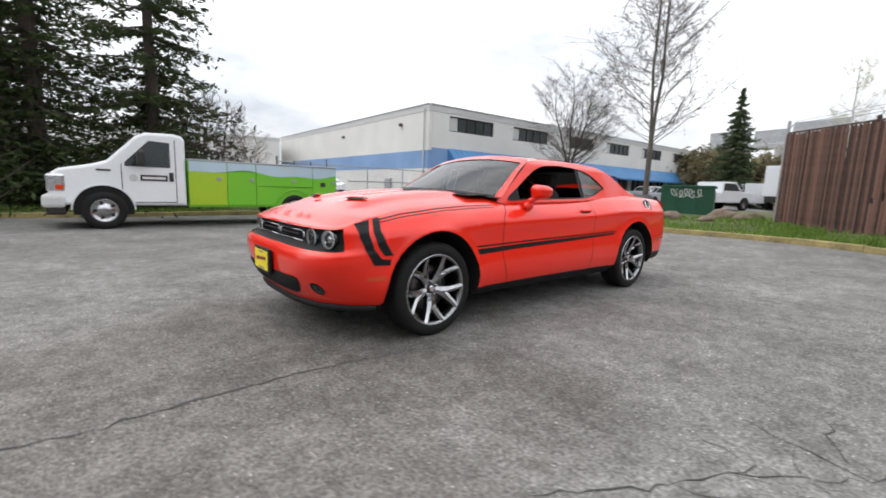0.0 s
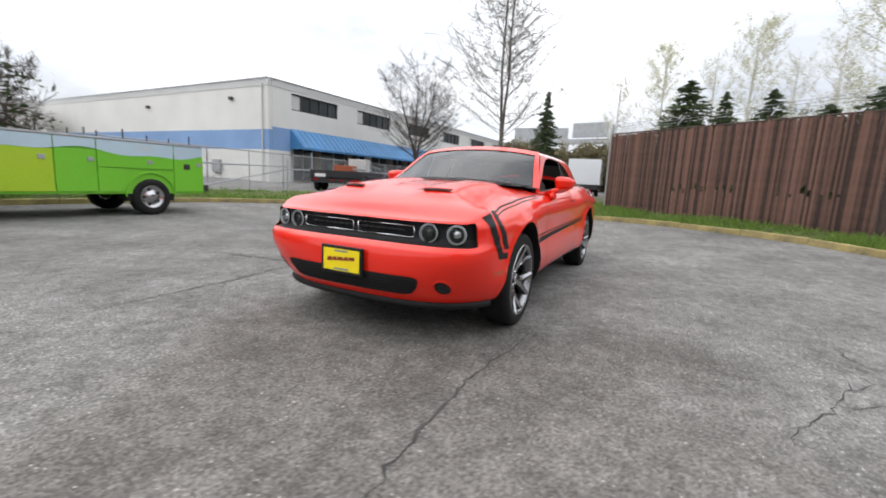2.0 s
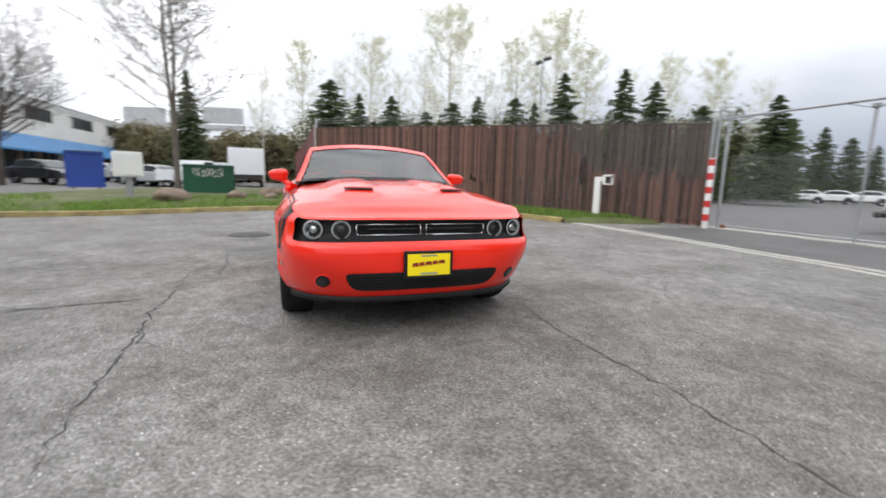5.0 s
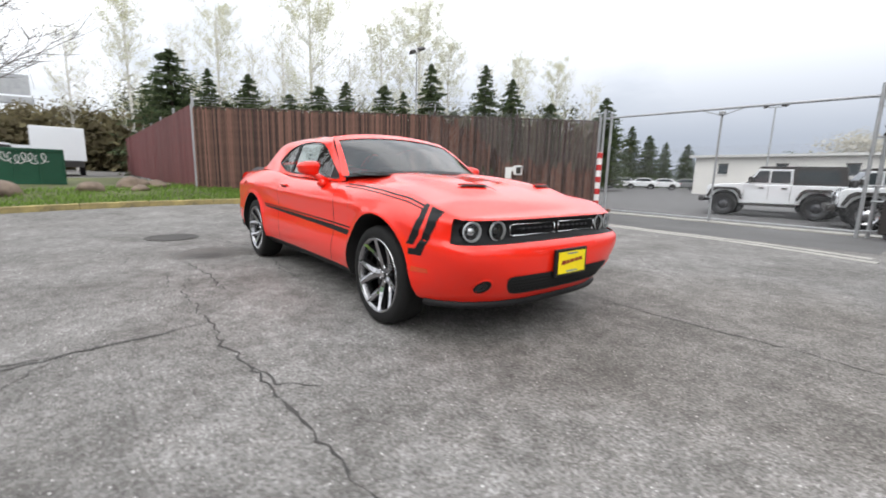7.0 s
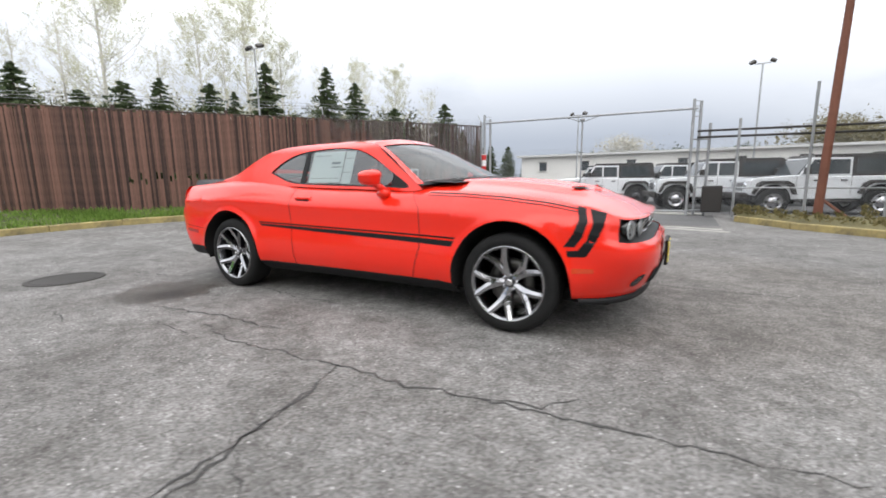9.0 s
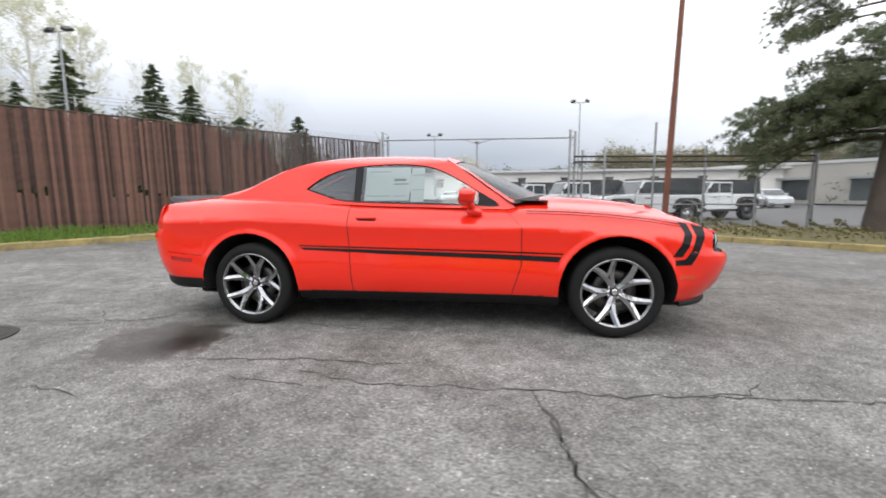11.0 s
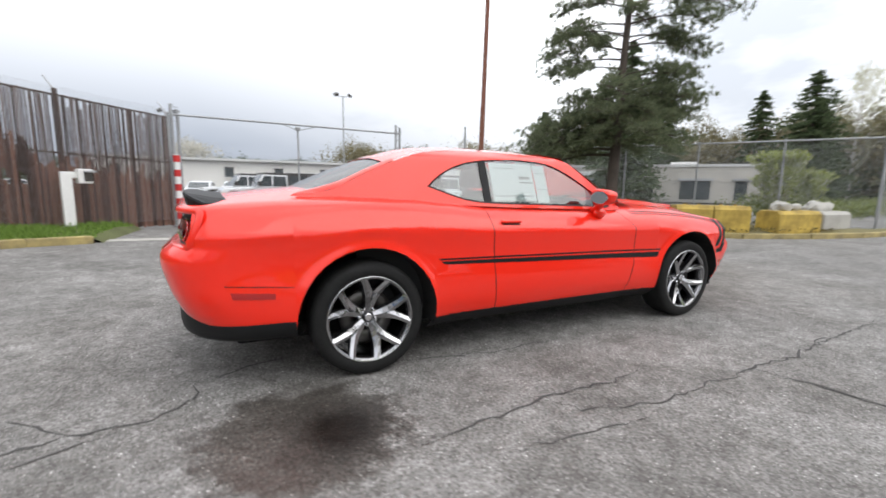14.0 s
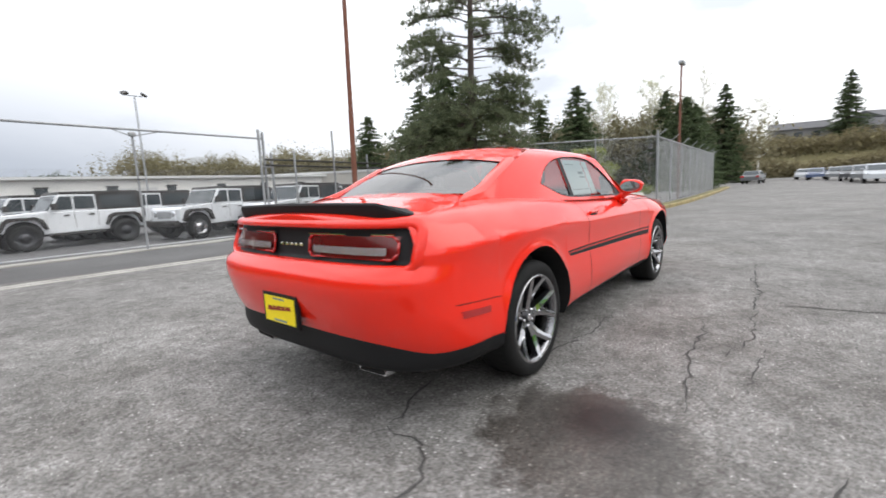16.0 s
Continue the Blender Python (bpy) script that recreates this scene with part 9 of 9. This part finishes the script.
def off_roader(m, label, tyres=RUBBER, rim=ALLOY, top_black=True, doors=2):
    """A boxy white off-roader that faces +x about its middle; 4.2 m long."""
    j = thing("off_roader", label, "car", m, "white off-roaders")
    W = 0.78
    low = [(-2.0, 0.55), (-1.95, 1.12), (1.95, 1.12), (2.0, 1.02), (2.0, 0.62), (1.85, 0.55)]
    part("body", prism(bmesh.new(), [(-1.95, 0.50), (-1.98, 1.14), (0.62, 1.14), (0.68, 1.18), (1.80, 1.10), (1.88, 1.02), (1.88, 0.60), (0.80, 0.47)], "y", -W, W, 0.03), WHITE_CAR, j)
    part("upper_body", prism(bmesh.new(), [(-0.62, 1.14), (-0.60, 1.66), (0.34, 1.68), (0.40, 1.62), (0.66, 1.14)], "y", -W + 0.04, W - 0.04, 0.025), WHITE_CAR, j)
    part("hard_top", prism(bmesh.new(), [(-1.98, 1.14), (-1.90, 1.72), (-1.80, 1.76), (0.30, 1.76), (0.36, 1.69), (-0.60, 1.67), (-0.62, 1.14)], "y", -W + 0.03, W - 0.03, 0.02), PIPE_BLACK if top_black else WHITE_CAR, j, "black soft top")
    for s in (-1, 1):
        y0, y1 = sorted((s * (W - 0.045), s * (W - 0.028)))
        part("side_window", prism(bmesh.new(), [(-0.55, 1.20), (-0.53, 1.60), (-0.02, 1.61), (-0.02, 1.20)], "y", y0, y1), DARK_GLASS, j)
        part("side_window", prism(bmesh.new(), [(0.04, 1.20), (0.04, 1.61), (0.32, 1.61), (0.56, 1.20)], "y", y0, y1), DARK_GLASS, j)
        part("rear_window", prism(bmesh.new(), [(-1.80, 1.22), (-1.74, 1.62), (-0.70, 1.62), (-0.70, 1.22)], "y", *sorted((s * (W - 0.032), s * (W - 0.018)))), DARK_GLASS, j)
        for x in (0.02, -0.60, 0.72):
            part("door_seam", rodded((x, s * (W + 0.001), 0.62), (x, s * (W + 0.001), 1.14), 0.006, seg=5), FRAME_DARK, j)
        for x in (-0.50, 0.14):
            part("door_handle", boxed(x, x + 0.16, *sorted((s * W, s * (W + 0.03))), 1.00, 1.04, bevel=0.008), PIPE_BLACK, j)
        for x in (1.28, -1.32):
            bm = bmesh.new()
            out = [(x - 0.56, 0.62), (x - 0.46, 0.92), (x - 0.30, 1.02), (x + 0.30, 1.02), (x + 0.44, 0.94), (x + 0.56, 0.66), (x + 0.50, 0.62), (x + 0.38, 0.86), (x + 0.26, 0.93), (x - 0.26, 0.93), (x - 0.38, 0.84), (x - 0.48, 0.62)]
            prism(bm, out, "y", *sorted((s * (W - 0.05), s * (W + 0.13))))
            part("fender_flare", bm, PIPE_BLACK, j, "black fender flare")
            bm = bmesh.new()
            prism(bm, [(x + 0.46 * math.cos(a), 0.45 + 0.46 * math.sin(a)) for a in [math.pi * k / 12 for k in range(13)]], "y", *sorted((s * (W - 0.3), s * (W + 0.004))))
            part("wheel_arch", bm, DARK_VOID, j)
            simple_wheel(j, x, s * (W - 0.02), 0.40, 0.40, 0.25, s, rim)
        part("side_step", rodded((-0.75, s * (W + 0.02), 0.43), (0.75, s * (W + 0.02), 0.43), 0.032, seg=10), PIPE_BLACK, j)
        part("door_mirror", boxed(0.46, 0.60, *sorted((s * (W + 0.02), s * (W + 0.22))), 1.20, 1.40, bevel=0.03), PIPE_BLACK, j)
    part("windscreen", prism(bmesh.new(), [(0.36, 1.64), (0.39, 1.64), (0.70, 1.16), (0.64, 1.16)], "y", -W + 0.1, W - 0.1), DARK_GLASS, j)
    part("grille", boxed(1.86, 1.92, -0.55, 0.55, 0.66, 1.02, bevel=0.02), WHITE_CAR, j)
    for k in range(7):
        y = -0.30 + 0.10 * k
        part("grille_slot", boxed(1.915, 1.925, y - 0.025, y + 0.025, 0.72, 0.96), DARK_VOID, j)
    for y in (-0.46, 0.46):
        part("headlamp", lathe(bmesh.new(), [(0.10, 0.0), (0.095, 0.03), (0.06, 0.045), (0, 0.05)], 20, Matrix.Translation((1.90, y, 0.88)) @ pose(0, 0, 0, 0, 90, 0)), LAMP_WHITE, j, smooth=True)
    part("front_bumper", boxed(1.92, 2.12, -0.80, 0.80, 0.48, 0.66, bevel=0.04), PIPE_BLACK, j, "black front bumper")
    part("rear_bumper", boxed(-2.12, -1.95, -0.80, 0.80, 0.48, 0.64, bevel=0.04), PIPE_BLACK, j)
    part("spare_wheel", lathe(bmesh.new(), [(0, 0.12), (0.22, 0.12), (0.30, 0.13), (0.37, 0.10), (0.37, -0.10), (0.2, -0.1)], 28, Matrix.Translation((-2.08, 0, 0.98)) @ pose(0, 0, 0, 0, -90, 0)), RUBBER, j, "black spare wheel", smooth=True)
    part("underbody", boxed(-1.8, 1.8, -0.6, 0.6, 0.40, 0.58), DARK_VOID, j)
    return j


JEEP = "white four-door off-roader with black soft top"
first_jeep = off_roader(pose(-0.63, 16.45, -YARD_DROP, 0, 0, 187), JEEP + " behind the gate", rim=ALLOY_DARK)
second_jeep = off_roader(pose(3.30, 14.55, -YARD_DROP, 0, 0, 194), "white two-door off-roader with bright wheels behind the gate")
JEEPS = [(-1.45, 19.4, 188, 0), (5.85, 13.3, 194, 1), (1.8, 18.3, 197, 1), (5.2, 17.6, 196, 0), (9.6, 16.6, 195, 0), (6.6, 20.6, 196, 1)]
for x, y, a, k in JEEPS:
    c = copy_thing((first_jeep, second_jeep)[k], pose(x, y, -YARD_DROP, 0, 0, a))
    c["label"] = "white off-roader parked in the fenced lot"


def parked_car(m, mat, label, tall=0.0, rim=ALLOY):
    """A small saloon or crossover facing +x, 4.4 m long."""
    c = thing("parked_car", label, "car", m, "parked cars")
    W = 0.86
    part("body", prism(bmesh.new(), [(-2.15, 0.38), (-2.2, 0.80 + tall * 0.6), (-2.05, 0.95 + tall * 0.7), (-1.2, 1.0 + tall), (0.85, 0.98 + tall), (1.9, 0.82 + tall * 0.6), (2.15, 0.68 + tall * 0.4), (2.18, 0.36)], "y", -W, W, 0.07), mat, c)
    part("cabin", prism(bmesh.new(), [(-1.75 - tall * 0.6, 0.96 + tall), (-1.15 - tall, 1.38 + tall * 1.5), (-0.2, 1.44 + tall * 1.5), (0.35, 1.36 + tall * 1.4), (1.0, 0.96 + tall)], "y", -W + 0.12, W - 0.12, 0.06), mat, c)
    for s in (-1, 1):
        part("side_window", prism(bmesh.new(), [(-1.45 - tall * 0.5, 1.01 + tall), (-1.05 - tall, 1.32 + tall * 1.4), (-0.2, 1.37 + tall * 1.4), (0.28, 1.30 + tall * 1.3), (0.75, 1.0 + tall)], "y", *sorted((s * (W - 0.125), s * (W - 0.108)))), DARK_GLASS, c)
        for x in (1.32, -1.32):
            bm = bmesh.new()
            prism(bm, [(x + 0.38 * math.cos(a), 0.36 + 0.38 * math.sin(a)) for a in [math.pi * k / 12 for k in range(13)]], "y", *sorted((s * (W - 0.3), s * (W + 0.004))))
            part("wheel_arch", bm, DARK_VOID, c)
            simple_wheel(c, x, s * (W - 0.10), 0.33, 0.33, 0.22, s, rim)
        part("door_mirror", boxed(0.52, 0.68, *sorted((s * (W - 0.02), s * (W + 0.16))), 0.98 + tall, 1.10 + tall, bevel=0.03), mat, c)
        part("tail_lamp", boxed(-2.21, -2.02, *sorted((s * 0.52, s * 0.84)), 0.72 + tall * 0.5, 0.88 + tall * 0.6, bevel=0.02), RED_LENS, c)
        part("headlamp", boxed(1.92, 2.14, *sorted((s * 0.50, s * 0.82)), 0.62 + tall * 0.4, 0.76 + tall * 0.5, bevel=0.03), LAMP_WHITE, c)
    part("windscreen", prism(bmesh.new(), [(0.40, 1.35 + tall * 1.4), (0.44, 1.35 + tall * 1.4), (1.02, 0.98 + tall), (0.95, 0.98 + tall)], "y", -W + 0.2, W - 0.2), DARK_GLASS, c)
    part("rear_window", prism(bmesh.new(), [(-1.22 - tall, 1.36 + tall * 1.4), (-1.26 - tall, 1.36 + tall * 1.4), (-1.76 - tall * 0.6, 1.0 + tall), (-1.70 - tall * 0.6, 1.0 + tall)], "y", -W + 0.2, W - 0.2), DARK_GLASS, c)
    return c


CAR_COLOURS = {k: material(k + "_car_paint", v, 0.28, vary=0.05, coat=0.7) for k, v in {"silver": (0.42, 0.44, 0.46), "black": (0.02, 0.021, 0.024), "grey": (0.13, 0.135, 0.14), "blue": (0.035, 0.06, 0.13), "red": (0.28, 0.02, 0.02)}.items()}
CAR_COLOURS["white"] = WHITE_CAR
proto = {}
LOT = [("white", 0.18), ("white", 0.0), ("grey", 0.18), ("silver", 0.0), ("black", 0.0), ("blue", 0.0), ("red", 0.0), ("grey", 0.0)]


def park(colour, tall, m, where):
    key = (colour, tall)
    if key not in proto:
        proto[key] = parked_car(m, CAR_COLOURS[colour], colour + (" crossover" if tall else " saloon car") + where)
        return proto[key]
    c = copy_thing(proto[key], m)
    c["label"] = colour + (" crossover" if tall else " saloon car") + where
    return c


rng_lot = random.Random(77)
for k in range(12):
    col, tall = LOT[k % len(LOT)] if k > 2 else LOT[k % 2]
    park(col, tall, pose(-4.0 + 2.55 * k * 0.9, 33.0 + rng_lot.uniform(-0.4, 0.4), -YARD_DROP, 0, 0, -97 + rng_lot.uniform(-3, 3)), " parked in the dealer's lot")
for k in range(8):
    col, tall = ("white", 0.18) if k < 3 else LOT[(k * 3 + 1) % len(LOT)]
    park(col, tall, pose(-25.9 + 2.15 * k, 51.8 + 1.05 * k, -YARD_DROP, 0, 0, 205 + rng_lot.uniform(-4, 4)), " parked at the lot's far side")
for k in range(4):
    col, tall = LOT[(k * 3 + 1) % len(LOT)]
    park(col, tall, pose(1.0 + 2.7 * k, 27.0 + rng_lot.uniform(-0.4, 0.4), -YARD_DROP, 0, 0, 84 + rng_lot.uniform(-3, 3)), " parked in the dealer's lot")
for i, (x, y, a, col, tall) in enumerate(((-22.5, -18.6, 178, "grey", 0.0), (-28.0, -9.0, 60, "silver", 0.0), (-31.0, -10.5, 60, "blue", 0.0), (-27.0, -14.5, 60, "black", 0.0), (-44.0, -7.5, 70, "silver", 0.18), (-48.0, -7.0, 70, "blue", 0.18), (-35.0, -14.0, 60, "silver", 0.0), (42, -7.2, 175, "silver", 0.0), (47, -6.9, 175, "grey", 0.18), (53, -6.6, 175, "black", 0.0), (60, -6.0, 175, "grey", 0.0), (66, -4.5, 175, "blue", 0.0), (74, -3.5, 175, "silver", 0.0), (56, 1.2, -5, "grey", 0.0), (68, 1.6, -5, "silver", 0.0), (47, 22, 40, "silver", 0.0), (-10.0, -26.5, 86, "white", 0.18))):
    park(col, tall, pose(x, y, ground_z(x, y), 0, 0, a), " parked beyond the lot" if x < 30 else " parked along the road")


def pickup(m, mat, label, van=False):
    c = thing("pickup_truck" if not van else "white_van", label, "truck", m)
    W = 0.95
    prof = [(-2.7, 0.5), (-2.7, 1.15), (-0.5, 1.15), (-0.45, 1.85), (0.75, 1.85), (1.35, 1.25), (2.45, 1.12), (2.6, 0.95), (2.6, 0.5)]
    if van:
        prof = [(-2.7, 0.5), (-2.7, 1.95), (0.9, 1.95), (1.6, 1.25), (2.45, 1.10), (2.6, 0.9), (2.6, 0.5)]
    part("body", prism(bmesh.new(), prof, "y", -W, W, 0.06), mat, c)
    for s in (-1, 1):
        part("side_window", prism(bmesh.new(), [(-0.35, 1.28), (-0.33, 1.75), (0.68, 1.75), (1.12, 1.28)], "y", *sorted((s * (W - 0.005), s * (W + 0.012)))), DARK_GLASS, c)
        for x in (1.65, -1.7):
            bm = bmesh.new()
            prism(bm, [(x + 0.45 * math.cos(a), 0.42 + 0.45 * math.sin(a)) for a in [math.pi * k / 12 for k in range(13)]], "y", *sorted((s * (W - 0.3), s * (W + 0.004))))
            part("wheel_arch", bm, DARK_VOID, c)
            simple_wheel(c, x, s * (W - 0.10), 0.38, 0.38, 0.25, s)
        part("headlamp", boxed(2.45, 2.62, *sorted((s * 0.6, s * 0.92)), 0.75, 0.95, bevel=0.02), LAMP_WHITE, c)
    part("windscreen", prism(bmesh.new(), [(0.80, 1.80), (0.84, 1.80), (1.38, 1.26), (1.30, 1.26)] if not van else [(0.95, 1.9), (0.99, 1.9), (1.62, 1.27), (1.55, 1.27)], "y", -W + 0.12, W - 0.12), DARK_GLASS, c)
    part("grille", boxed(2.58, 2.64, -0.6, 0.6, 0.65, 0.98, bevel=0.02), PIPE_BLACK, c)
    part("front_bumper", boxed(2.5, 2.72, -0.95, 0.95, 0.42, 0.62, bevel=0.04), GALV, c)
    return c


pickup(pose(-29.0, -7.2, ground_z(-29.0, -7.2), 0, 0, 160), WHITE_CAR, "white pickup truck parked before the shops")
pickup(pose(-37.5, -7.0, 0.3, 0, 0, 200), WHITE_CAR, "white van parked beyond the waste bin", van=True)
pickup(pose(-9.6, -27.5, 0.4, 0, 0, 88), WHITE_CAR, "white pickup parked beside the building")

# box trailer on the lawn
bt = thing("box_trailer", "white box trailer on a dark chassis beyond the lawn", "trailer", pose(-33.8, -4.3, 0.35, 0, 0, 4))
part("box", boxed(-4.5, 0, -1.35, 1.35, 0.95, 3.1, bevel=0.04), WHITE_CAR, bt)
part("chassis", boxed(-4.4, 0.1, -1.2, 1.2, 0.55, 0.95), PIPE_BLACK, bt)
for y in (-1.1, 1.1):
    simple_wheel(bt, -0.9, y, 0.42, 0.42, 0.3, 1 if y > 0 else -1)


def flat_trailer():
    t = thing("flatbed_trailer", "black steel flatbed trailer with pipes and crates", "trailer", pose(-12.2, -12.75, 0.22, 0, 0, 22))
    TB = material("trailer_black", (0.02, 0.02, 0.022), 0.5, vary=0.25)
    part("deck", boxed(-4.4, 0, -1.25, 1.25, 0.62, 0.74, bevel=0.01), TB, t)
    part("tail_board", boxed(-0.08, 0.0, -1.3, 1.3, 0.42, 1.05, bevel=0.01), TB, t)
    for y in (-1.3, 1.3):
        part("side_board", boxed(-4.4, 0, y - 0.04, y + 0.04, 0.62, 1.05, bevel=0.01), TB, t)
        part("mudguard", boxed(-2.2, -0.5, y - 0.16, y + 0.16, 0.80, 0.86, bevel=0.02), TB, t)
        for x in (-0.95, -1.8):
            simple_wheel(t, x, y * 0.99, 0.36, 0.36, 0.24, 1 if y > 0 else -1)
        part("tail_lamp", boxed(0.0, 0.015, *sorted((y * 0.72, y * 0.90)), 0.55, 0.63), RED_LENS, t)
    part("plate_bar", boxed(0.0, 0.012, -1.10, -0.55, 0.72, 0.88), WHITE_PAINT, t, "pale sign bar on the tail board")
    for k in range(3):
        part("reflector", boxed(0.0, 0.012, -0.3 + 0.5 * k, -0.1 + 0.5 * k, 0.55, 0.60), RED_LENS, t)
    part("load_crate", boxed(-2.2, -1.3, -0.6, 0.4, 0.74, 1.35, bevel=0.02), material("orange_crate", (0.35, 0.08, 0.03), 0.6, vary=0.3), t, "orange crate on the trailer")
    part("load_box", boxed(-3.4, -2.6, -0.2, 0.8, 0.74, 1.75, bevel=0.02), STUCCO_GREY, t, "grey box on the trailer")
    part("load_pipe", rodded((-4.6, 0.6, 1.20), (0.4, 1.0, 1.15), 0.035, seg=8), GALV, t)


flat_trailer()
pg = thing("pipe_barrier", "slanting galvanised pipe barrier by the trailer", "barrier", pose(0, 0, 0.2))
for a, b in (((-5.2, -13.4, 0.15), (-10.8, -14.6, 1.0)), ((-10.8, -14.6, 1.0), (-24.0, -15.4, 1.15)), ((-10.8, -14.6, 0), (-10.8, -14.6, 1.5)), ((-17.0, -15.0, 0), (-17.0, -15.0, 1.3)), ((-24.0, -15.4, 0), (-24.0, -15.4, 1.4)), ((-5.2, -13.4, 1.05), (-10.8, -14.6, 1.12))):
    part("pipe", rodded(a, b, 0.03, seg=8), GALV, pg)
